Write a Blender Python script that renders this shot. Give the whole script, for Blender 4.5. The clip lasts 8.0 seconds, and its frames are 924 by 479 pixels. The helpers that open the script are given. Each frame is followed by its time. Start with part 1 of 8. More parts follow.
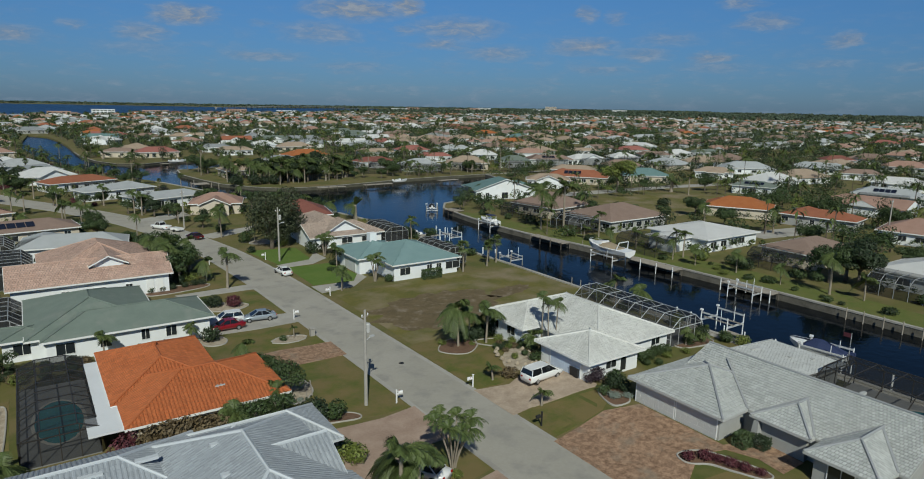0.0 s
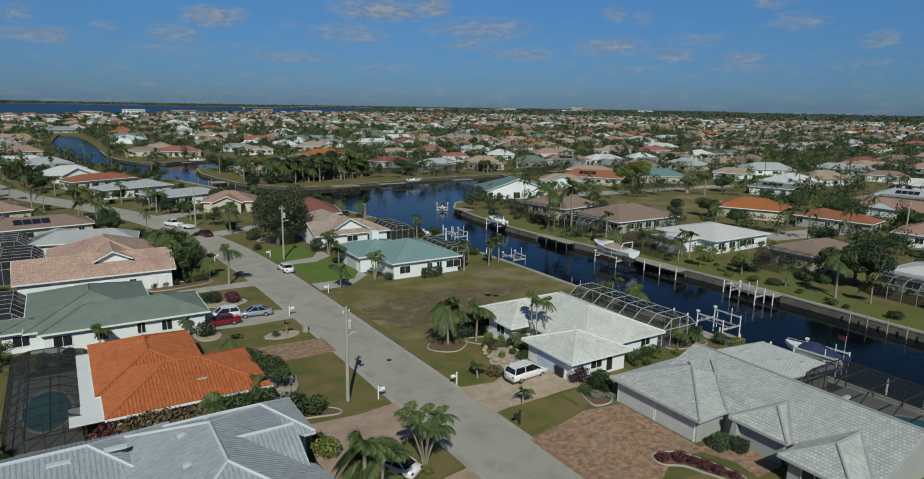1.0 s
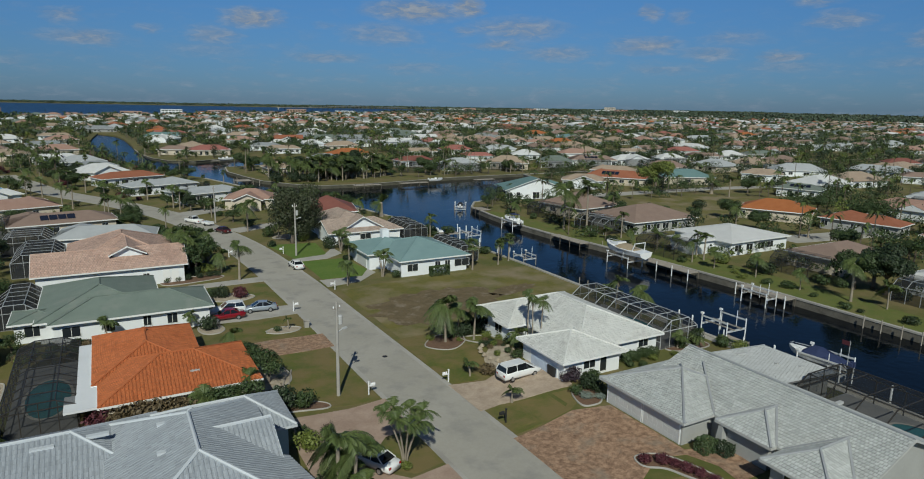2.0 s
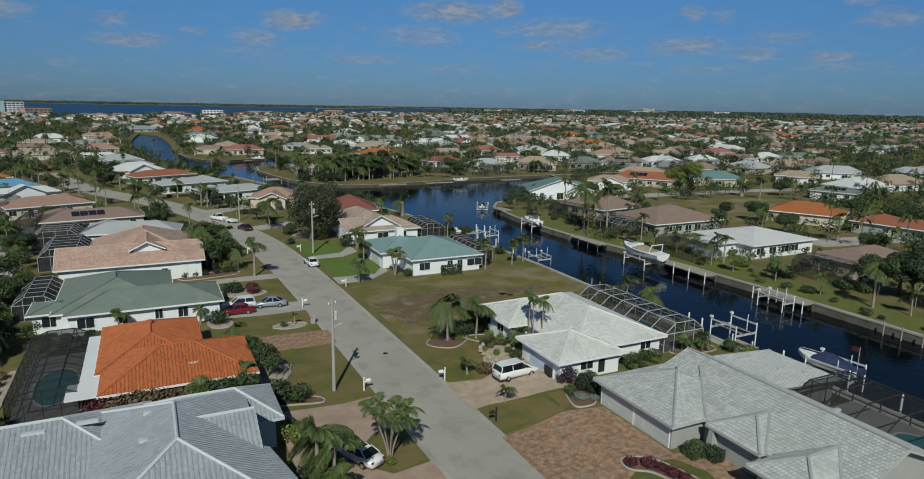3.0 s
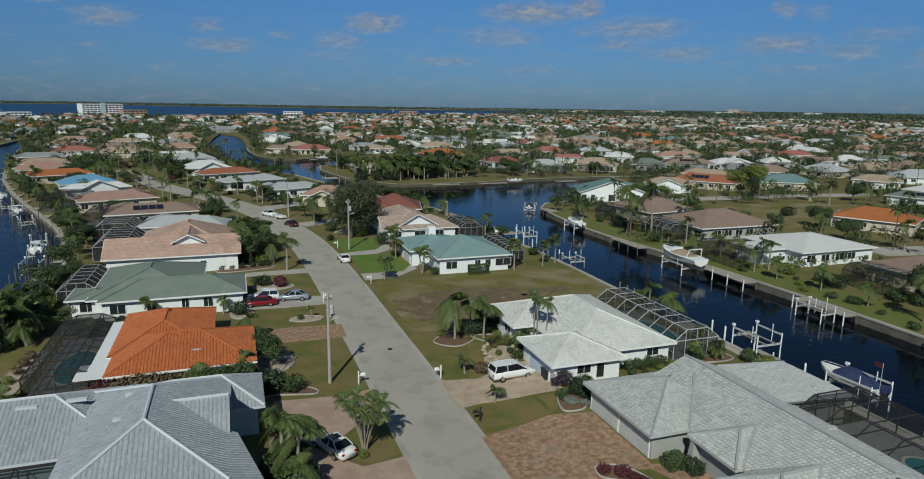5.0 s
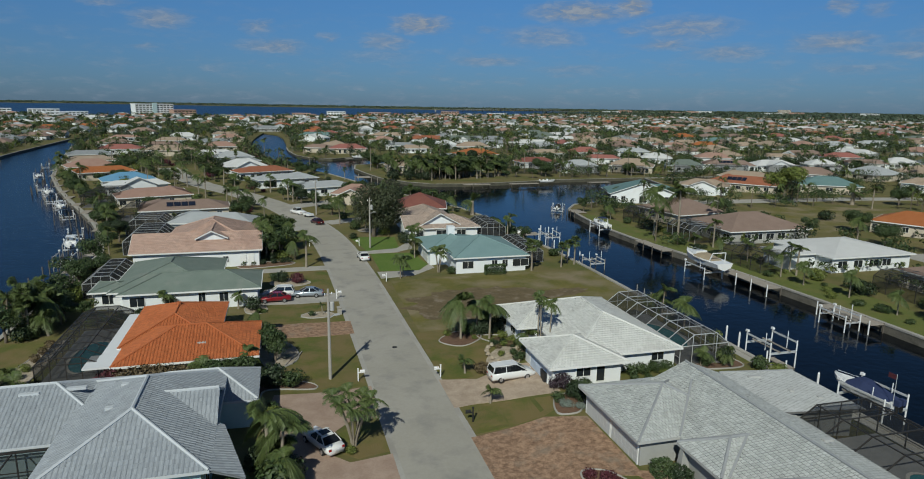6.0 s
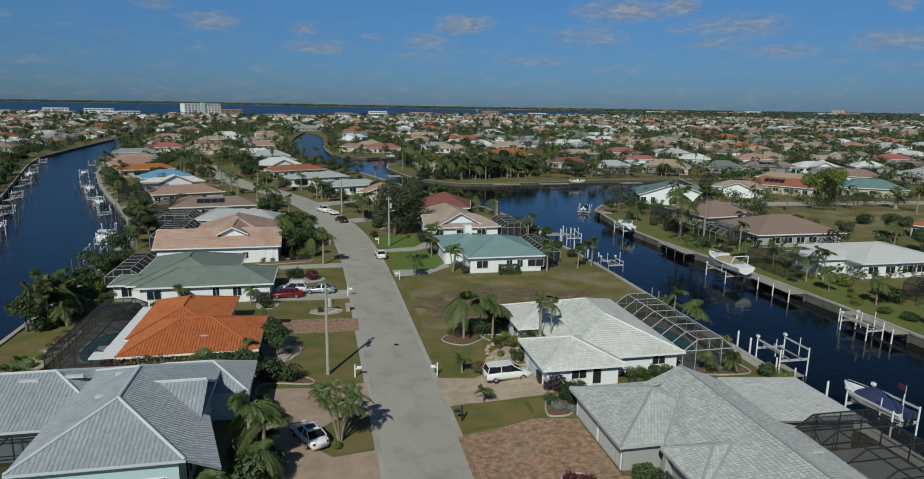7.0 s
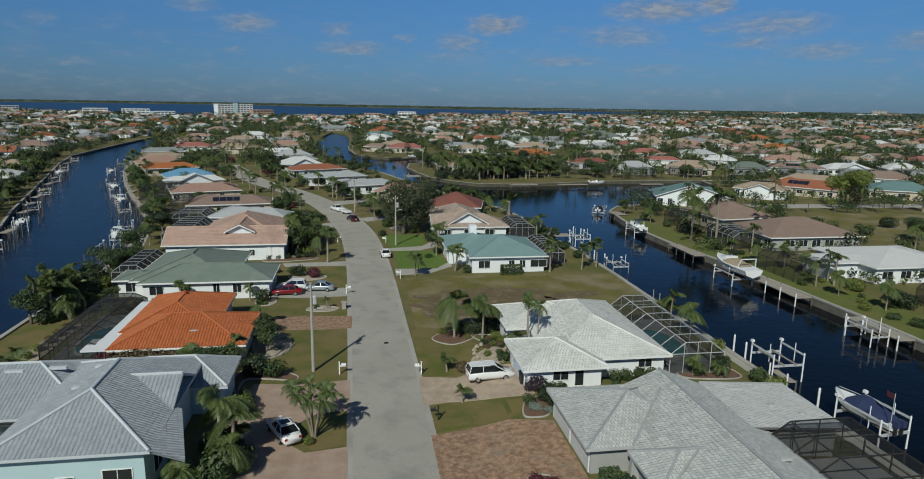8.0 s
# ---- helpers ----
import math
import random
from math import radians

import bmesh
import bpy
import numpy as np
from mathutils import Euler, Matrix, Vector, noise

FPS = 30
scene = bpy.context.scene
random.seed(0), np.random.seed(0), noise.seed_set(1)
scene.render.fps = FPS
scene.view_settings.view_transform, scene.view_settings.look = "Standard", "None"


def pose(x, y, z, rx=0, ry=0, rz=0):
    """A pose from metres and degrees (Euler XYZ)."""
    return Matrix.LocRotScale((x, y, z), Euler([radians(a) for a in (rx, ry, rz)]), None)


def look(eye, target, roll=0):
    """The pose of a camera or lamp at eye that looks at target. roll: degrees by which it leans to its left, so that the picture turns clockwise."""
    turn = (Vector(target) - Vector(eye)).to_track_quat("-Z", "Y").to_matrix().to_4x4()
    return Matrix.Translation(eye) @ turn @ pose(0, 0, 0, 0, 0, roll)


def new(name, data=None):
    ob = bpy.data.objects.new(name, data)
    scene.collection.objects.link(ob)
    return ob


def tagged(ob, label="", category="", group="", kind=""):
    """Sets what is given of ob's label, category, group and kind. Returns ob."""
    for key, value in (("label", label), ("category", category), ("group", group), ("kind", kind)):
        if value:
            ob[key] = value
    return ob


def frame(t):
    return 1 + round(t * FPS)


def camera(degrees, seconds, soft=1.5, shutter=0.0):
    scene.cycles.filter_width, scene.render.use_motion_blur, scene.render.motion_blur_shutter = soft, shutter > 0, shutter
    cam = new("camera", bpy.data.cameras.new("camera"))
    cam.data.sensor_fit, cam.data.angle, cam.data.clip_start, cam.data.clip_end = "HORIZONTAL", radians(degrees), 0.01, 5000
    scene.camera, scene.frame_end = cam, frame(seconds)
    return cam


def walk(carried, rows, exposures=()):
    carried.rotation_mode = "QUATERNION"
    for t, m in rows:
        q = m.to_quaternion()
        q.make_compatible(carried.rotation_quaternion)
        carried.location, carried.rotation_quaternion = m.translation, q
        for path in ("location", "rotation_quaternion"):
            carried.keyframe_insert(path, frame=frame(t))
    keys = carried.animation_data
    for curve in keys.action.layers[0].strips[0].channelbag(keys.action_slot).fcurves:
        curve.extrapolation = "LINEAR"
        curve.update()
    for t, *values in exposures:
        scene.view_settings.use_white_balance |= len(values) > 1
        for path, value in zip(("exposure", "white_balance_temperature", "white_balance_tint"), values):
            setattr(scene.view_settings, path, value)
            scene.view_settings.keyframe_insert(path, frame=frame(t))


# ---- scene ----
import collections
from mathutils.geometry import tessellate_polygon

cam = camera(71.2, 8.0, 1.0)
PATH = [
    (0, (-0.465, -2.881, 30.621), (0.64, -1.265, 30.21), 1.0),
    (0.5, (1.324, -4.21, 30.565), (2.4, -2.575, 30.153), 1.0),
    (1, (3.108, -5.459, 30.463), (4.149, -3.801, 30.052), 1.0),
    (1.5, (4.871, -6.652, 30.402), (5.872, -4.97, 29.99), 1.0),
    (3, (10.345, -9.821, 30.119), (11.204, -8.062, 29.708), 1.0),
    (3.5, (12.168, -10.724, 30.046), (12.976, -8.942, 29.635), 1.0),
    (4, (14.095, -11.511, 30.0), (14.852, -9.706, 29.589), 1.0),
    (4.5, (16.071, -12.234, 29.933), (16.775, -10.408, 29.522), 0.9),
    (6, (22.338, -14.16, 29.864), (22.863, -12.275, 29.452), 0.9),
    (6.5, (24.64, -14.679, 29.833), (25.101, -12.777, 29.419), 0.9),
    (7, (26.994, -15.159, 29.777), (27.395, -13.244, 29.363), 0.9),
    (7.5, (29.443, -15.563, 29.723), (29.796, -13.638, 29.309), 0.9),
    (8, (31.881, -15.981, 29.691), (32.191, -14.049, 29.277), 0.9),
]
walk(cam, [(t, look(eye, target, roll)) for t, eye, target, roll in PATH])

# world, sun and exposure
SUN_DIR = Vector((-0.47, -0.88, 0.84)).normalized()  # towards the sun
world = bpy.data.worlds.new("world")
scene.world = world
world.use_nodes = True
wt = world.node_tree
wt.nodes.clear()


def w_node(kind, op=None, *values):
    """A node of the sky with its operation and inputs."""
    n = wt.nodes.new(kind)
    if op:
        n.operation = op
    for sock, v in zip(n.inputs, values):
        if hasattr(v, "links"):
            wt.links.new(v, sock)
        elif v is not None:
            sock.default_value = v
    return n


w_out = w_node("ShaderNodeOutputWorld")
w_bg = w_node("ShaderNodeBackground")
sky = w_node("ShaderNodeTexSky")
sky.sky_type = "NISHITA"
sky.sun_disc = False
sky.sun_elevation = math.asin(SUN_DIR.z)
sky.sun_rotation = math.atan2(SUN_DIR.x, SUN_DIR.y)
sky.altitude = 0
sky.air_density, sky.dust_density, sky.ozone_density = 1.0, 0.2, 3.0
way = w_node("ShaderNodeTexCoord").outputs["Generated"]
xyz = w_node("ShaderNodeSeparateXYZ", None, way)
height = w_node("ShaderNodeMath", "MULTIPLY", w_node("ShaderNodeMath", "ARCSINE", xyz.outputs[2]).outputs[0], 57.2958).outputs[0]
bearing = w_node("ShaderNodeMath", "MULTIPLY", w_node("ShaderNodeMath", "ARCTAN2", xyz.outputs[0], xyz.outputs[1]).outputs[0], 57.2958).outputs[0]
# clear dry winter air: deeper blue than the standard sky towards the horizon
deep = w_node("ShaderNodeValToRGB", None, w_node("ShaderNodeMath", "DIVIDE", height, 60.0).outputs[0])
deep.color_ramp.elements[0].color = (0.18, 0.325, 0.62, 1)
deep.color_ramp.elements[1].color = (0.54, 0.54, 0.54, 1)
deep_mid = deep.color_ramp.elements.new(0.15)
deep_mid.color = (0.29, 0.55, 0.84, 1)
high = deep.color_ramp.elements.new(0.5)
high.color = (0.29, 0.37, 0.42, 1)
clear = w_node("ShaderNodeVectorMath", "MULTIPLY", sky.outputs[0], deep.outputs[0]).outputs[0]

# small fair-weather clouds, by bearing and height in degrees
spot = w_node("ShaderNodeCombineXYZ", None, bearing, height, 0.0).outputs[0]
wisp_at = w_node("ShaderNodeVectorMath", "MULTIPLY", spot, (0.35, 1.3, 1.0)).outputs[0]
wisp = w_node("ShaderNodeTexNoise", None, wisp_at)
wisp.inputs["Scale"].default_value, wisp.inputs["Detail"].default_value, wisp.inputs["Roughness"].default_value = 1.0, 5.0, 0.6
shake = w_node("ShaderNodeVectorMath", "MULTIPLY", w_node("ShaderNodeVectorMath", "SUBTRACT", wisp.outputs["Color"], (0.5, 0.5, 0.5)).outputs[0], (3.6, 1.1, 0.0)).outputs[0]
spot = w_node("ShaderNodeVectorMath", "ADD", spot, shake).outputs[0]
cover = None


def cloud(az, el, wide, high, dense):
    global cover
    off = w_node("ShaderNodeVectorMath", "SUBTRACT", spot, (az, el, 0.0)).outputs[0]
    off = w_node("ShaderNodeVectorMath", "MULTIPLY", off, (0.8 / wide, 0.62 / high, 0.0)).outputs[0]
    far = w_node("ShaderNodeVectorMath", "LENGTH", off).outputs["Value"]
    fade = w_node("ShaderNodeMapRange", None, far, 0.35, 1.15, dense, 0.0).outputs[0]
    cover = fade if cover is None else w_node("ShaderNodeMath", "MAXIMUM", cover, fade).outputs[0]


cloud(-8.9, 6.00, 1.9, 0.57, 0.6)
cloud(-1.7, 5.81, 1.2, 0.43, 0.45)
cloud(3.9, 5.24, 0.8, 0.27, 0.35)
cloud(11.7, 6.46, 2.2, 0.56, 0.75)
cloud(-9.9, 3.90, 0.9, 0.25, 0.35)
cloud(-0.4, 4.35, 2.4, 0.40, 0.6)
cloud(8.8, 5.03, 1.7, 0.56, 0.5)
cloud(8.3, 3.89, 2.9, 0.38, 0.25)
cloud(-5.1, 2.54, 1.0, 0.22, 0.25)
cloud(17.6, 3.57, 3.1, 0.34, 0.45)
cloud(17.6, 6.08, 1.0, 0.19, 0.25)
cloud(25.2, 7.55, 3.7, 0.61, 0.75)
cloud(29.4, 7.99, 1.1, 0.60, 0.85)
cloud(22.2, 5.60, 3.0, 0.67, 0.45)
cloud(29.2, 6.02, 1.0, 0.33, 0.4)
cloud(33.7, 6.25, 3.6, 0.65, 0.55)
cloud(32.5, 4.93, 2.0, 0.38, 0.55)
cloud(36.9, 4.26, 2.8, 0.42, 0.5)
cloud(44.6, 7.41, 0.8, 0.44, 0.55)
cloud(46.8, 7.11, 0.8, 0.43, 0.35)
cloud(44.4, 4.85, 2.8, 0.49, 0.65)
cloud(49.1, 4.23, 2.0, 0.39, 0.5)
cloud(51.0, 5.39, 2.3, 0.42, 0.35)
cloud(54.6, 3.91, 1.6, 0.33, 0.65)
cloud(55.0, 3.20, 2.5, 0.33, 0.35)
cloud(45.9, 2.93, 2.5, 0.23, 0.35)
cloud(24.8, 2.91, 3.1, 0.30, 0.3)
cloud(58.1, 6.54, 1.9, 0.43, 0.5)
cloud(63.7, 5.12, 1.1, 0.38, 0.6)
cloud(56.3, 7.99, 1.5, 0.39, 0.5)
cloud(62.5, 3.40, 2.3, 0.30, 0.3)
cloud(68.4, 3.14, 1.7, 0.28, 0.3)
cloud(-23.2, 5.52, 0.9, 0.36, 0.3)
cloud(-21.3, 2.63, 1.5, 0.25, 0.3)
cloud(-12.8, 7.21, 1.5, 0.39, 0.45)

streaks = w_node("ShaderNodeMapRange", None, wisp.outputs["Fac"], 0.48, 0.72, 0.0, 0.3).outputs[0]
low = w_node("ShaderNodeMapRange", None, height, 1.0, 9.0, 1.0, 0.0).outputs[0]
cover = w_node("ShaderNodeMath", "MAXIMUM", cover, w_node("ShaderNodeMath", "MULTIPLY", streaks, low).outputs[0]).outputs[0]
torn = w_node("ShaderNodeTexNoise", None, w_node("ShaderNodeVectorMath", "MULTIPLY", spot, (1.0, 2.4, 1.0)).outputs[0])
torn.inputs["Scale"].default_value, torn.inputs["Detail"].default_value, torn.inputs["Roughness"].default_value = 1.0, 5.0, 0.58
rag = w_node("ShaderNodeMapRange", None, torn.outputs["Fac"], 0.34, 0.62, 0.6, 1.45).outputs[0]
cover = w_node("ShaderNodeMath", "MULTIPLY", cover, rag).outputs[0]
cloudy = wt.nodes.new("ShaderNodeMix")
cloudy.data_type = "RGBA"
wt.links.new(cover, cloudy.inputs[0])
wt.links.new(clear, cloudy.inputs[6])
body = wt.nodes.new("ShaderNodeMix")
body.data_type = "RGBA"
wt.links.new(w_node("ShaderNodeMapRange", None, torn.outputs["Fac"], 0.34, 0.7, 0.0, 1.0).outputs[0], body.inputs[0])
body.inputs[6].default_value, body.inputs[7].default_value = (2.15, 2.8, 3.8, 1), (3.65, 4.35, 5.25, 1)
wt.links.new(body.outputs[2], cloudy.inputs[7])
wt.links.new(cloudy.outputs[2], w_bg.inputs["Color"])
w_bg.inputs["Strength"].default_value = 0.075
wt.links.new(w_bg.outputs[0], w_out.inputs["Surface"])

sun_data = bpy.data.lights.new("sun", "SUN")
sun_data.energy, sun_data.angle, sun_data.color = 3.25, radians(0.53), (0.97, 1.0, 0.885)
sun = new("sun", sun_data)
sun.matrix_world = look((0, 0, 200), Vector((0, 0, 200)) - SUN_DIR)

# ---- materials ----
def mix_rgb(nt, a, b, fac):
    n = nt.nodes.new("ShaderNodeMix")
    n.data_type = "RGBA"
    for sock, v in ((n.inputs[0], fac), (n.inputs[6], a), (n.inputs[7], b)):
        if hasattr(v, "links"):
            nt.links.new(v, sock)
        else:
            sock.default_value = v if not isinstance(v, tuple) else (*v, 1)[:4]
    return n.outputs[2]


def noise_tex(nt, vec, scale, detail=4, rough=0.6):
    n = nt.nodes.new("ShaderNodeTexNoise")
    n.inputs["Scale"].default_value, n.inputs["Detail"].default_value, n.inputs["Roughness"].default_value = scale, detail, rough
    if vec:
        nt.links.new(vec, n.inputs["Vector"])
    return n.outputs["Fac"]


def ramp(nt, fac, lo, hi):
    n = nt.nodes.new("ShaderNodeMapRange")
    n.inputs["From Min"].default_value, n.inputs["From Max"].default_value = lo, hi
    nt.links.new(fac, n.inputs["Value"])
    return n.outputs[0]


def maths(nt, op, a, b=0.0):
    n = nt.nodes.new("ShaderNodeMath")
    n.operation = op
    for sock, v in zip(n.inputs, (a, b)):
        if hasattr(v, "links"):
            nt.links.new(v, sock)
        else:
            sock.default_value = v
    return n.outputs[0]


def material(name, color, color2=None, scale=1.0, fine=None, rough=0.8, metal=0.0, bump=0.0, bump_scale=20.0, island=0.0, each=0.0, spec=0.5, stain=None, stain_scale=0.15, stain_from=0.52):
    """Principled surface: two colours mixed by noise of two sizes, stains, a shade per island or per object, fine relief."""
    m = bpy.data.materials.new(name)
    m.use_nodes = True
    nt = m.node_tree
    b = nt.nodes["Principled BSDF"]
    geo = nt.nodes.new("ShaderNodeNewGeometry")
    pos = geo.outputs["Position"]
    col = nt.nodes.new("ShaderNodeRGB").outputs[0]
    col.default_value = (*color, 1)
    if color2:
        f1 = ramp(nt, noise_tex(nt, pos, scale), 0.35, 0.65)
        if fine:
            f2 = ramp(nt, noise_tex(nt, pos, fine, 3), 0.3, 0.7)
            f1 = maths(nt, "ADD", maths(nt, "MULTIPLY", f1, 0.6), maths(nt, "MULTIPLY", f2, 0.4))
        col = mix_rgb(nt, col, color2, f1)
    if stain:
        col = mix_rgb(nt, col, stain, maths(nt, "MULTIPLY", ramp(nt, noise_tex(nt, pos, stain_scale, 5), stain_from, stain_from + 0.2), 0.7))
    if island or each:
        v = geo.outputs["Random Per Island"] if island else nt.nodes.new("ShaderNodeObjectInfo").outputs["Random"]
        amount = island or each
        k = maths(nt, "ADD", maths(nt, "MULTIPLY", v, 2 * amount), 1 - amount)
        vm = nt.nodes.new("ShaderNodeVectorMath")
        vm.operation = "SCALE"
        nt.links.new(col, vm.inputs[0])
        nt.links.new(k, vm.inputs["Scale"])
        col = vm.outputs[0]
    nt.links.new(col, b.inputs["Base Color"])
    b.inputs["Roughness"].default_value, b.inputs["Metallic"].default_value = rough, metal
    b.inputs["Specular IOR Level"].default_value = spec
    if bump:
        bn = nt.nodes.new("ShaderNodeBump")
        bn.inputs["Strength"].default_value, bn.inputs["Distance"].default_value = 1.0, bump
        nt.links.new(noise_tex(nt, pos, bump_scale, 4), bn.inputs["Height"])
        nt.links.new(bn.outputs[0], b.inputs["Normal"])
    return m


def roof_material(name, color, color2, course=0.33, island=0.0, rough=0.85, relief=0.02, stain=None):
    """Far roofs: courses and joints as relief, by the roof's own u and v in metres."""
    m = material(name, color, color2, 0.5, 6.0, rough, island=island, stain=stain, stain_scale=0.35)
    nt = m.node_tree
    b = nt.nodes["Principled BSDF"]
    uv = nt.nodes.new("ShaderNodeUVMap")
    br = nt.nodes.new("ShaderNodeTexBrick")
    br.inputs["Scale"].default_value = 1.0
    br.inputs["Brick Width"].default_value, br.inputs["Row Height"].default_value = course, course
    br.inputs["Mortar Size"].default_value, br.inputs["Mortar Smooth"].default_value = 0.03, 0.4
    nt.links.new(uv.outputs[0], br.inputs["Vector"])
    bn = nt.nodes.new("ShaderNodeBump")
    bn.inputs["Distance"].default_value = relief
    bn.invert = True
    nt.links.new(br.outputs["Fac"], bn.inputs["Height"])
    nt.links.new(bn.outputs[0], b.inputs["Normal"])
    return m


def leaf_material(name, color, color2, island=0.35):
    m = material(name, color, color2, 0.9, 4.0, 0.55, island=island, spec=0.35)
    b = m.node_tree.nodes["Principled BSDF"]
    b.inputs["Subsurface Weight"].default_value = 0.0
    return m


M = {}
M["grass"] = material("grass", (0.075, 0.092, 0.017), (0.15, 0.13, 0.035), 0.09, 1.4, 0.9, bump=0.05, bump_scale=6, stain=(0.19, 0.14, 0.065), stain_scale=0.14, stain_from=0.42)
M["lawn"] = material("lawn_grass", (0.066, 0.096, 0.013), (0.14, 0.13, 0.027), 0.3, 2.2, 0.9, bump=0.05, bump_scale=7, stain=(0.2, 0.138, 0.06), stain_scale=0.26, stain_from=0.38)
M["dry"] = material("dry_grass", (0.09, 0.096, 0.016), (0.17, 0.14, 0.032), 0.17, 1.6, 0.95, bump=0.04, bump_scale=5, stain=(0.27, 0.21, 0.14), stain_scale=0.13, stain_from=0.44)
M["lush"] = material("lush_lawn_grass", (0.078, 0.145, 0.016), (0.12, 0.175, 0.03), 0.3, 2.2, 0.9, bump=0.04, bump_scale=8)
M["verge"] = material("verge_grass", (0.088, 0.122, 0.019), (0.142, 0.15, 0.034), 0.3, 2.2, 0.9, bump=0.04, bump_scale=8, stain=(0.18, 0.14, 0.055), stain_scale=0.25, stain_from=0.5)
M["road"] = material("road_asphalt", (0.325, 0.305, 0.26), (0.39, 0.365, 0.32), 0.12, 3.0, 0.9, bump=0.006, bump_scale=60, stain=(0.245, 0.235, 0.215), stain_scale=0.33, stain_from=0.5)
M["concrete"] = material("concrete", (0.33, 0.31, 0.28), (0.42, 0.40, 0.36), 0.35, 5.0, 0.9, bump=0.006, bump_scale=40, stain=(0.25, 0.23, 0.2))
M["seawall"] = material("seawall_concrete", (0.115, 0.105, 0.085), (0.19, 0.175, 0.145), 0.5, 4.0, 0.9, bump=0.01, bump_scale=20, stain=(0.06, 0.055, 0.042), stain_scale=0.4)
M["paver"] = material("paver", (0.13, 0.07, 0.042), (0.46, 0.295, 0.19), 1.9, 7.0, 0.9, bump=0.014, bump_scale=9, stain=(0.27, 0.22, 0.165), stain_scale=0.5)
M["paver_tan"] = material("paver_tan", (0.31, 0.235, 0.175), (0.49, 0.39, 0.30), 0.9, 6.0, 0.9, bump=0.01, bump_scale=9)
M["paver_pink"] = material("paver_pink", (0.30, 0.205, 0.155), (0.43, 0.32, 0.25), 0.5, 5.0, 0.9, bump=0.01, bump_scale=9)
M["mulch"] = material("mulch", (0.12, 0.065, 0.04), (0.2, 0.12, 0.075), 2.0, 12.0, 0.95, bump=0.05, bump_scale=12)
M["gravel"] = material("gravel", (0.27, 0.215, 0.15), (0.50, 0.43, 0.34), 1.3, 6.0, 0.95, bump=0.05, bump_scale=9)
M["wall_white"] = material("wall_white", (0.74, 0.765, 0.78), (0.80, 0.82, 0.835), 0.4, 5.0, 0.85, bump=0.004, bump_scale=30, stain=(0.68, 0.67, 0.64))
M["wall_gray"] = material("wall_gray", (0.33, 0.33, 0.315), (0.39, 0.39, 0.375), 0.4, 5.0, 0.85, bump=0.004, bump_scale=30)
M["wall_cream"] = material("wall_cream", (0.53, 0.46, 0.37), (0.60, 0.53, 0.43), 0.4, 5.0, 0.85, bump=0.004, bump_scale=30)
M["wall_mint"] = material("wall_mint", (0.42, 0.56, 0.59), (0.48, 0.62, 0.65), 0.4, 5.0, 0.85, bump=0.004, bump_scale=30)
M["trim"] = material("white_trim", (0.76, 0.76, 0.74), (0.82, 0.82, 0.80), 1.0, 8.0, 0.6)
M["trim_gray"] = material("gray_trim", (0.42, 0.42, 0.41), (0.48, 0.48, 0.47), 1.0, 8.0, 0.6)
M["garage"] = material("garage_door", (0.50, 0.50, 0.49), (0.56, 0.56, 0.55), 0.8, 6.0, 0.6)
M["garage_blue"] = material("garage_door_blue", (0.48, 0.55, 0.66), (0.54, 0.61, 0.72), 0.8, 6.0, 0.6)
M["glass"] = material("window_glass", (0.02, 0.025, 0.03), None, rough=0.06, spec=0.8)
M["alu"] = material("aluminium", (0.62, 0.63, 0.64), (0.7, 0.71, 0.72), 2.0, 9.0, 0.45, 0.3)
M["bronze"] = material("bronze_aluminium", (0.035, 0.03, 0.028), (0.055, 0.05, 0.045), 2.0, 9.0, 0.5, 0.2)
M["wood"] = material("grey_wood", (0.28, 0.24, 0.2), (0.38, 0.34, 0.29), 0.8, 9.0, 0.85, bump=0.01, bump_scale=12)
M["dark_wood"] = material("piling_wood", (0.09, 0.075, 0.06), (0.15, 0.13, 0.11), 0.8, 9.0, 0.85, bump=0.01, bump_scale=12)
M["white_pvc"] = material("white_pvc", (0.8, 0.8, 0.8), (0.85, 0.85, 0.85), 2, 9, 0.4)
M["palm_trunk"] = material("palm_trunk", (0.23, 0.19, 0.145), (0.33, 0.285, 0.225), 1.5, 9.0, 0.9, bump=0.02, bump_scale=10)
M["bark"] = material("bark", (0.12, 0.095, 0.075), (0.2, 0.165, 0.13), 1.5, 9.0, 0.95, bump=0.03, bump_scale=8)
M["palm"] = leaf_material("palm_leaf", (0.055, 0.085, 0.025), (0.095, 0.12, 0.035))
M["palm_dry"] = leaf_material("palm_leaf_dry", (0.16, 0.12, 0.055), (0.22, 0.165, 0.08))
M["leaf"] = leaf_material("leaf", (0.028, 0.055, 0.018), (0.06, 0.085, 0.028))
M["leaf_light"] = leaf_material("leaf_light", (0.10, 0.135, 0.025), (0.15, 0.17, 0.04))
M["leaf_dark"] = leaf_material("leaf_dark", (0.018, 0.034, 0.014), (0.035, 0.052, 0.022))
# gray-green far foliage, its colour lightened to stand in for distance haze
M["leaf_hazy"] = leaf_material("leaf_hazy", (0.045, 0.07, 0.045), (0.075, 0.10, 0.062))
M["leaf_olive"] = leaf_material("leaf_olive", (0.036, 0.05, 0.022), (0.066, 0.074, 0.036))
M["leaf_red"] = leaf_material("leaf_red", (0.075, 0.016, 0.026), (0.115, 0.034, 0.04))
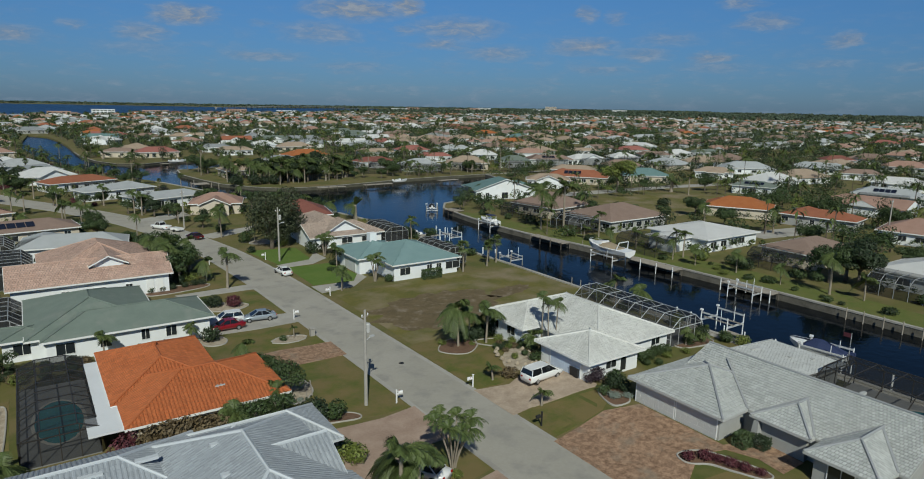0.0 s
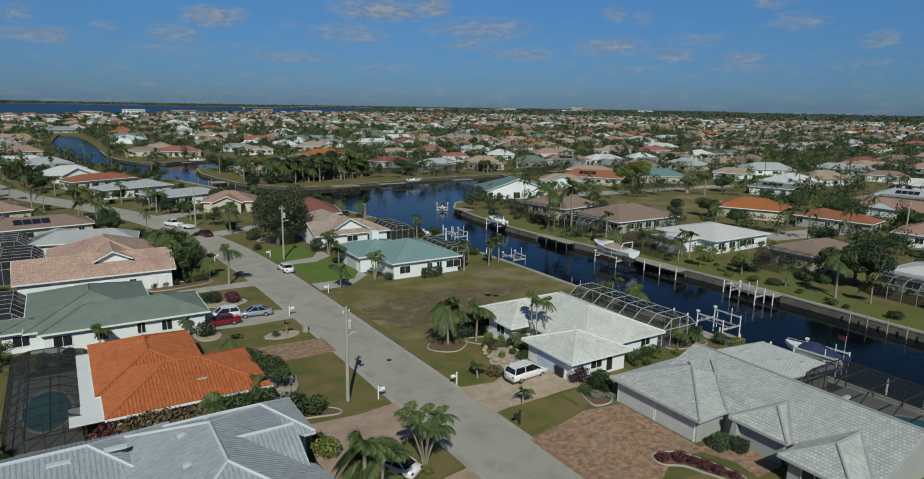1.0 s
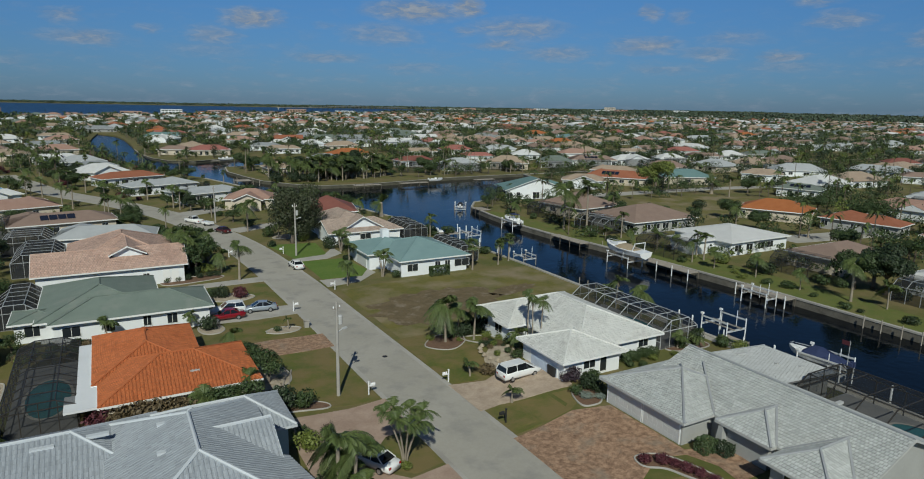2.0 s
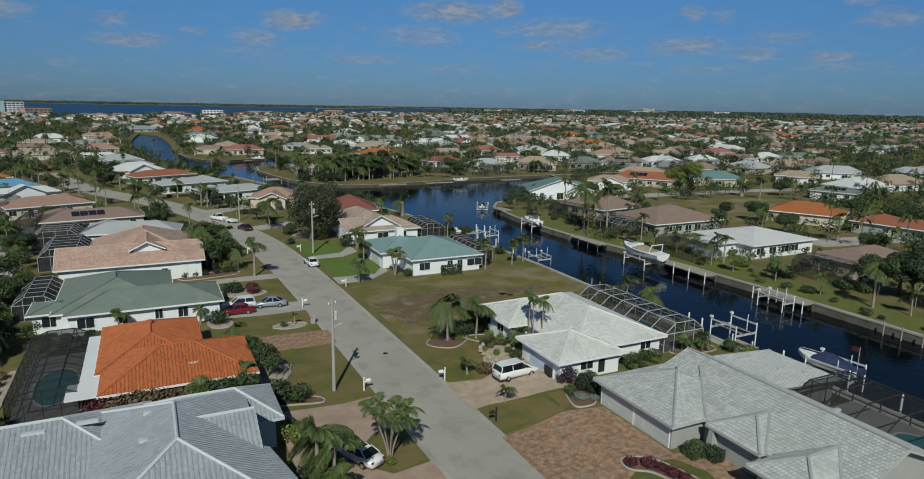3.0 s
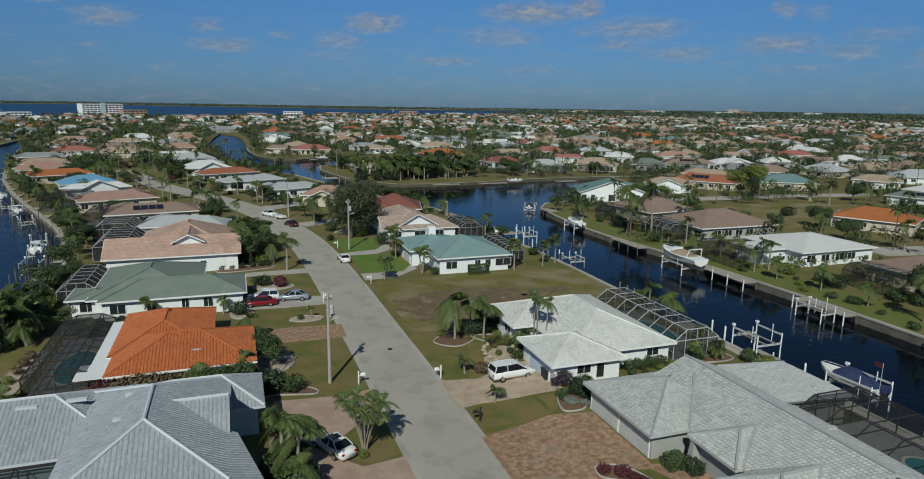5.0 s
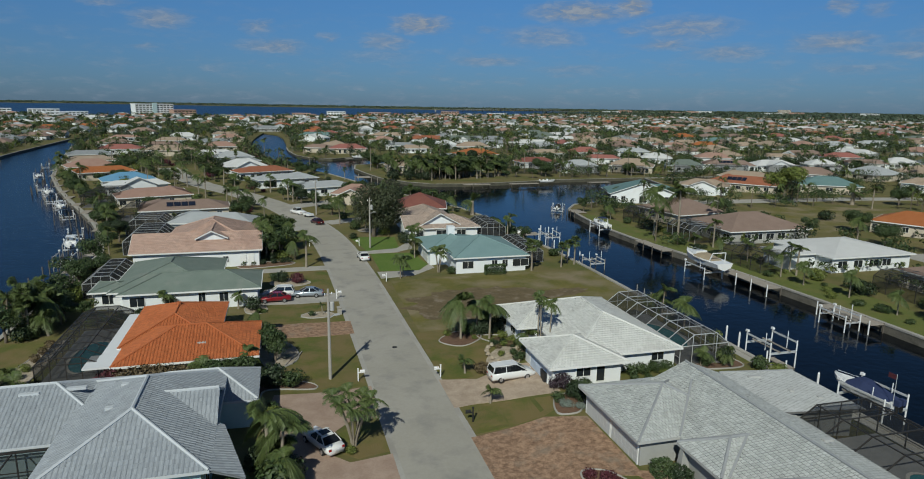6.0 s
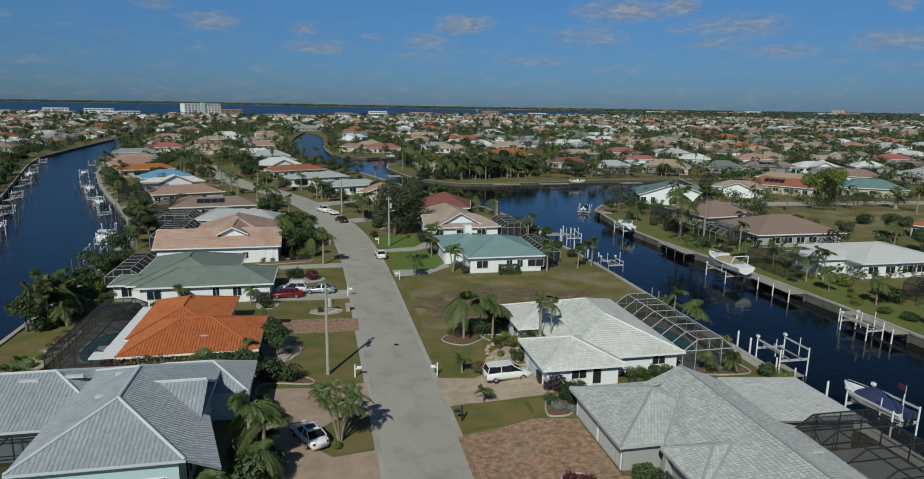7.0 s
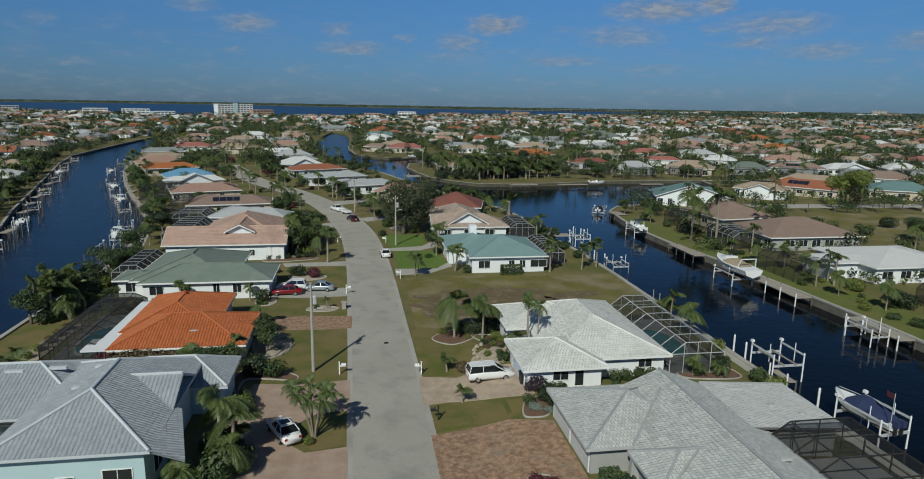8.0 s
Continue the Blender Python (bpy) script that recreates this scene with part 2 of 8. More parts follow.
M["leaf_grey"] = leaf_material("leaf_grey", (0.16, 0.2, 0.17), (0.23, 0.26, 0.22))
M["rubber"] = material("tyre_rubber", (0.018, 0.018, 0.018), None, rough=0.8)
M["rim"] = material("wheel_rim", (0.5, 0.5, 0.52), None, rough=0.35, metal=0.8)
M["iron"] = material("black_iron", (0.02, 0.02, 0.02), None, rough=0.6)
M["canvas_blue"] = material("navy_canvas", (0.018, 0.03, 0.085), (0.025, 0.04, 0.11), 1, 9, 0.85)
M["canvas_tan"] = material("tan_canvas", (0.30, 0.24, 0.16), (0.36, 0.29, 0.2), 1, 9, 0.85)
M["gel"] = material("white_gelcoat", (0.8, 0.8, 0.79), None, rough=0.25)
M["pool"] = material("pool_water", (0.025, 0.15, 0.165), (0.04, 0.20, 0.215), 0.4, 3, 0.08)
M["deck"] = material("pool_deck", (0.17, 0.17, 0.17), (0.235, 0.23, 0.225), 0.6, 6, 0.9)


def screen_material(name, density, color=(0.02, 0.022, 0.024)):
    """Insect screen: threads that let part of the light through."""
    m = bpy.data.materials.new(name)
    m.use_nodes = True
    nt = m.node_tree
    b, out = nt.nodes["Principled BSDF"], nt.nodes["Material Output"]
    b.inputs["Base Color"].default_value, b.inputs["Roughness"].default_value = (*color, 1), 0.9
    tr, mx = nt.nodes.new("ShaderNodeBsdfTransparent"), nt.nodes.new("ShaderNodeMixShader")
    mx.inputs[0].default_value = density
    nt.links.new(tr.outputs[0], mx.inputs[1])
    nt.links.new(b.outputs[0], mx.inputs[2])
    nt.links.new(mx.outputs[0], out.inputs["Surface"])
    return m


M["screen"] = screen_material("dark_screen", 0.34)
M["screen_light"] = screen_material("thin_screen", 0.45)
M["screen_pool"] = screen_material("pool_screen", 0.5)
M["screen_dense"] = screen_material("dense_screen", 0.72)
M["alu_dull"] = material("dull_aluminium", (0.34, 0.35, 0.36), (0.42, 0.43, 0.44), 2.0, 9.0, 0.55, 0.2)


def water_material(name, base, rough, wave):
    m = bpy.data.materials.new(name)
    m.use_nodes = True
    nt = m.node_tree
    b = nt.nodes["Principled BSDF"]
    b.inputs["Base Color"].default_value, b.inputs["Roughness"].default_value = (*base, 1), rough
    b.inputs["IOR"].default_value = 1.33
    b.inputs["Specular IOR Level"].default_value = 0.25
    pos = nt.nodes.new("ShaderNodeNewGeometry").outputs["Position"]
    h = maths(nt, "ADD", maths(nt, "MULTIPLY", noise_tex(nt, pos, 0.12, 3), 2.0), noise_tex(nt, pos, 0.9, 3))
    bn = nt.nodes.new("ShaderNodeBump")
    bn.inputs["Distance"].default_value = wave
    nt.links.new(h, bn.inputs["Height"])
    nt.links.new(bn.outputs[0], b.inputs["Normal"])
    return m


M["water"] = water_material("canal_water", (0.002, 0.004, 0.007), 0.07, 0.03)
M["ruffled"] = water_material("ruffled_canal_water", (0.006, 0.016, 0.036), 0.24, 0.08)
M["shore_stone"] = material("shore_stone", (0.055, 0.055, 0.038), (0.12, 0.11, 0.08), 0.5, 4.0, 0.95, bump=0.03, bump_scale=6)
M["bay"] = water_material("bay_water", (0.022, 0.066, 0.15), 0.45, 0.9)


# ---- building helpers ----



class Geo:
    """Collects faces for one mesh."""

    def __init__(self):
        self.v, self.f, self.uv = [], [], []

    def poly(self, pts, uvs=None):
        n = len(self.v)
        self.v.extend([tuple(p) for p in pts])
        self.f.append(tuple(range(n, n + len(pts))))
        self.uv.extend(uvs if uvs else [(p[0], p[1]) for p in pts])
        return self

    def box(self, x0, y0, z0, x1, y1, z1, m=None):
        c = [(x, y, z) for z in (z0, z1) for x, y in ((x0, y0), (x1, y0), (x1, y1), (x0, y1))]
        if m is not None:
            c = [tuple(m @ Vector(p)) for p in c]
        n = len(self.v)
        self.v.extend(c)
        for q in ((3, 2, 1, 0), (4, 5, 6, 7), (0, 1, 5, 4), (1, 2, 6, 5), (2, 3, 7, 6), (3, 0, 4, 7)):
            self.f.append(tuple(n + i for i in q))
            self.uv.extend([(c[i][0] + c[i][1], c[i][2]) for i in q])
        return self

    def beam(self, a, b, w, d=None):
        """A square bar from a to b."""
        a, b = Vector(a), Vector(b)
        ax = (b - a).normalized()
        up = Vector((0, 0, 1)) if abs(ax.z) < 0.9 else Vector((0, 1, 0))
        s = ax.cross(up).normalized()
        u = s.cross(ax).normalized()
        h, k = w / 2, (d or w) / 2
        c = [p + s * i * h + u * j * k for p in (a, b) for i, j in ((-1, -1), (1, -1), (1, 1), (-1, 1))]
        n = len(self.v)
        self.v.extend([tuple(p) for p in c])
        for q in ((3, 2, 1, 0), (4, 5, 6, 7), (0, 1, 5, 4), (1, 2, 6, 5), (2, 3, 7, 6), (3, 0, 4, 7)):
            self.f.append(tuple(n + i for i in q))
            self.uv.extend([(0, 0)] * 4)
        return self

    def tube(self, pts, radii, sides=8, cap=True):
        """A round tapered bar along pts."""
        pts = [Vector(p) for p in pts]
        n0 = len(self.v)
        for i, p in enumerate(pts):
            ax = (pts[min(i + 1, len(pts) - 1)] - pts[max(i - 1, 0)]).normalized()
            ref = Vector((1, 0, 0)) if abs(ax.x) < 0.9 else Vector((0, 1, 0))
            s = ax.cross(ref).normalized()
            u = ax.cross(s)
            r = radii[i] if isinstance(radii, (list, tuple)) else radii
            for k in range(sides):
                a = 2 * math.pi * k / sides
                self.v.append(tuple(p + s * (r * math.cos(a)) + u * (r * math.sin(a))))
        for i in range(len(pts) - 1):
            for k in range(sides):
                a, b = n0 + i * sides + k, n0 + i * sides + (k + 1) % sides
                self.f.append((a, b, b + sides, a + sides))
                self.uv.extend([(k, i), (k + 1, i), (k + 1, i + 1), (k, i + 1)])
        if cap:
            for base, order in ((n0, range(sides - 1, -1, -1)), (n0 + (len(pts) - 1) * sides, range(sides))):
                self.f.append(tuple(base + k for k in order))
                self.uv.extend([(0, 0)] * sides)
        return self

    def weld(self):
        """Joins corners that coincide."""
        seen, order, keep = {}, [], []
        for p in self.v:
            key = tuple(round(c, 3) for c in p)
            if key not in seen:
                seen[key] = len(keep)
                keep.append(p)
            order.append(seen[key])
        self.v = keep
        self.f = [tuple(order[i] for i in f) for f in self.f]
        return self

    def mesh(self, name, mats, smooth=False):
        me = bpy.data.meshes.new(name)
        me.from_pydata(self.v, [], self.f)
        for m in mats if isinstance(mats, (list, tuple)) else [mats]:
            me.materials.append(m)
        layer = me.uv_layers.new(name="UVMap")
        flat = np.array(self.uv, dtype=np.float32).ravel()
        if len(flat) == 2 * len(me.loops):
            layer.data.foreach_set("uv", flat)
        if smooth:
            me.polygons.foreach_set("use_smooth", [True] * len(me.polygons))
        me.update()
        return me


def part(name, geo, mat, parent, label="", smooth=False):
    """Links one mesh under a thing or a part; places are the world's unless the thing stands elsewhere."""
    ob = new(name, geo.mesh(name, mat, smooth) if isinstance(geo, Geo) else geo)
    ob.parent = parent
    if label:
        ob["label"] = label
    return ob


def thing(name, label, category, group="", kind="", at=None):
    ob = new(name)
    ob.empty_display_size = 0.5
    if at is not None:
        ob.matrix_basis = at
    return tagged(ob, label, category, group, kind)


def single(name, geo, mat, label, category, group="", kind="", smooth=False):
    return tagged(new(name, geo.mesh(name, mat, smooth)), label, category, group, kind)


def smooth_step(x, a, b):
    t = min(1.0, max(0.0, (x - a) / (b - a)))
    return t * t * (3 - 2 * t)


def lie(x, y):
    """The height of the ground: the lots are filled up a little above the road."""
    if x > 38:
        rise = 0.9 * smooth_step(x, 40, 48.5) * (1 - smooth_step(x, 68, 76.5)) * (1 - smooth_step(y, 54, 66))
    else:
        rise = 0.4 * (1 - smooth_step(x, 16, 28)) * smooth_step(x, -10, -3) * (1 - smooth_step(y, 68, 82))
    return rise + 0.25 * (1 - smooth_step(x, 20, 28.5)) * (1 - smooth_step(y, 20, 60)) * smooth_step(x, -10, -3)


def drape(name, outline, dz, mat, label, category="", kind="structure", step=3.0, parent=None):
    """A surface laid on the ground inside an outline, with a small upright edge."""
    bm = bmesh.new()
    vs = [bm.verts.new((x, y, 0)) for x, y in outline]
    for tri in tessellate_polygon([[Vector((x, y, 0)) for x, y in outline]]):
        bm.faces.new([vs[i] for i in tri])
    xs, ys = [p[0] for p in outline], [p[1] for p in outline]
    bmesh.ops.recalc_face_normals(bm, faces=bm.faces[:])
    for lo, hi, no in ((min(xs), max(xs), (1, 0, 0)), (min(ys), max(ys), (0, 1, 0))):
        c = math.floor(lo / step) * step + step
        while c < hi - 1e-3:
            bmesh.ops.bisect_plane(bm, geom=bm.verts[:] + bm.edges[:] + bm.faces[:], plane_co=Vector(no) * c, plane_no=no)
            c += step
    edge = bmesh.ops.extrude_face_region(bm, geom=bm.faces[:])
    top = {v for v in edge["geom"] if isinstance(v, bmesh.types.BMVert)}
    for v in bm.verts:
        v.co.z = lie(v.co.x, v.co.y) + (dz if v in top else -0.15)
    bmesh.ops.recalc_face_normals(bm, faces=bm.faces[:])
    me = bpy.data.meshes.new(name)
    bm.to_mesh(me)
    bm.free()
    me.materials.append(mat)
    ob = new(name, me)
    if parent:
        ob.parent = parent
        return ob
    return tagged(ob, label, category, "", kind)


def rounded(points, n=6):
    """A smooth closed outline through some points."""
    out = []
    k = len(points)
    for i in range(k):
        p0, p1, p2, p3 = (Vector((*points[(i + j) % k], 0)) for j in (-1, 0, 1, 2))
        for s in range(n):
            t = s / n
            q = 0.5 * (2 * p1 + (p2 - p0) * t + (2 * p0 - 5 * p1 + 4 * p2 - p3) * t * t + (3 * p1 - p0 - 3 * p2 + p3) * t ** 3)
            out.append((q.x, q.y))
    return out


def ellipse(x, y, a, b, turn=0.0, n=20, wobble=0.06):
    c, s = math.cos(turn), math.sin(turn)
    rnd = random.Random(int(x * 31 + y * 17))
    pts = []
    for i in range(n):
        q = 2 * math.pi * i / n
        r = 1 + rnd.uniform(-wobble, wobble)
        u, v = a * r * math.cos(q), b * r * math.sin(q)
        pts.append((x + u * c - v * s, y + u * s + v * c))
    return pts


# ---- land and water ----
def interp(table, y):
    return float(np.interp(y, [p[1] for p in table], [p[0] for p in table]))


WEST_BANK = [(-13, -200), (-13, 100), (-13, 120), (-15.8, 134), (-18.5, 145), (-24, 161), (-30.5, 177), (-38.4, 196), (-50, 226), (-64, 267), (-76, 315), (-81, 338), (-90, 377), (-101, 426), (-112, 490), (-118, 560)]
EAST_BANK = [(77, -200), (77, 92), (76.5, 108), (75, 124), (74.5, 150), (72, 165), (56, 210), (41, 263), (33, 285), (24, 315), (15, 350), (4, 420), (0.5, 470), (1, 520), (2, 560)]
LAND_EAST = [(104, -200), (104, 60), (103, 80), (101.5, 100), (99.5, 115), (99, 130), (100.5, 145), (102.5, 158), (108, 166), (126, 172), (150, 182), (164, 203), (170, 229), (700, 230), (1900, 220), (3600, -200)]
LAND_PALMS = [(60, 245), (68, 231), (76, 223), (90, 221.5), (111, 225), (131, 229.5), (154, 230.5), (172, 231), (700, 232), (1900, 222), (1900, 370), (700, 384), (200, 361), (108, 353), (98, 334), (88, 314), (70, 308), (56, 304), (53.6, 284), (56.5, 263)]
LAND_NORTH = [(25, 430), (26, 395), (30, 363), (37, 344), (48, 339), (60, 347), (75, 351), (108, 353), (200, 361), (700, 384), (1900, 370), (4200, 200), (4600, 1500), (4200, 2300), (2200, 2600), (1300, 2300), (860, 1880), (600, 1640), (330, 1600), (60, 1330), (-60, 1240), (-260, 1290), (-300, 1180), (-200, 900), (-60, 700), (6, 634), (18, 600), (23, 545), (25, 470)]
LAND_WEST = [(-36, -200), (-36, 60), (-44, 120), (-49, 142), (-59, 169), (-68, 197), (-83, 243), (-103, 304), (-114, 345), (-119, 400), (-123, 460), (-127, 520), (-124, 560), (-118, 560), (2, 560), (6, 634), (-60, 700), (-200, 900), (-300, 1180), (-420, 1300), (-700, 1500), (-1100, 1500), (-1700, 1100), (-1900, -200)]

ground = Geo()
ys = list(np.arange(-200, 0, 20.0)) + list(np.arange(0, 130, 2.5)) + list(np.arange(130, 561, 10.0))
cols = 40
for a, b in zip(ys[:-1], ys[1:]):
    for i in range(cols):
        q = []
        for u, y in ((i / cols, a), ((i + 1) / cols, a), ((i + 1) / cols, b), (i / cols, b)):
            x = interp(WEST_BANK, y) * (1 - u) + interp(EAST_BANK, y) * u
            q.append((x, y, lie(x, y)))
        ground.poly(q)


def bank(geo, line, closed=False):
    """The soil's side below a shore line."""
    pts = line + ([line[0]] if closed else [])
    for (ax, ay), (bx, by) in zip(pts[:-1], pts[1:]):
        geo.poly([(ax, ay, -3), (bx, by, -3), (bx, by, 0), (ax, ay, 0)])


def far_land(outline):
    for tri in tessellate_polygon([[Vector((x, y, 0)) for x, y in outline]]):
        a, b, c = (Vector((*outline[i], 0)) for i in tri)
        ground.poly([a, b, c] if (b - a).cross(c - a).z > 0 else [a, c, b])
    bank(ground, outline, True)


for outline in (LAND_EAST, LAND_PALMS, LAND_NORTH, LAND_WEST):
    far_land(outline)
bank(ground, WEST_BANK)
bank(ground, EAST_BANK)
# the far shore beyond the bay, out to the horizon
far_land([(-4600, 3300), (-2500, 3900), (-900, 4000), (400, 3300), (900, 2950), (1500, 3050), (2500, 2900), (4700, 2600), (4700, 4800), (-4600, 4800)])
single("ground", ground, M["grass"], "dry patchy grass ground of the canal lots", "ground", kind="structure")

sea = Geo()
sea.poly([(-4900, -900, -1.2), (4900, -900, -1.2), (4900, 4900, -1.2), (-4900, 4900, -1.2)])
bay = Geo()
bay.poly([(-4900, 1000, -1.1), (4900, 1000, -1.1), (4900, 4890, -1.1), (-4900, 4890, -1.1)])
single("bay_water", bay, M["bay"], "wind-ruffled deep blue water of the wide bay", "water", kind="structure")
west_canal = Geo()
west_canal.poly([(-260, -250, -1.15), (-5, -250, -1.15), (-5, 290, -1.15), (40, 290, -1.15), (40, 1010, -1.15), (-260, 1010, -1.15)])
single("ruffled_water", west_canal, M["ruffled"], "wind-ruffled blue water of the west canal", "water", kind="structure")
single("water", sea, M["water"], "dark blue canal and bay water with faint ripples", "water", kind="structure")


def seawall(line, side, label, low=False):
    """Concrete sheet wall with a cap along a shore; side is the way to the land."""
    wall, cap = Geo(), Geo()
    for (ax, ay), (bx, by) in zip(line[:-1], line[1:]):
        d = Vector((bx - ax, by - ay, 0))
        n = Vector((-d.y, d.x, 0)).normalized() * side
        a, b = Vector((ax, ay, 0)), Vector((bx, by, 0))
        o, i = -n * 0.12, n * 0.5
        za, zb = (0.02 if low else 0.22), -2.6
        for p, q, lo, hi, g in ((o, i, -0.05, za, cap), (o * 0.3, n * 0.15, zb, -0.05, wall)):
            c = [a + p, b + p, b + q, a + q]
            g.poly([(*v.xy, hi) for v in c])
            g.poly([(*(a + p).xy, lo), (*(b + p).xy, lo), (*(b + p).xy, hi), (*(a + p).xy, hi)])
            g.poly([(*(b + q).xy, lo), (*(a + q).xy, lo), (*(a + q).xy, hi), (*(b + q).xy, hi)])
    t = thing("seawall", label, "seawall", kind="structure")
    part("cap", cap, M["concrete"], t, "pale concrete cap")
    part("sheet", wall, M["shore_stone"] if low else M["seawall"], t)


seawall(EAST_BANK[:8], 1, "stained concrete seawall with a pale cap along the canal")
seawall(WEST_BANK, -1, "stained concrete seawall along the curved canal bank")
seawall(LAND_EAST[:14], -1, "stained concrete seawall with a pale cap along the canal")
seawall(LAND_PALMS[:9], 1, "low concrete seawall round the palm point", True)
seawall([LAND_PALMS[i] for i in (16, 17, 18, 19, 0)], 1, "low concrete seawall round the palm point", True)
seawall(LAND_NORTH[:7], -1, "low concrete seawall of the north shore", True)
seawall(LAND_WEST[:12], 1, "concrete seawall of the opposite canal bank")

# ---- road ----
CENTRE = [(34.5, -200), (34.5, 0), (34.3, 45), (33.9, 70), (33.5, 92), (32.8, 110), (31.2, 130), (28.2, 148), (24.9, 163), (20.4, 178), (14.8, 192), (8.4, 206), (1.0, 219.5), (-5.5, 232), (-11.5, 247), (-17.5, 266), (-24, 285), (-27, 296)]


def along(line, step=2.5):
    out = []
    for i in range(len(line) - 1):
        p0, p1, p2, p3 = (Vector((*line[min(max(i + j, 0), len(line) - 1)], 0)) for j in (-1, 0, 1, 2))
        n = max(1, int((p2 - p1).length / step))
        for s in range(n):
            t = s / n
            out.append(0.5 * (2 * p1 + (p2 - p0) * t + (2 * p0 - 5 * p1 + 4 * p2 - p3) * t * t + (3 * p1 - p0 - 3 * p2 + p3) * t ** 3))
    out.append(Vector((*line[-1], 0)))
    return out


def ribbon(line, offs, geo):
    """A band along a line; offs: (sideways, height) pairs."""
    pts = along(line)
    rows = []
    for i, p in enumerate(pts):
        d = (pts[min(i + 1, len(pts) - 1)] - pts[max(i - 1, 0)]).normalized()
        n = Vector((d.y, -d.x, 0))
        rows.append([(p.x + n.x * s, p.y + n.y * s, h) for s, h in offs])
    for a, b in zip(rows[:-1], rows[1:]):
        for i in range(len(offs) - 1):
            geo.poly([a[i], a[i + 1], b[i + 1], b[i]])
    return geo


road = thing("road", "pale grey worn asphalt street with concrete gutters", "road", kind="structure")
part("asphalt", ribbon(CENTRE, [(-3.5, -0.1), (-3.5, 0.03), (0, 0.07), (3.5, 0.03), (3.5, -0.1)], Geo()), M["road"], road)
part("gutter", ribbon(CENTRE, [(-4.05, -0.1), (-4.05, 0.045), (-3.5, 0.034), (-3.5, -0.1)], Geo()), M["concrete"], road, "pale concrete gutter")
part("gutter", ribbon(CENTRE, [(3.5, -0.1), (3.5, 0.034), (4.05, 0.045), (4.05, -0.1)], Geo()), M["concrete"], road, "pale concrete gutter")


# ---- plants ----
PLANT_MESHES = {}


def frond(geo, rnd, base, yaw, lift, length, droop, pairs, leaf, width, stiff=0.4):
    """One feather leaf: an arched stem with leaflets on both sides."""
    d = Vector((math.cos(yaw), math.sin(yaw), 0))
    side = Vector((-d.y, d.x, 0))
    stem = []
    n = 8
    for i in range(n + 1):
        t = i / n
        stem.append(base + d * (length * (t * math.cos(lift) * (1 - 0.15 * t))) + Vector((0, 0, length * (math.sin(lift) * t - droop * t * t))))
    geo.tube([stem[0], stem[3], stem[6], stem[8]], [0.035, 0.025, 0.015, 0.008], 3, False)
    for i in range(pairs):
        t = 0.12 + 0.86 * (i + rnd.uniform(-0.3, 0.3)) / pairs
        k = min(n - 1, int(t * n))
        p = stem[k].lerp(stem[k + 1], t * n - k)
        ax = (stem[k + 1] - stem[k]).normalized()
        size = leaf * (0.55 + 0.6 * math.sin(math.pi * min(1, t * 0.9 + 0.12)))
        for s in (-1, 1):
            out = (side * s * 0.9 + ax * 0.55 + Vector((0, 0, -stiff + rnd.uniform(-0.18, 0.25)))).normalized()
            tip = p + out * size
            geo.poly([p - ax * width * 0.5, p + ax * width * 0.5, tip + Vector((0, 0, -size * 0.12))])


def fan_leaf(geo, rnd, base, yaw, lift, stalk, size, fingers):
    """One palmate leaf: a stalk with spread fingers."""
    d = Vector((math.cos(yaw) * math.cos(lift), math.sin(yaw) * math.cos(lift), math.sin(lift)))
    side = Vector((-math.sin(yaw), math.cos(yaw), 0))
    up = side.cross(d) * -1
    hub = base + d * stalk
    geo.tube([base, hub], [0.03, 0.02], 3, False)
    for i in range(fingers):
        a = math.radians(-110 + 220 * (i + 0.5) / fingers)
        out = (d * math.cos(a) + side * math.sin(a)).normalized()
        tip = hub + out * size * (1 - 0.25 * abs(a) / 2) + up * rnd.uniform(-0.1, 0.05) - Vector((0, 0, size * 0.3))
        w = out.cross(up).normalized() * size * 0.09
        mid = hub + out * size * 0.55
        geo.poly([hub, mid - w, tip, mid + w])


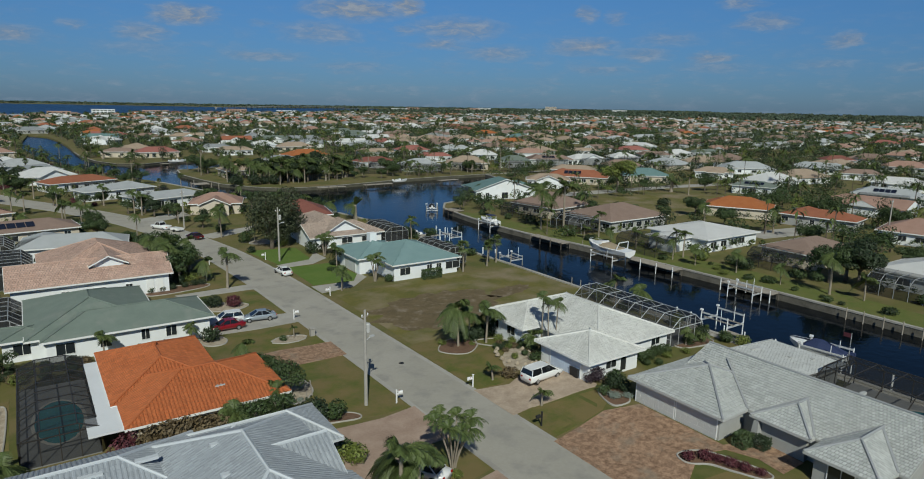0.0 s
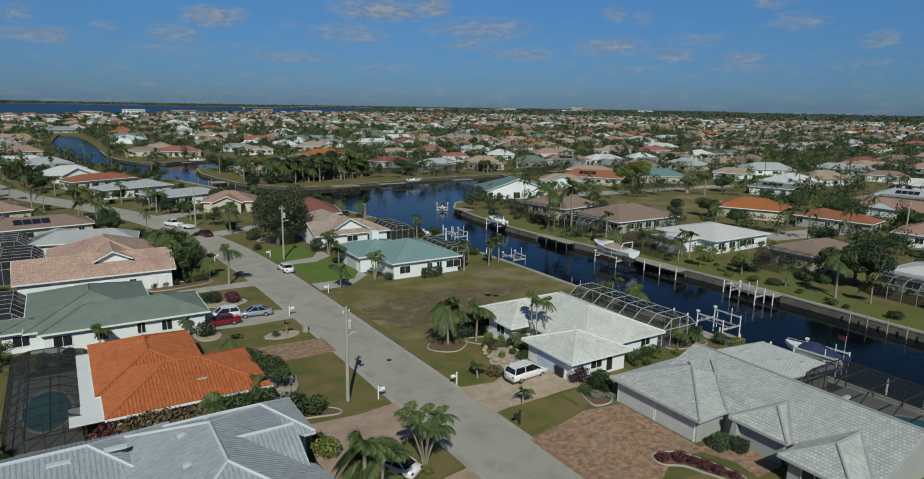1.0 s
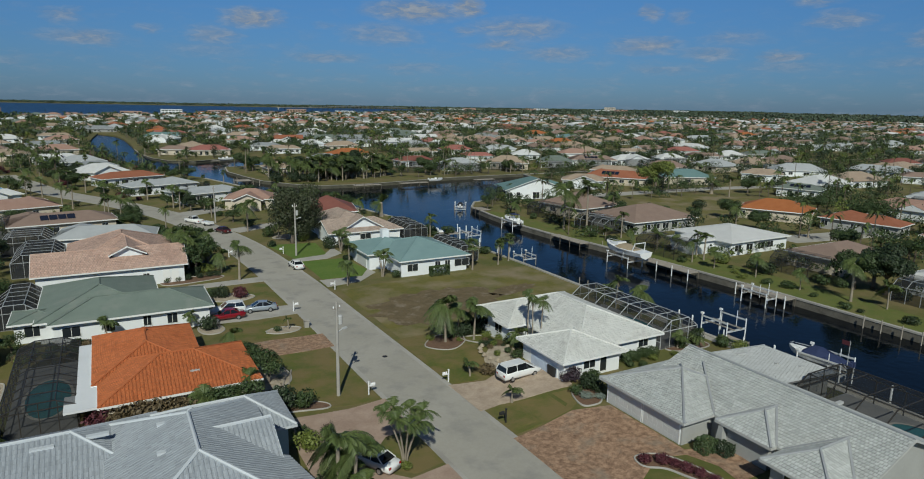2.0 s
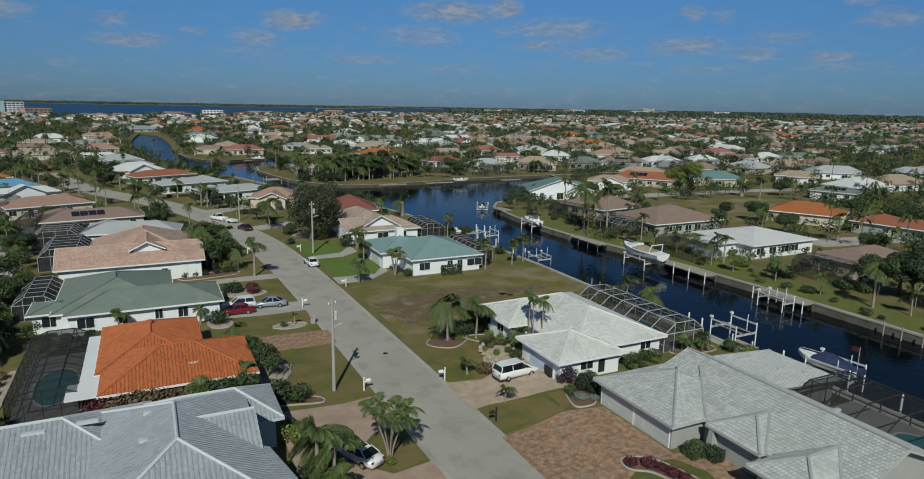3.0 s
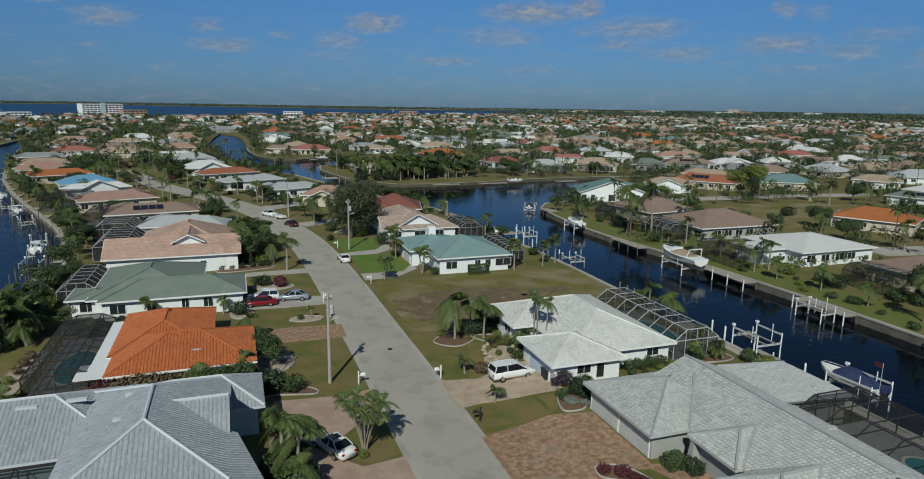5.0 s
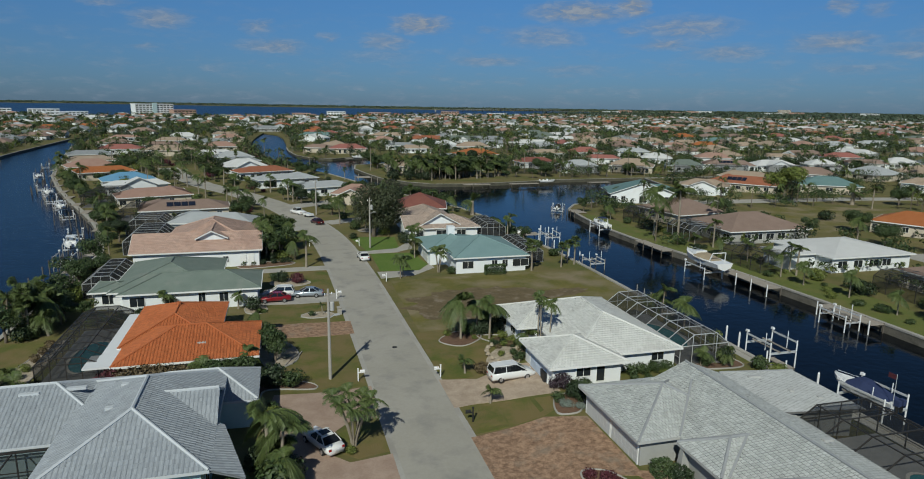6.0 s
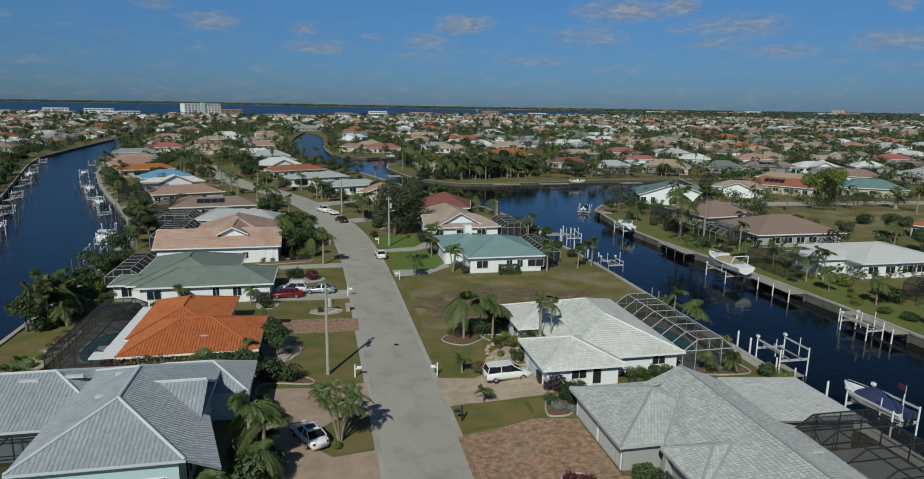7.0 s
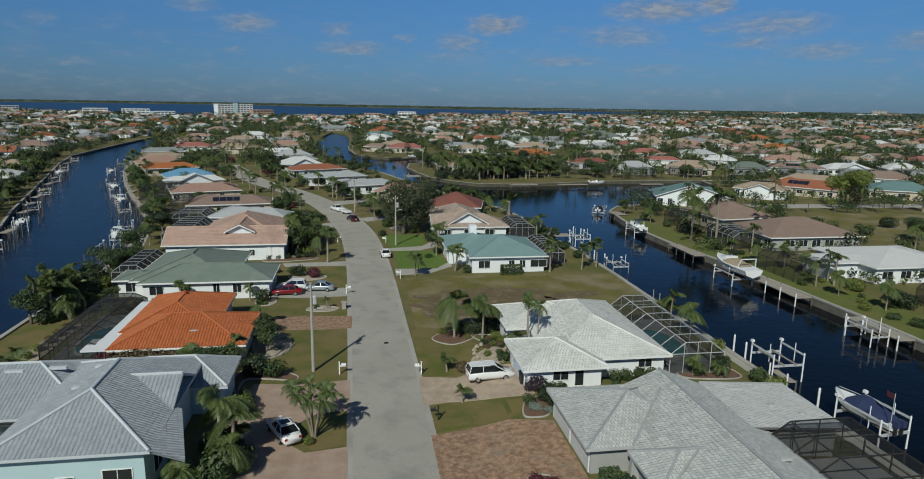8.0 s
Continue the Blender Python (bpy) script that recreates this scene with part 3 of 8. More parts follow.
def palm_meshes(kind):
    if kind in PLANT_MESHES:
        return PLANT_MESHES[kind]
    style, variant = kind.split("_")
    rnd = random.Random(kind)
    trunk, crown = Geo(), Geo()
    lean = rnd.uniform(-0.4, 0.4)
    h = {"queen": 4.9, "sabal": 6.0, "coco": 7.2, "date": 3.4, "tall": 10.5, "royal": 6.6, "young": 1.6, "pygmy": 1.8}[style]
    pts = [Vector((lean * (i / 6) ** 2, 0.3 * lean * math.sin(i / 3), h * i / 6)) for i in range(7)]
    r = {"queen": 0.15, "sabal": 0.19, "coco": 0.16, "date": 0.45, "tall": 0.14, "royal": 0.2, "young": 0.12, "pygmy": 0.09}[style]
    trunk.tube([pts[0] - Vector((0, 0, 0.3))] + pts, [r * 1.35, r * 1.25, r * 1.05, r, r * 0.95, r * 0.95, r * 0.9, r * 0.8], 9)
    top = pts[-1]
    if style == "sabal":
        for i in range(34):
            fan_leaf(crown, rnd, top, rnd.uniform(0, 6.28), math.radians(rnd.uniform(-45, 75)), rnd.uniform(0.7, 1.1), rnd.uniform(0.8, 1.05), 11)
    else:
        n, length, droop, pairs, leaf, lo, hi = {
            "queen": (40, 3.2, 0.62, 36, 0.75, -22, 80), "coco": (26, 3.7, 0.6, 34, 0.85, -25, 75), "date": (64, 3.3, 0.32, 26, 0.42, -25, 82),
            "tall": (20, 2.6, 0.62, 26, 0.65, -10, 75), "royal": (22, 3.1, 0.65, 30, 0.8, -15, 75), "young": (20, 1.7, 0.55, 22, 0.48, -5, 75), "pygmy": (22, 1.1, 0.55, 18, 0.25, -10, 75)}[style]
        for i in range(n):
            frond(crown, rnd, top + Vector((0, 0, rnd.uniform(-0.15, 0.1))), 2.4 * i + rnd.uniform(-0.3, 0.3), math.radians(lo + (hi - lo) * ((i * 0.618) % 1)), length * rnd.uniform(0.85, 1.1), droop, pairs, leaf, 0.085 if leaf > 0.5 else 0.06)
    dead = Geo()
    if style in ("coco", "sabal", "tall"):
        for i in range(5):
            frond(dead, rnd, top - Vector((0, 0, 0.25)), rnd.uniform(0, 6.28), math.radians(rnd.uniform(-60, -35)), 1.6, 0.3, 10, 0.35, 0.05)
    made = [("trunk", trunk.mesh("trunk", M["palm_trunk"], True)), ("crown", crown.mesh("crown", M["palm"]))]
    if dead.f:
        made.append(("dead_fronds", dead.mesh("dead_fronds", M["palm_dry"])))
    PLANT_MESHES[kind] = made
    return made


PALM_WORDS = {"queen": "feathery queen palm with a slim gray trunk", "sabal": "cabbage palm with a round head of fan leaves", "coco": "tall coconut palm with arching fronds",
              "date": "stout date palm with a dense round crown", "tall": "tall thin palm with a small feathery crown", "royal": "smooth-trunked palm with drooping fronds",
              "young": "young low palm with feathery fronds", "pygmy": "small pygmy palm with fine fronds"}


def palm(style, x, y, scale=1.0, turn=None, z=None, beside=""):
    rnd = random.Random(f"{style}{x:.1f}{y:.1f}")
    kind = f"{style}_{rnd.randrange(3)}"
    at = pose(x, y, lie(x, y) if z is None else z, 0, 0, rnd.uniform(0, 360) if turn is None else turn) @ Matrix.Diagonal((scale, scale, scale * rnd.uniform(0.94, 1.06), 1))
    t = thing("palm_tree", PALM_WORDS[style] + beside, "palm tree", "palm trees", at=at)
    for name, me in palm_meshes(kind):
        part(name, me, None, t)
    return t


def palm_clump(x, y, stems, height, scale=1.0, spread=0.5):
    """Several slim curved stems from one root, each with its own head."""
    rnd = random.Random(f"clump{x}{y}")
    t = thing("palm_clump", "clump of slender palms with several pale trunks", "palm tree", "palm trees", at=pose(x, y, lie(x, y)))
    for i in range(stems):
        a = 6.28 * i / stems + rnd.uniform(-0.4, 0.4)
        h = height * rnd.uniform(0.78, 1.06)
        o = Vector((math.cos(a), math.sin(a), 0))
        pts = [o * (0.15 + spread * (k / 5) ** 1.4 * h * 0.28) + Vector((0, 0, h * k / 5)) for k in range(6)]
        part("trunk", Geo().tube([pts[0] - Vector((0, 0, 0.3))] + pts, [0.11, 0.1, 0.09, 0.08, 0.08, 0.075, 0.07], 7), M["palm_trunk"], t, smooth=True)
        g = Geo()
        for k in range(12):
            frond(g, rnd, pts[-1], 2.4 * k + rnd.uniform(-0.3, 0.3), math.radians(5 + 75 * ((k * 0.618) % 1)), 1.75 * scale * rnd.uniform(0.8, 1.15), 0.6, 26, 0.4 * scale, 0.06)
        part("crown", g, M["palm"], t)
    return t


def leaf_cloud(geo, rnd, lobes, count, size, flat=0.35):
    """Leaf sprays spread through and over some rounded lobes (x, y, z, rx, ry, rz)."""
    weights = [l[3] * l[4] + l[4] * l[5] + l[3] * l[5] for l in lobes]
    for _ in range(count):
        x, y, z, rx, ry, rz = rnd.choices(lobes, weights)[0]
        d = Vector((rnd.gauss(0, 1), rnd.gauss(0, 1), rnd.gauss(0.15, 1))).normalized()
        q = rnd.uniform(0.72, 1.06) if rnd.random() < 0.85 else rnd.uniform(0.3, 0.8)
        p = Vector((x + d.x * rx * q, y + d.y * ry * q, z + d.z * rz * q))
        nrm = (d + Vector((rnd.uniform(-1, 1), rnd.uniform(-1, 1), rnd.uniform(-0.3, 1.0))) * 0.75).normalized()
        a = nrm.orthogonal().normalized()
        a = Matrix.Rotation(rnd.uniform(0, 6.28), 3, nrm) @ a
        b = nrm.cross(a)
        s = size * rnd.uniform(0.6, 1.3)
        geo.poly([p - a * s, p - b * s * 0.55 + nrm * s * flat * 0.3, p + a * s, p + b * s * 0.55 + nrm * s * flat * 0.3])


def tree_meshes(kind):
    if kind in PLANT_MESHES:
        return PLANT_MESHES[kind]
    style, variant = kind.split("_")
    rnd = random.Random(kind)
    trunk, crown = Geo(), Geo()
    h, spread, mat, count, size = {"oak": (7.5, 4.2, "leaf", 5200, 0.2), "light": (6.0, 3.2, "leaf_light", 3600, 0.18), "dark": (9.0, 4.0, "leaf_dark", 5600, 0.21), "small": (4.0, 1.9, "leaf", 1700, 0.13), "pine": (9.5, 2.0, "leaf_dark", 2600, 0.18), "olive": (8.2, 4.3, "leaf_olive", 9500, 0.15)}[style]
    fork = Vector((rnd.uniform(-0.2, 0.2), rnd.uniform(-0.2, 0.2), h * (0.33 if style != "olive" else 0.2)))
    trunk.tube([(0, 0, -0.3), (0, 0, h * 0.12), fork], [h * 0.045, h * 0.036, h * 0.028], 8)
    lobes = []
    for i in range({"pine": 10, "olive": 15}.get(style, 8)):
        a, rr = 2.4 * i + rnd.uniform(-0.4, 0.4), spread * rnd.uniform(0.35, 0.72) * (1 if i else 0.1)
        z = h * rnd.uniform(0.5, 0.82)
        if style == "olive":
            z = h * (0.3 + 0.58 * i / 14)
        if style == "pine":
            rr, z = spread * 0.5 * (1 - i / 13), h * (0.35 + 0.062 * i)
        end = Vector((math.cos(a) * rr, math.sin(a) * rr, z))
        trunk.tube([fork, fork.lerp(end, 0.5) + Vector((0, 0, 0.2)), end], [h * 0.018, h * 0.012, h * 0.005], 5)
        s = spread * rnd.uniform(0.34, 0.5)
        lobes.append((end.x, end.y, end.z, s, s, s * rnd.uniform(0.62, 0.85)))
    leaf_cloud(crown, rnd, lobes, count, size)
    PLANT_MESHES[kind] = [("trunk", trunk.mesh("trunk", M["bark"], True)), ("crown", crown.mesh("crown", M[mat]))]
    return PLANT_MESHES[kind]


TREE_WORDS = {"oak": "broad leafy green tree with an uneven crown", "light": "yellow-green leafy tree with gaps", "dark": "large dark green tree with a dense crown", "small": "small leafy garden tree with slender limbs", "pine": "tall narrow dark evergreen tree", "olive": "large fine-leaved olive-brown tree with a ragged crown"}


def tree(style, x, y, scale=1.0, wide=1.0):
    rnd = random.Random(f"{style}{x:.1f}{y:.1f}")
    at = pose(x, y, lie(x, y), 0, 0, rnd.uniform(0, 360)) @ Matrix.Diagonal((scale * wide, scale * wide, scale, 1))
    t = thing("tree", TREE_WORDS[style], "tree", "garden trees", at=at)
    for name, me in tree_meshes(f"{style}_{rnd.randrange(3)}"):
        part(name, me, None, t)
    return t


def bush_mesh(color, variant):
    key = f"bush_{color}_{variant}"
    if key not in PLANT_MESHES:
        rnd = random.Random(key)
        g = Geo()
        lobes = [(rnd.uniform(-0.35, 0.35), rnd.uniform(-0.35, 0.35), 0.45 + rnd.uniform(0, 0.2), 0.6, 0.6, 0.5) for _ in range(4)]
        leaf_cloud(g, rnd, lobes, 800, 0.09)
        PLANT_MESHES[key] = g.mesh("bush", M[color])
    return PLANT_MESHES[key]


BUSH_WORDS = {"leaf": "rounded green garden shrub", "leaf_dark": "dark green clipped shrub", "leaf_light": "bright yellow-green croton shrub", "leaf_red": "dark red leafy shrub", "leaf_grey": "low silvery gray-green shrub", "palm": "low spiky green shrub"}


FAR_SHRUBS = []


def bush(color, x, y, size=1.0, tall=1.0, group="garden shrubs", z=None):
    """A shrub; those along the far gardens are gathered and joined."""
    rnd = random.Random(f"{color}{x:.2f}{y:.2f}")
    me = bush_mesh(color, rnd.randrange(3))
    at = pose(x, y, lie(x, y) if z is None else z, 0, 0, rnd.uniform(0, 360)) @ Matrix.Diagonal((size, size, size * tall, 1))
    if y > 112 or x > 104:
        FAR_SHRUBS.append((me, at))
        return None
    ob = new("shrub", me)
    ob.matrix_basis = at
    return tagged(ob, BUSH_WORDS[color], "shrub", group)


def hedge(color, x0, y0, x1, y1, height, label="boxy clipped green garden hedge"):
    """A boxy hedge of leaves."""
    rnd = random.Random(f"{x0}{y0}")
    g = Geo()
    lx, ly = abs(x1 - x0), abs(y1 - y0)
    for _ in range(int(620 * (lx * ly + height * (lx + ly)) / 2) + 60):
        p = Vector((rnd.uniform(x0, x1), rnd.uniform(y0, y1), rnd.uniform(0, height)))
        f = rnd.randrange(5)
        p[0] = (x0 if f == 0 else x1 if f == 1 else p[0]) + rnd.uniform(-0.08, 0.08)
        p[1] = (y0 if f == 2 else y1 if f == 3 else p[1]) + rnd.uniform(-0.08, 0.08)
        p[2] = (height if f == 4 else p[2]) + rnd.uniform(-0.06, 0.06)
        p[2] += lie(p.x, p.y)
        a = Vector((rnd.gauss(0, 1), rnd.gauss(0, 1), rnd.gauss(0, 1))).normalized()
        b = a.orthogonal().normalized()
        s = rnd.uniform(0.06, 0.12)
        g.poly([p - a * s, p - b * s * 0.6, p + a * s, p + b * s * 0.6])
    return single("hedge", g, M[color], label, "hedge", "hedges")


# ---- houses ----
def roof_planes(x0, y0, x1, y1, z, pitch, axis=None, ends="hh"):
    """The sloping faces of one roof block: polygons that begin with their eave, and the gable triangles."""
    axis = axis or ("x" if x1 - x0 >= y1 - y0 else "y")
    swap = axis == "y"
    if swap:
        x0, y0, x1, y1 = y0, x0, y1, x1
    half, yc = (y1 - y0) / 2, (y0 + y1) / 2
    top = z + half * pitch
    a = x0 + (min(half, (x1 - x0) / 2) if ends[0] == "h" else 0)
    b = x1 - (min(half, (x1 - x0) / 2) if ends[1] == "h" else 0)
    ra, rb = (a, yc, top), (b, yc, top)
    planes = [[(x0, y0, z), (x1, y0, z), rb, ra], [(x1, y1, z), (x0, y1, z), ra, rb]]
    gables, ridges = [], [(ra, rb)] if b - a > 0.05 else []
    for kind, eave, r in ((ends[0], [(x0, y1, z), (x0, y0, z)], ra), (ends[1], [(x1, y0, z), (x1, y1, z)], rb)):
        (planes if kind == "h" else gables).append([*eave, r])
        if kind == "h":
            ridges += [(e, r) for e in eave]
    fix = (lambda p: (p[1], p[0], p[2])) if swap else (lambda p: p)
    turn = (lambda q: [q[1], q[0], *q[:1:-1]]) if swap else (lambda q: q)
    planes = [turn([fix(p) for p in q]) for q in planes]
    gables = [turn([fix(p) for p in q]) for q in gables]
    planes = [[p for i, p in enumerate(q) if (Vector(p) - Vector(q[i - 1])).length > 0.02] for q in planes]
    return planes, gables, [(fix(a), fix(b)) for a, b in ridges]


def roof_shell(planes, thick=0.16):
    """One closed shell of a roof block: the slopes, their undersides and the edge between."""
    top = Geo()
    for q in planes:
        pts = [Vector(c) for c in q]
        u = (pts[1] - pts[0]).normalized()
        v = u.cross(pts[-1] - pts[0]).normalized().cross(u)
        top.poly(pts, [((c - pts[0]).dot(u), (c - pts[0]).dot(v)) for c in pts])
    top.weld()
    n, faces = len(top.v), list(top.f)
    count = collections.Counter(frozenset(e) for f in faces for e in zip(f, f[1:] + f[:1]))
    top.v += [(x, y, z - thick) for x, y, z in top.v]
    for f in faces:
        top.f.append(tuple(i + n for i in reversed(f)))
        top.uv.extend([(0, 0)] * len(f))
        for a, b in zip(f, f[1:] + f[:1]):
            if count[frozenset((a, b))] == 1:
                top.f.append((b, a, a + n, b + n))
                top.uv.extend([(0, 0)] * 4)
    return top


def clip2(poly, axis, value, keep):
    """Part of a flat convex outline on one side of a line."""
    out = []
    for i, p in enumerate(poly):
        q = poly[(i + 1) % len(poly)]
        a, b = (p[axis] - value) * keep, (q[axis] - value) * keep
        if a >= 0:
            out.append(p)
        if (a > 0 > b) or (a < 0 < b):
            t = a / (a - b)
            out.append((p[0] + (q[0] - p[0]) * t, p[1] + (q[1] - p[1]) * t))
    return out


def tile_plane(geo, poly, du, dv, lift=0.035, barrel=0.0, seed=0):
    """Covers a sloping face with single roof tiles in courses."""
    rnd = random.Random(seed)
    o = Vector(poly[0])
    u = (Vector(poly[1]) - o).normalized()
    n = u.cross(Vector(poly[-1]) - o).normalized()
    v = n.cross(u)
    flat = [((Vector(p) - o).dot(u), (Vector(p) - o).dot(v)) for p in poly]
    top = max(p[1] for p in flat)
    for k in range(int(top / dv) + 1):
        row = clip2(clip2(flat, 1, k * dv, 1), 1, (k + 1) * dv, -1)
        if len(row) < 3:
            continue
        lo, hi = min(p[0] for p in row), max(p[0] for p in row)
        j0 = math.floor(lo / du) - 1
        for j in range(j0, math.ceil(hi / du) + 1):
            c0 = (j + (0.5 * (k % 2) if not barrel else 0)) * du
            spans = [(c0, c0 + du - 0.03, 0, 0)] if not barrel else [(c0, c0 + du * 0.28, 0, 0), (c0 + du * 0.28, c0 + du * 0.46, 0, 1), (c0 + du * 0.46, c0 + du * 0.8, 1, 1), (c0 + du * 0.8, c0 + du, 1, 0)]
            jit, tip = rnd.uniform(-0.006, 0.008), rnd.uniform(-0.008, 0.008)
            for s0, s1, h0, h1 in spans:
                cell = clip2(clip2(row, 0, s0, 1), 0, s1, -1)
                if len(cell) < 3:
                    continue

                def raised(p):
                    w = (p[1] - k * dv) / dv
                    hh = barrel * (h0 + (h1 - h0) * (p[0] - s0) / (s1 - s0))
                    return o + u * p[0] + v * p[1] + n * (0.012 + lift * (1 - w) + jit + tip * (p[0] - s0) / du + hh)

                pts = [raised(p) for p in cell]
                geo.poly(pts, cell)
                low = [i for i, p in enumerate(cell) if p[1] < k * dv + 1e-4]
                if len(low) >= 2:
                    a, b = sorted((cell[low[0]], cell[low[-1]]))
                    pa, pb = raised(a), raised(b)
                    geo.poly([pa - n * (lift + 0.012 + barrel), pb - n * (lift + 0.012 + barrel), pb, pa], [a, b, b, a])


def window_part(parent, x, y, side, z, w, h, panes=2, frame_mat=None, wall_out=0.0, glass=None):
    """A framed window in a wall that faces n, s, e or w; x, y is the middle of its sill on the wall's face."""
    fm, g, gl = frame_mat or M["trim"], Geo(), Geo()
    rot = {"s": 0, "e": 90, "n": 180, "w": 270}[side]
    m = pose(x, y, z, 0, 0, rot)
    t = 0.07
    g.box(-w / 2 - t, -0.05, -t, w / 2 + t, 0.02, 0, m).box(-w / 2 - t, -0.05, h, w / 2 + t, 0.02, h + t, m)
    g.box(-w / 2 - t, -0.05, 0, -w / 2, 0.02, h, m).box(w / 2, -0.05, 0, w / 2 + t, 0.02, h, m)
    for i in range(1, panes):
        c = -w / 2 + w * i / panes
        g.box(c - 0.025, -0.04, 0, c + 0.025, 0.02, h, m)
    ob = part("window", g, fm, parent)
    gl.box(-w / 2, -0.02, 0, w / 2, 0.02, h, m)
    part("pane", gl, glass or M["glass"], ob)
    return ob


def door_part(parent, x, y, side, z, w, h, mat, name="garage_door", panels=4, label=""):
    """A door leaf with raised panels."""
    rot = {"s": 0, "e": 90, "n": 180, "w": 270}[side]
    m = pose(x, y, z, 0, 0, rot)
    g = Geo().box(-w / 2, -0.03, 0, w / 2, 0.02, h, m)
    cols = max(1, round(w / 0.6))
    for i in range(panels):
        for j in range(cols):
            g.box(-w / 2 + w * j / cols + 0.05, -0.045, h * i / panels + 0.05, -w / 2 + w * (j + 1) / cols - 0.05, -0.03, h * (i + 1) / panels - 0.04, m)
    ob = part(name, g, mat, parent, label)
    f = Geo().box(-w / 2 - 0.1, -0.06, 0, -w / 2, 0.02, h + 0.1, m).box(w / 2, -0.06, 0, w / 2 + 0.1, 0.02, h + 0.1, m).box(-w / 2, -0.06, h, w / 2, 0.02, h + 0.1, m)
    part("door_frame", f, M["trim"], ob)
    return ob


def fascia_ring(points, centre, drop=0.2, thick=0.05):
    """A closed board that follows the edge of one roof block."""
    g = Geo()
    c = Vector((centre[0], centre[1], 0))
    rows = []
    for p in points:
        p = Vector(p)
        out = Vector((1 if p.x > c.x + 0.05 else -1 if p.x < c.x - 0.05 else 0, 1 if p.y > c.y + 0.05 else -1 if p.y < c.y - 0.05 else 0, 0)) * thick
        up, dn = Vector((0, 0, 0.02)), Vector((0, 0, -drop))
        rows.append([p + out + up, p + out + dn, p - out + dn, p - out + up])
    n = len(rows)
    for i in range(n):
        a, b = 4 * i, 4 * ((i + 1) % n)
        for k in range(4):
            j = (k + 1) % 4
            g.f.append((a + k, b + k, b + j, a + j))
            g.uv.extend([(0, 0)] * 4)
    g.v = [tuple(p) for r in rows for p in r]
    return g


def house(label, blocks, floor, eave, pitch, roof_mat, wall_mat, fascia=None, tiles=None, over=0.6, group="houses by the canal", cap_mat=None, cap=0.1, at=None, detail=2):
    """A single-storey house of roof blocks (x0, y0, x1, y1[, axis[, ends[, eave[, pitch]]]]), given by their eaves."""
    h = thing("house", label, "house", group, at=at)
    cover = Geo()
    for i, blk in enumerate(blocks):
        x0, y0, x1, y1 = blk[:4]
        axis = (blk[4] if len(blk) > 4 else None) or ("x" if x1 - x0 >= y1 - y0 else "y")
        ends = blk[5] if len(blk) > 5 else "hh"
        z = blk[6] if len(blk) > 6 else eave
        p = blk[7] if len(blk) > 7 else pitch
        planes, gables, ridges = roof_planes(x0, y0, x1, y1, z, p, axis, ends)
        o = over + 0.004 * i
        part("wall", Geo().box(x0 + o, y0 + o, floor - 0.5, x1 - o, y1 - o, z - 0.1), wall_mat, h)
        part("roof", roof_shell(planes), M["underlay"] if tiles else roof_mat, h)
        for j, q in enumerate(planes):
            if tiles:
                tile_plane(cover, q, *tiles, seed=i * 7 + j)
        cx, cy = (x0 + x1) / 2, (y0 + y1) / 2
        ring = [(x0, y0, z), (x1, y0, z), (x1, y1, z), (x0, y1, z)]
        for q in gables:
            a, b, c = (Vector(k) for k in q)
            mid = (a + b) / 2
            inward = (Vector((cx, cy, mid.z)) - mid).normalized() * o
            drop = Vector((0, 0, 0.1))
            g = Geo().poly([a + inward - drop, b + inward - drop, c + inward - drop])
            part("gable", g, wall_mat, h)
            k = [i for i in range(len(ring)) if (Vector(ring[i]) - a).length < 0.01 or (Vector(ring[i]) - b).length < 0.01]
            at_i = k[1] if k[1] - k[0] == 1 else len(ring)
            ring.insert(at_i, tuple(c))
        if detail:
            part("fascia", fascia_ring(ring, (cx, cy)), fascia or M["trim"], h)
        if detail > 1:
            for a, b in ridges:
                lift = Vector((0, 0, 0.03 + (0.03 if tiles else 0)))
                part("ridge_cap", Geo().tube([Vector(a) + lift, Vector(b) + lift], cap, 6), cap_mat or roof_mat, h)
    if tiles:
        part("roof_tiles", cover, roof_mat, h)["kind"] = "stuff"
    return h


def vents(h, spots, mat, size=0.5):
    """Small roof vents and skylights: (x, y, z, long side)."""
    for x, y, z, w in spots:
        part("roof_vent", Geo().box(x - w / 2, y - size / 2, z - 0.1, x + w / 2, y + size / 2, z + 0.12), mat, h)


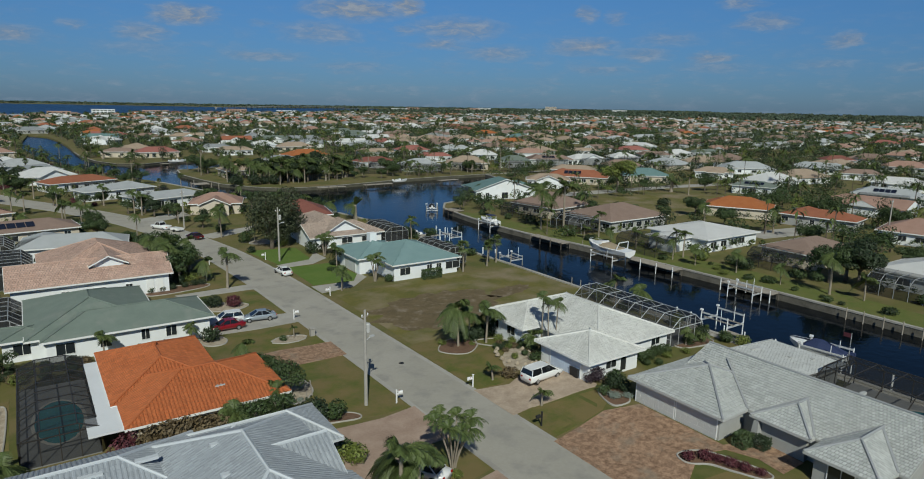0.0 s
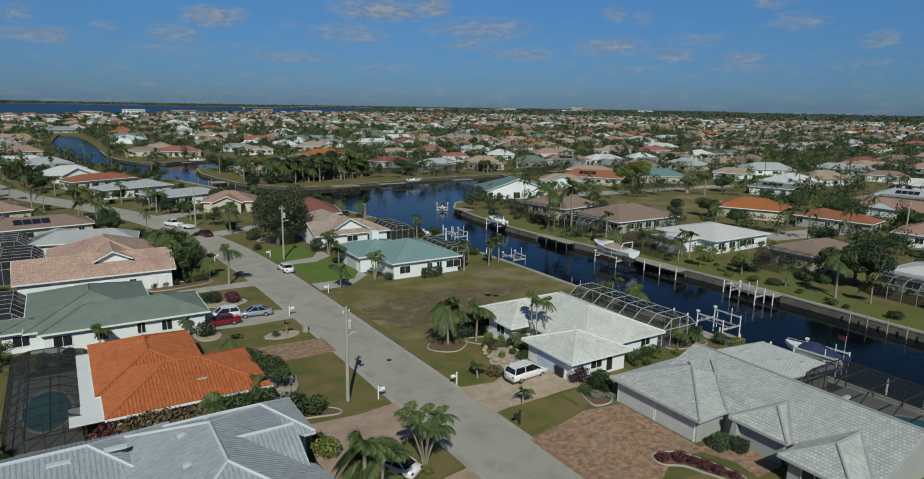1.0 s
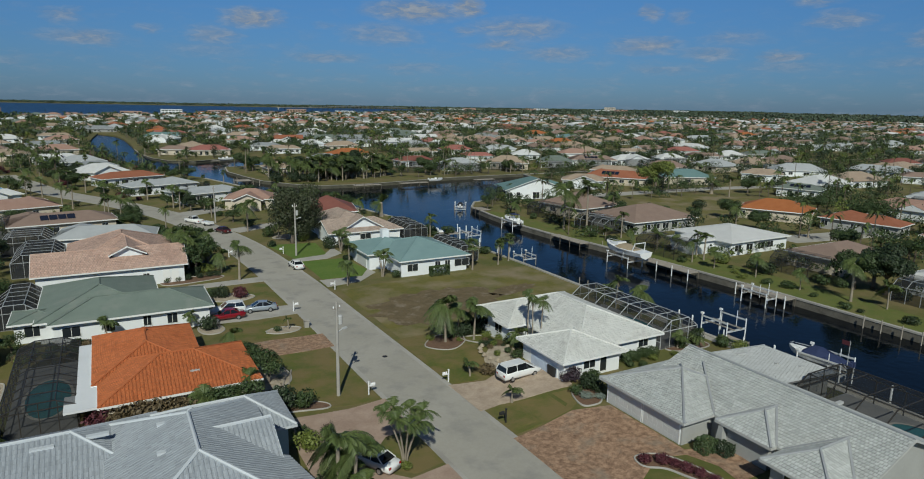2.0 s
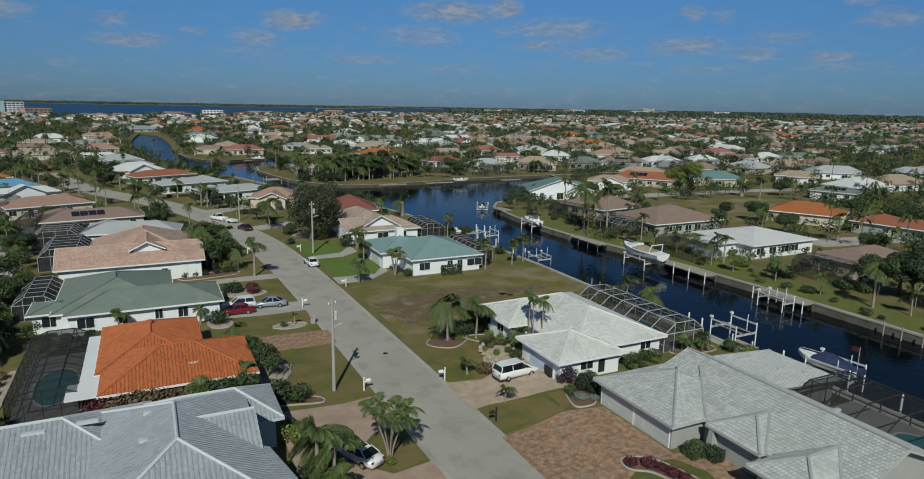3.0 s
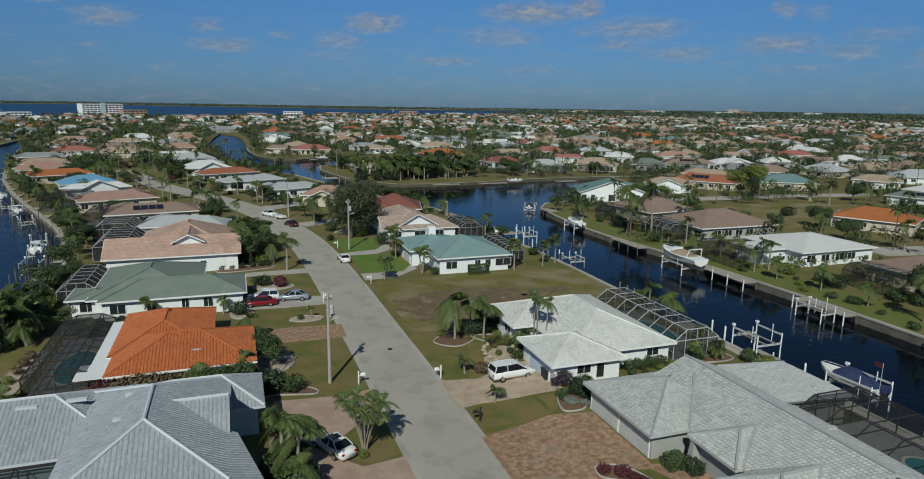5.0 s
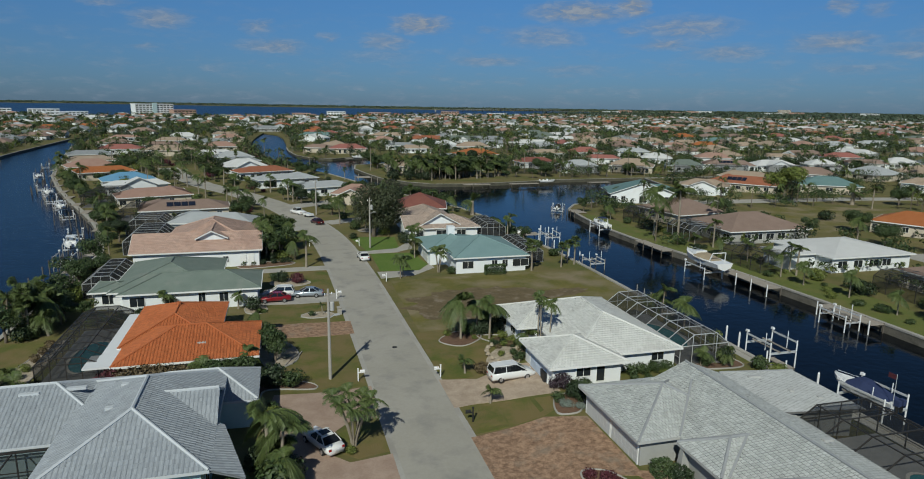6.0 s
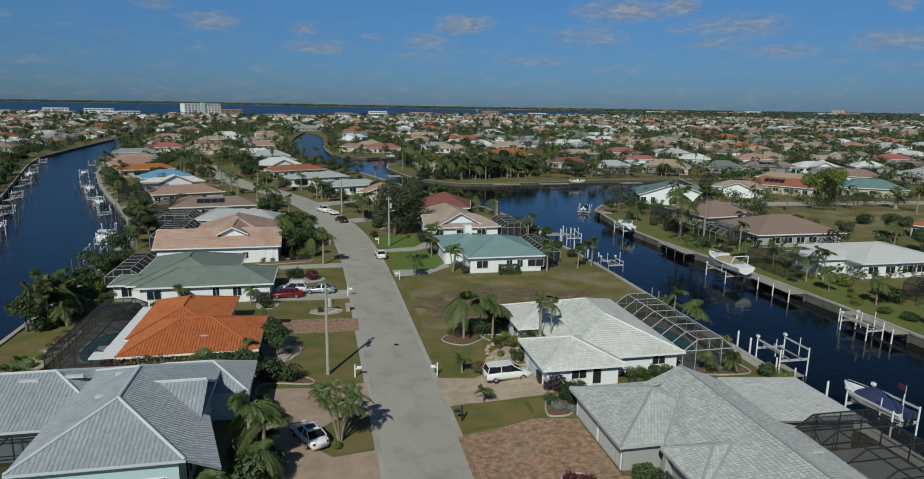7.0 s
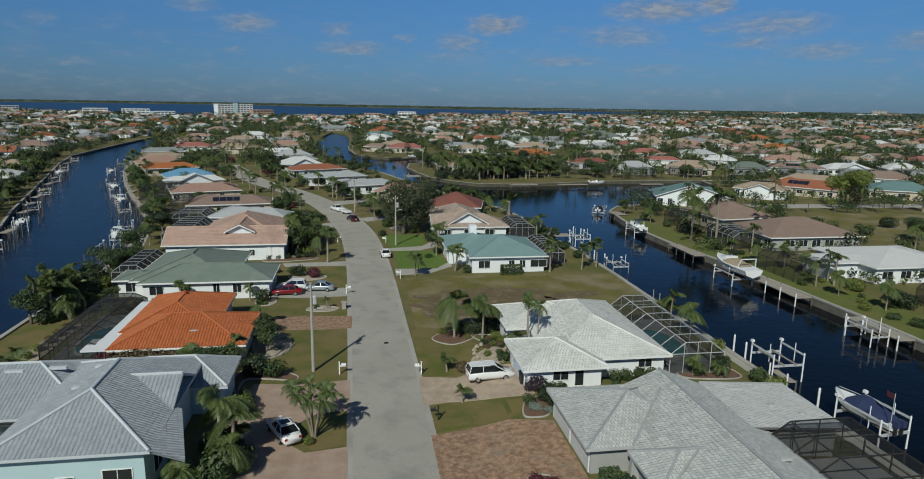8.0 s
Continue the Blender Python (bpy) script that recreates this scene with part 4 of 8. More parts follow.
def pool_cage(label, x0, y0, x1, y1, floor, eave, top, inset, bays, frame_mat, screen_mat, axis="y", bar=0.09, pool=None, open_side=""):
    """A screened pool enclosure: a mansard frame of bays along an axis, with its screens, deck and pool."""
    h = thing("pool_cage", label, "pool enclosure", "pool enclosures")
    swap = axis == "x"
    if swap:
        x0, y0, x1, y1 = y0, x0, y1, x1
    fix = (lambda x, y, z: (y, x, z)) if swap else (lambda x, y, z: (x, y, z))
    prof = [(x0, floor), (x0, eave), (x0 + inset, top), (x1 - inset, top), (x1, eave), (x1, floor)]
    step = (y1 - y0) / bays
    scr = Geo()
    for i in range(bays + 1):
        y = y0 + i * step
        for a, b in zip(prof[:-1], prof[1:]):
            part("frame_bar", Geo().beam(fix(a[0], y, a[1]), fix(b[0], y, b[1]), bar, bar), frame_mat, h)
    for x, z in prof[1:-1]:
        part("purlin", Geo().beam(fix(x, y0, z), fix(x, y1, z), bar), frame_mat, h)
    mid = floor + (eave - floor) * 0.4
    for x in (x0, x1):
        part("rail", Geo().beam(fix(x, y0, mid), fix(x, y1, mid), bar * 0.8), frame_mat, h)
    for y in (y0, y1):
        part("rail", Geo().beam(fix(x0, y, eave), fix(x1, y, eave), bar), frame_mat, h)
        n = 3
        for k in range(1, n + 1):
            x = x0 + (x1 - x0) * k / (n + 1)
            z = eave + (top - eave) * min(1, min(x - x0, x1 - x) / inset)
            part("frame_bar", Geo().beam(fix(x, y, floor), fix(x, y, z), bar * 0.8), frame_mat, h)
    for a, b in zip(prof[:-1], prof[1:]):
        for i in range(bays):
            ya, yb = y0 + i * step, y0 + (i + 1) * step
            scr.poly([fix(a[0], ya, a[1]), fix(a[0], yb, a[1]), fix(b[0], yb, b[1]), fix(b[0], ya, b[1])])
    for y in (y0, y1):
        scr.poly([fix(x, y, z) for x, z in prof])
    part("screen", scr, screen_mat, h, "fine dark insect screen")
    lo, hi = fix(x0, y0, 0), fix(x1, y1, 0)
    part("deck", Geo().box(lo[0], lo[1], floor - 0.8, hi[0], hi[1], floor + 0.02), M["deck"], h, "brownish paved pool deck")
    if pool:
        px, py, pa, pb = pool
        ring, wat = Geo(), Geo()
        o, i = ellipse(px, py, pa + 0.3, pb + 0.3, n=24, wobble=0.0), ellipse(px, py, pa, pb, n=24, wobble=0.0)
        for k in range(24):
            j = (k + 1) % 24
            ring.poly([(*o[k], floor + 0.06), (*o[j], floor + 0.06), (*i[j], floor + 0.06), (*i[k], floor + 0.06)])
            ring.poly([(*o[j], floor + 0.06), (*o[k], floor + 0.06), (*o[k], floor), (*o[j], floor)])
        wat.poly([(*q, floor + 0.03) for q in i])
        part("pool_rim", ring, M["concrete"], h)
        part("pool_water", wat, M["pool"], h, "turquoise pool water")
    return h


# ---- vehicles, boats, docks and street furniture ----
def paint(name, color, metal=0.0, rough=0.25):
    if name not in M:
        M[name] = material(name, color, None, rough=rough, metal=metal)
        M[name].node_tree.nodes["Principled BSDF"].inputs["Coat Weight"].default_value = 0.6
    return M[name]


M["tail_light"] = material("tail_light", (0.35, 0.01, 0.01), None, rough=0.2)
M["head_light"] = material("head_light", (0.7, 0.72, 0.75), None, rough=0.1)
M["car_glass"] = material("car_glass", (0.012, 0.014, 0.016), None, rough=0.05, spec=0.8)


def loft(geo, rings, closed=True):
    """Joins rings of equal length into one skin."""
    n = len(rings[0])
    o = len(geo.v)
    for r in rings:
        geo.v.extend([tuple(p) for p in r])
    for i in range(len(rings) - 1):
        for k in range(n if closed else n - 1):
            a, b = o + i * n + k, o + i * n + (k + 1) % n
            geo.f.append((a, b, b + n, a + n))
            geo.uv.extend([(0, 0)] * 4)
    geo.f.append(tuple(o + k for k in range(n - 1, -1, -1)))
    geo.f.append(tuple(o + (len(rings) - 1) * n + k for k in range(n)))
    geo.uv.extend([(0, 0)] * (2 * n))
    return geo


CARS = {
    # stations of the body: x, belt height, half width; of the glasshouse: x, roof height, half width at the roof
    "sedan": dict(body=[(-2.4, 0.72, 0.72), (-2.3, 0.92, 0.84), (-1.6, 0.98, 0.9), (0.3, 0.95, 0.91), (1.2, 0.86, 0.9), (2.1, 0.72, 0.84), (2.4, 0.55, 0.68)], glass=[(-1.75, 0.97, 0.78), (-0.95, 1.42, 0.62), (0.15, 1.45, 0.62), (1.15, 0.88, 0.76)], roof=(-1.0, 0.2), wheels=(-1.42, 1.42)),
    "van": dict(body=[(-2.55, 0.85, 0.82), (-2.5, 1.1, 0.94), (-1.2, 1.12, 0.98), (0.8, 1.08, 0.98), (1.7, 0.98, 0.95), (2.3, 0.8, 0.88), (2.55, 0.6, 0.72)], glass=[(-2.48, 1.1, 0.88), (-2.25, 1.72, 0.74), (0.35, 1.76, 0.74), (1.6, 1.0, 0.84)], roof=(-2.25, 0.45), wheels=(-1.55, 1.5)),
    "suv": dict(body=[(-2.35, 0.85, 0.8), (-2.3, 1.1, 0.92), (-1.2, 1.12, 0.95), (0.6, 1.08, 0.95), (1.5, 1.02, 0.93), (2.2, 0.85, 0.86), (2.4, 0.65, 0.74)], glass=[(-2.25, 1.1, 0.85), (-1.95, 1.65, 0.7), (0.1, 1.7, 0.7), (0.95, 1.08, 0.84)], roof=(-1.95, 0.15), wheels=(-1.4, 1.4)),
    "pickup": dict(body=[(-2.8, 0.95, 0.9), (-2.75, 1.08, 0.96), (-0.7, 1.1, 0.97), (0.9, 1.1, 0.97), (1.4, 1.08, 0.96), (2.5, 1.0, 0.92), (2.75, 0.75, 0.85)], glass=[(-0.75, 1.1, 0.86), (-0.5, 1.75, 0.72), (0.5, 1.78, 0.72), (1.25, 1.1, 0.84)], roof=(-0.52, 0.55), wheels=(-1.75, 1.75)),
}


def car(kind, x, y, heading, color, label, z=None):
    spec = CARS[kind]
    c = thing("car", label, "car", "parked cars", at=pose(x, y, lie(x, y) + 0.03 if z is None else z, 0, 0, heading))
    body = Geo()
    rings = []
    for sx, belt, hw in spec["body"]:
        rings.append([(sx, s * w, h) for s, w, h in ((-1, hw * 0.86, 0.26), (-1, hw, 0.48), (-1, hw, belt - 0.14), (-1, hw * 0.9, belt), (1, hw * 0.9, belt), (1, hw, belt - 0.14), (1, hw, 0.48), (1, hw * 0.86, 0.26))])
    loft(body, rings)
    part("body", body, color, c, smooth=True)
    g = spec["glass"]
    floor_z = [g[0][1], g[0][1], g[3][1] + 0.06, g[3][1]]
    glass = Geo()
    rings = []
    for (sx, top, hw), bz in zip(g, floor_z):
        base = 0.86 if kind != "van" else 0.93
        rings.append([(sx, -base * 0.97, min(bz, top) - 0.03), (sx, -hw, top), (sx, hw, top), (sx, base * 0.97, min(bz, top) - 0.03)])
    loft(glass, rings)
    part("glasshouse", glass, M["car_glass"], c, "dark tinted windows")
    ra, rb = spec["roof"]
    top = Geo()
    hw, zt = g[1][2], g[1][1]
    loft(top, [[(sx, -hw - 0.015, zz - 0.05), (sx, -hw * 0.86, zz + 0.035), (sx, hw * 0.86, zz + 0.035), (sx, hw + 0.015, zz - 0.05)] for sx, zz in ((ra - 0.05, zt - 0.03), ((ra + rb) / 2, g[2][1] + 0.005), (rb + 0.05, g[2][1] - 0.02))])
    part("roof", top, color, c)
    base = 0.84 if kind != "van" else 0.91
    for s in (-1, 1):
        for (a, b) in ((g[0], g[1]), (g[3], g[2])):
            part("pillar", Geo().beam((a[0], s * base, a[1]), (b[0], s * (b[2] + 0.01), b[1]), 0.07), color, c)
        xm = (g[1][0] + g[2][0]) / 2
        part("pillar", Geo().beam((xm, s * (base + 0.02), g[0][1]), (xm, s * (hw + 0.01), zt), 0.06), color, c)
        part("mirror", Geo().box(g[2][0] + 0.35, s * 0.93 - 0.1, 0.98, g[2][0] + 0.5, s * 0.93 + 0.1, 1.12), color, c)
        xf, xb = spec["body"][-1][0], spec["body"][0][0]
        part("headlight", Geo().box(xf - 0.28, s * 0.62 - 0.13, 0.56, xf + 0.01, s * 0.62 + 0.13, 0.7), M["head_light"], c)
        part("taillight", Geo().box(xb - 0.02, s * 0.64 - 0.12, 0.66, xb + 0.2, s * 0.64 + 0.12, 0.84), M["tail_light"], c)
        for wx in spec["wheels"]:
            w = part("wheel", Geo().tube([(wx, s * 0.72, 0.33), (wx, s * 0.74, 0.33), (wx, s * 0.95, 0.33), (wx, s * 0.97, 0.33)], [0.29, 0.33, 0.33, 0.29], 18), M["rubber"], c)
            part("rim", Geo().tube([(wx, s * 0.93, 0.33), (wx, s * 0.985, 0.33)], [0.22, 0.2], 12), M["rim"], w)
    part("plate", Geo().box(spec["body"][0][0] - 0.03, -0.16, 0.6, spec["body"][0][0], 0.16, 0.7), M["trim"], c)
    if kind in ("van", "suv"):
        for s in (-1, 1):
            part("roof_rail", Geo().beam((ra + 0.2, s * hw * 0.85, zt + 0.08), (rb - 0.2, s * hw * 0.85, zt + 0.08), 0.04), M["alu"], c)
    return c


def boat(x, y, heading, z, length, label, cover=None, wind=True, engines=1, canvas=None, span=(-0.48, 0.2), swell=1.0):
    """A fibreglass hull with deck, windscreen or cover and outboard engines; x forward."""
    b = thing("boat", label, "boat", "boats", at=pose(x, y, z, 0, 0, heading))
    k = length / 7.0
    hull = Geo()
    rings = []
    for t, hw, keel, sheer in ((-0.5, 1.1, 0.1, 0.95), (-0.2, 1.25, 0.02, 1.0), (0.1, 1.22, 0.0, 1.08), (0.3, 0.95, 0.12, 1.2), (0.42, 0.5, 0.4, 1.3), (0.5, 0.06, 0.95, 1.38)):
        sx = t * length
        rings.append([(sx, 0, keel * k), (sx, -hw * 0.8 * k, (keel + 0.35) * k), (sx, -hw * k, sheer * k), (sx, -hw * 0.8 * k, (sheer + 0.03) * k), (sx, hw * 0.8 * k, (sheer + 0.03) * k), (sx, hw * k, sheer * k), (sx, hw * 0.8 * k, (keel + 0.35) * k)])
    loft(hull, rings)
    part("hull", hull, M["gel"], b, "white fibreglass hull")
    if cover is not None:
        top = Geo()
        loft(top, [[(t * length, -hw * k, (zz - 0.12) * k), (t * length, -hw * 0.45 * k, (zz + up * swell) * k), (t * length, hw * 0.45 * k, (zz + up * swell) * k), (t * length, hw * k, (zz - 0.12) * k)] for t, hw, zz, up in [(span[0] + (q[0] + 0.48) / 0.68 * (span[1] - span[0]), *q[1:]) for q in ((-0.48, 1.16, 1.0, 0.12), (-0.3, 1.28, 1.04, 0.4), (-0.05, 1.3, 1.1, 0.75), (0.08, 1.24, 1.12, 0.7), (0.2, 1.1, 1.18, 0.15))]])
        part("cover", top, cover, b, "fitted canvas cover")
    elif wind:
        part("windscreen", Geo().beam((0.06 * length, -0.8 * k, 1.35 * k), (0.06 * length, 0.8 * k, 1.35 * k), 0.05, 0.5 * k), M["car_glass"], b)
        part("console", Geo().box(-0.1 * length, -0.4 * k, 1.0 * k, 0.03 * length, 0.4 * k, 1.7 * k), M["gel"], b)
        for s in (-1, 1):
            part("seat", Geo().box(-0.3 * length, s * 0.6 * k - 0.3, 1.0 * k, -0.2 * length, s * 0.6 * k + 0.3, 1.4 * k), M["gel"], b)
    if canvas is not None:
        part("bimini_top", Geo().box(-0.25 * length, -0.9 * k, 2.3 * k, 0.05 * length, 0.9 * k, 2.38 * k), canvas, b, "stretched canvas sun top")
        for s in (-1, 1):
            for t in (-0.23, 0.03):
                part("top_strut", Geo().beam((t * length, s * 0.85 * k, 1.0 * k), (t * length, s * 0.85 * k, 2.32 * k), 0.05), M["alu"], b)
    if length > 10:
        part("cabin", loft(Geo(), [[(t * length, -w * k, 1.0 * k), (t * length, -w * 0.75 * k, (1.0 + up) * k), (t * length, w * 0.75 * k, (1.0 + up) * k), (t * length, w * k, 1.0 * k)] for t, w, up in ((0.1, 0.95, 0.62), (0.2, 0.85, 0.55), (0.32, 0.6, 0.4), (0.4, 0.35, 0.32))]), M["gel"], b, "white raised foredeck cabin")
        part("radar_arch", Geo().beam((-0.3 * length, -1.1 * k, 1.0 * k), (-0.34 * length, -0.9 * k, 2.0 * k), 0.14).beam((-0.34 * length, -0.9 * k, 2.0 * k), (-0.34 * length, 0.9 * k, 2.0 * k), 0.14).beam((-0.34 * length, 0.9 * k, 2.0 * k), (-0.3 * length, 1.1 * k, 1.0 * k), 0.14), M["gel"], b)
    for i in range(engines):
        s = (i - (engines - 1) / 2) * 0.7
        e = part("outboard_engine", Geo().box(-0.5 * length - 0.55, s - 0.22, 0.75, -0.5 * length - 0.02, s + 0.22, 1.35), M["canvas_blue"] if cover is M["canvas_blue"] else M["gel"], b)
        part("engine_leg", Geo().box(-0.5 * length - 0.38, s - 0.1, -0.1, -0.5 * length - 0.15, s + 0.1, 0.75), M["iron"], e)
    part("bow_rail", Geo().beam((0.2 * length, -0.95 * k, 1.45 * k), (0.47 * length, -0.15 * k, 1.62 * k), 0.04), M["alu"], b)
    part("bow_rail", Geo().beam((0.2 * length, 0.95 * k, 1.45 * k), (0.47 * length, 0.15 * k, 1.62 * k), 0.04), M["alu"], b)
    return b


def boat_lift(x, y, heading, w, l, label="white-post boat lift with steel cradle beams", top=1.9, beams=0.6, wrap=None):
    """Four piles with motor boxes and lifting beams."""
    t = thing("boat_lift", label, "boat lift", "boat lifts", at=pose(x, y, 0, 0, 0, heading))
    for sx in (-1, 1):
        for sy in (-1, 1):
            p = (sx * l / 2, sy * w / 2)
            part("piling", Geo().tube([(*p, -3.0), (*p, top), (*p, top + 0.12)], [0.085, 0.085, 0.035], 8), wrap or M["white_pvc"], t)
            if sx > 0:
                part("motor_box", Geo().box(p[0] - 0.2, p[1] - 0.15, top + 0.1, p[0] + 0.2, p[1] + 0.15, top + 0.36), M["white_pvc"], t)
        part("cradle_beam", Geo().beam((sx * l / 2, -w / 2, beams), (sx * l / 2, w / 2, beams), 0.16, 0.24), M["alu"], t)
    for sy in (-1, 1):
        part("top_beam", Geo().beam((-l / 2, sy * w / 2, top - 0.15), (l / 2, sy * w / 2, top - 0.15), 0.12, 0.2), M["alu"], t)
        part("bunk", Geo().beam((-l / 2 - 0.3, sy * w * 0.2, beams + 0.22), (l / 2 + 0.3, sy * w * 0.2, beams + 0.22), 0.14), M["wood"], t)
        part("guide_post", Geo().tube([(-l * 0.2, sy * w * 0.42, beams), (-l * 0.2, sy * w * 0.42, beams + 2.2)], 0.05, 6), M["white_pvc"], t)
    return t


def dock(x0, y0, x1, y1, piles="y", label="weathered gray wooden dock on piles", white=False, z=0.3, high=0.7):
    """A plank deck with its piles along both long sides."""
    t = thing("dock", label, "dock", "docks")
    part("deck", Geo().box(x0, y0, z - 0.12, x1, y1, z), M["wood"], t, "gray weathered planks")
    a, b = (y0, y1) if piles == "y" else (x0, x1)
    n = max(1, round((b - a) / 3.6))
    for i in range(n + 1):
        c = a + 0.15 + (b - a - 0.3) * i / n
        for e in ((x0 - 0.12, x1 + 0.12) if piles == "y" else (y0 - 0.12, y1 + 0.12)):
            p = (e, c) if piles == "y" else (c, e)
            outer = e < (x0 + x1) / 2 if piles == "y" else e < (y0 + y1) / 2
            part("piling", Geo().tube([(*p, -3), (*p, z + (high if outer else 0.05))], [0.1, 0.09], 8), M["white_pvc"] if white and outer else M["dark_wood"], t)
    return t


def post(x, y, top, label="white capped mooring post in the canal", mat=None, r=0.12):
    g = Geo().tube([(x, y, -3), (x, y, top), (x, y, top + 0.15)], [r, r, 0.03], 10)
    return single("mooring_post", g, mat or M["white_pvc"], label, "post", "mooring posts")


def mailbox(x, y, facing, mat, label):
    t = thing("mailbox", label, "mailbox", "mailboxes", at=pose(x, y, lie(x, y), 0, 0, facing))
    part("post", Geo().box(-0.06, -0.06, -0.3, 0.06, 0.06, 1.45).box(-0.09, -0.09, 1.45, 0.09, 0.09, 1.5), mat, t)
    part("arm", Geo().box(0.06, -0.05, 0.95, 0.75, 0.05, 1.05), mat, t)
    g = Geo()
    ring = lambda sx: [(sx, -0.1, 1.06), (sx, -0.1, 1.2), (sx, -0.06, 1.29), (sx, 0.06, 1.29), (sx, 0.1, 1.2), (sx, 0.1, 1.06)]
    loft(g, [ring(0.22), ring(0.72)])
    part("box", g, mat, t)
    part("flag", Geo().box(0.4, 0.105, 1.2, 0.43, 0.12, 1.36), M["tail_light"] if mat is not M["iron"] else M["iron"], t)
    return t


def utility_pole(x, y, height, turn, transformer=True, label="concrete utility pole with insulators and a transformer"):
    t = thing("utility_pole", label, "utility pole", "utility poles", at=pose(x, y, lie(x, y), 0, 0, turn))
    part("shaft", Geo().tube([(0, 0, -0.6), (0, 0, height * 0.5), (0, 0, height)], [0.2, 0.165, 0.12], 8), M["concrete"], t, "pale concrete shaft")
    part("crossarm", Geo().beam((-0.45, 0, height - 0.7), (0.45, 0, height - 0.7), 0.09), M["wood"], t)
    for s in (-0.4, 0, 0.4):
        part("insulator", Geo().tube([(s, 0, height - 0.66), (s, 0, height - 0.5), (s, 0, height - 0.4)], [0.05, 0.07, 0.03], 8), M["white_pvc"], t)
    if transformer:
        part("transformer", Geo().tube([(0.42, 0, height - 2.5), (0.42, 0, height - 2.45), (0.42, 0, height - 1.6), (0.42, 0, height - 1.5)], [0.2, 0.25, 0.25, 0.18], 12), M["trim_gray"], t, "gray steel transformer can")
        part("bracket", Geo().beam((0, 0, height - 2.0), (0.3, 0, height - 2.0), 0.08), M["iron"], t)
        part("lamp_arm", Geo().beam((0, 0, height - 3.3), (0.8, 0, height - 3.0), 0.06), M["alu"], t)
        part("lamp_head", Geo().box(0.7, -0.14, height - 3.1, 1.25, 0.14, height - 2.95), M["trim_gray"], t)
    return t


def curb(points, label="pale concrete garden edging", closed=True, w=0.16):
    """A low rounded concrete border round a bed."""
    g = Geo()
    pts = points + ([points[0]] if closed else [])
    rings = []
    for i, (x, y) in enumerate(pts):
        a, b = pts[i - 1] if i else (pts[-2] if closed else pts[0]), pts[(i + 1) % len(pts)] if i < len(pts) - 1 else (pts[1] if closed else pts[-1])
        d = Vector((b[0] - a[0], b[1] - a[1], 0)).normalized()
        n = Vector((-d.y, d.x, 0)) * w / 2
        z = lie(x, y)
        p = Vector((x, y, z))
        up = Vector((0, 0, 0.13))
        rings.append([p - n - up, p - n + up * 0.7, p - n * 0.5 + up, p + n * 0.5 + up, p + n + up * 0.7, p + n - up])
    loft(g, rings)
    return single("garden_edging", g, M["concrete"], label, "edging", "garden edging")

# ---- roofs ----
M["underlay"] = material("roof_underlay", (0.10, 0.10, 0.10), (0.16, 0.155, 0.15), 1.0, 6.0, 0.95)
M["tile_gray"] = material("gray_roof_tile", (0.455, 0.468, 0.455), (0.52, 0.535, 0.52), 0.8, 9.0, 0.8, island=0.14, stain=(0.41, 0.42, 0.41), stain_scale=0.25)
M["tile_pale"] = material("pale_gray_roof_tile", (0.50, 0.51, 0.50), (0.57, 0.58, 0.57), 0.5, 7.0, 0.8, island=0.08)
M["tile_peach"] = material("peach_roof_tile", (0.43, 0.28, 0.22), (0.53, 0.37, 0.30), 0.5, 5.0, 0.85, island=0.14, stain=(0.36, 0.23, 0.185), stain_scale=0.3)
M["tile_beige"] = material("beige_roof_tile", (0.37, 0.285, 0.235), (0.46, 0.365, 0.305), 0.5, 5.0, 0.85, island=0.12, stain=(0.30, 0.23, 0.19), stain_scale=0.3)
M["tile_white"] = material("white_roof_tile", (0.60, 0.60, 0.57), (0.68, 0.68, 0.65), 0.25, 7.0, 0.8, island=0.10, stain=(0.52, 0.51, 0.48), stain_scale=0.3)
M["tile_slate"] = material("blue_gray_roof_tile", (0.27, 0.295, 0.325), (0.335, 0.36, 0.39), 0.25, 7.0, 0.75, island=0.13)
M["tile_orange"] = material("orange_barrel_tile", (0.37, 0.098, 0.028), (0.46, 0.14, 0.048), 0.25, 5.0, 0.8, island=0.2, stain=(0.33, 0.08, 0.025), stain_scale=0.25)
M["cap_gray"] = material("gray_ridge_tile", (0.28, 0.29, 0.30), (0.34, 0.35, 0.36), 0.5, 7.0, 0.8)
M["cap_pale"] = material("pale_ridge_tile", (0.50, 0.53, 0.56), (0.56, 0.59, 0.62), 0.5, 7.0, 0.8)
M["roof_green"] = roof_material("green_shingle", (0.15, 0.19, 0.165), (0.19, 0.235, 0.2), 0.25, relief=0.01, stain=(0.24, 0.26, 0.23))
M["roof_peach"] = roof_material("peach_tile", (0.43, 0.265, 0.205), (0.54, 0.36, 0.29), 0.33, relief=0.05, stain=(0.36, 0.24, 0.20))
M["roof_teal"] = roof_material("teal_metal", (0.165, 0.265, 0.268), (0.205, 0.31, 0.31), 0.5, relief=0.01)
M["roof_flat"] = material("white_flat_roof", (0.70, 0.72, 0.74), (0.76, 0.78, 0.80), 0.6, 6, 0.6, stain=(0.6, 0.6, 0.6))

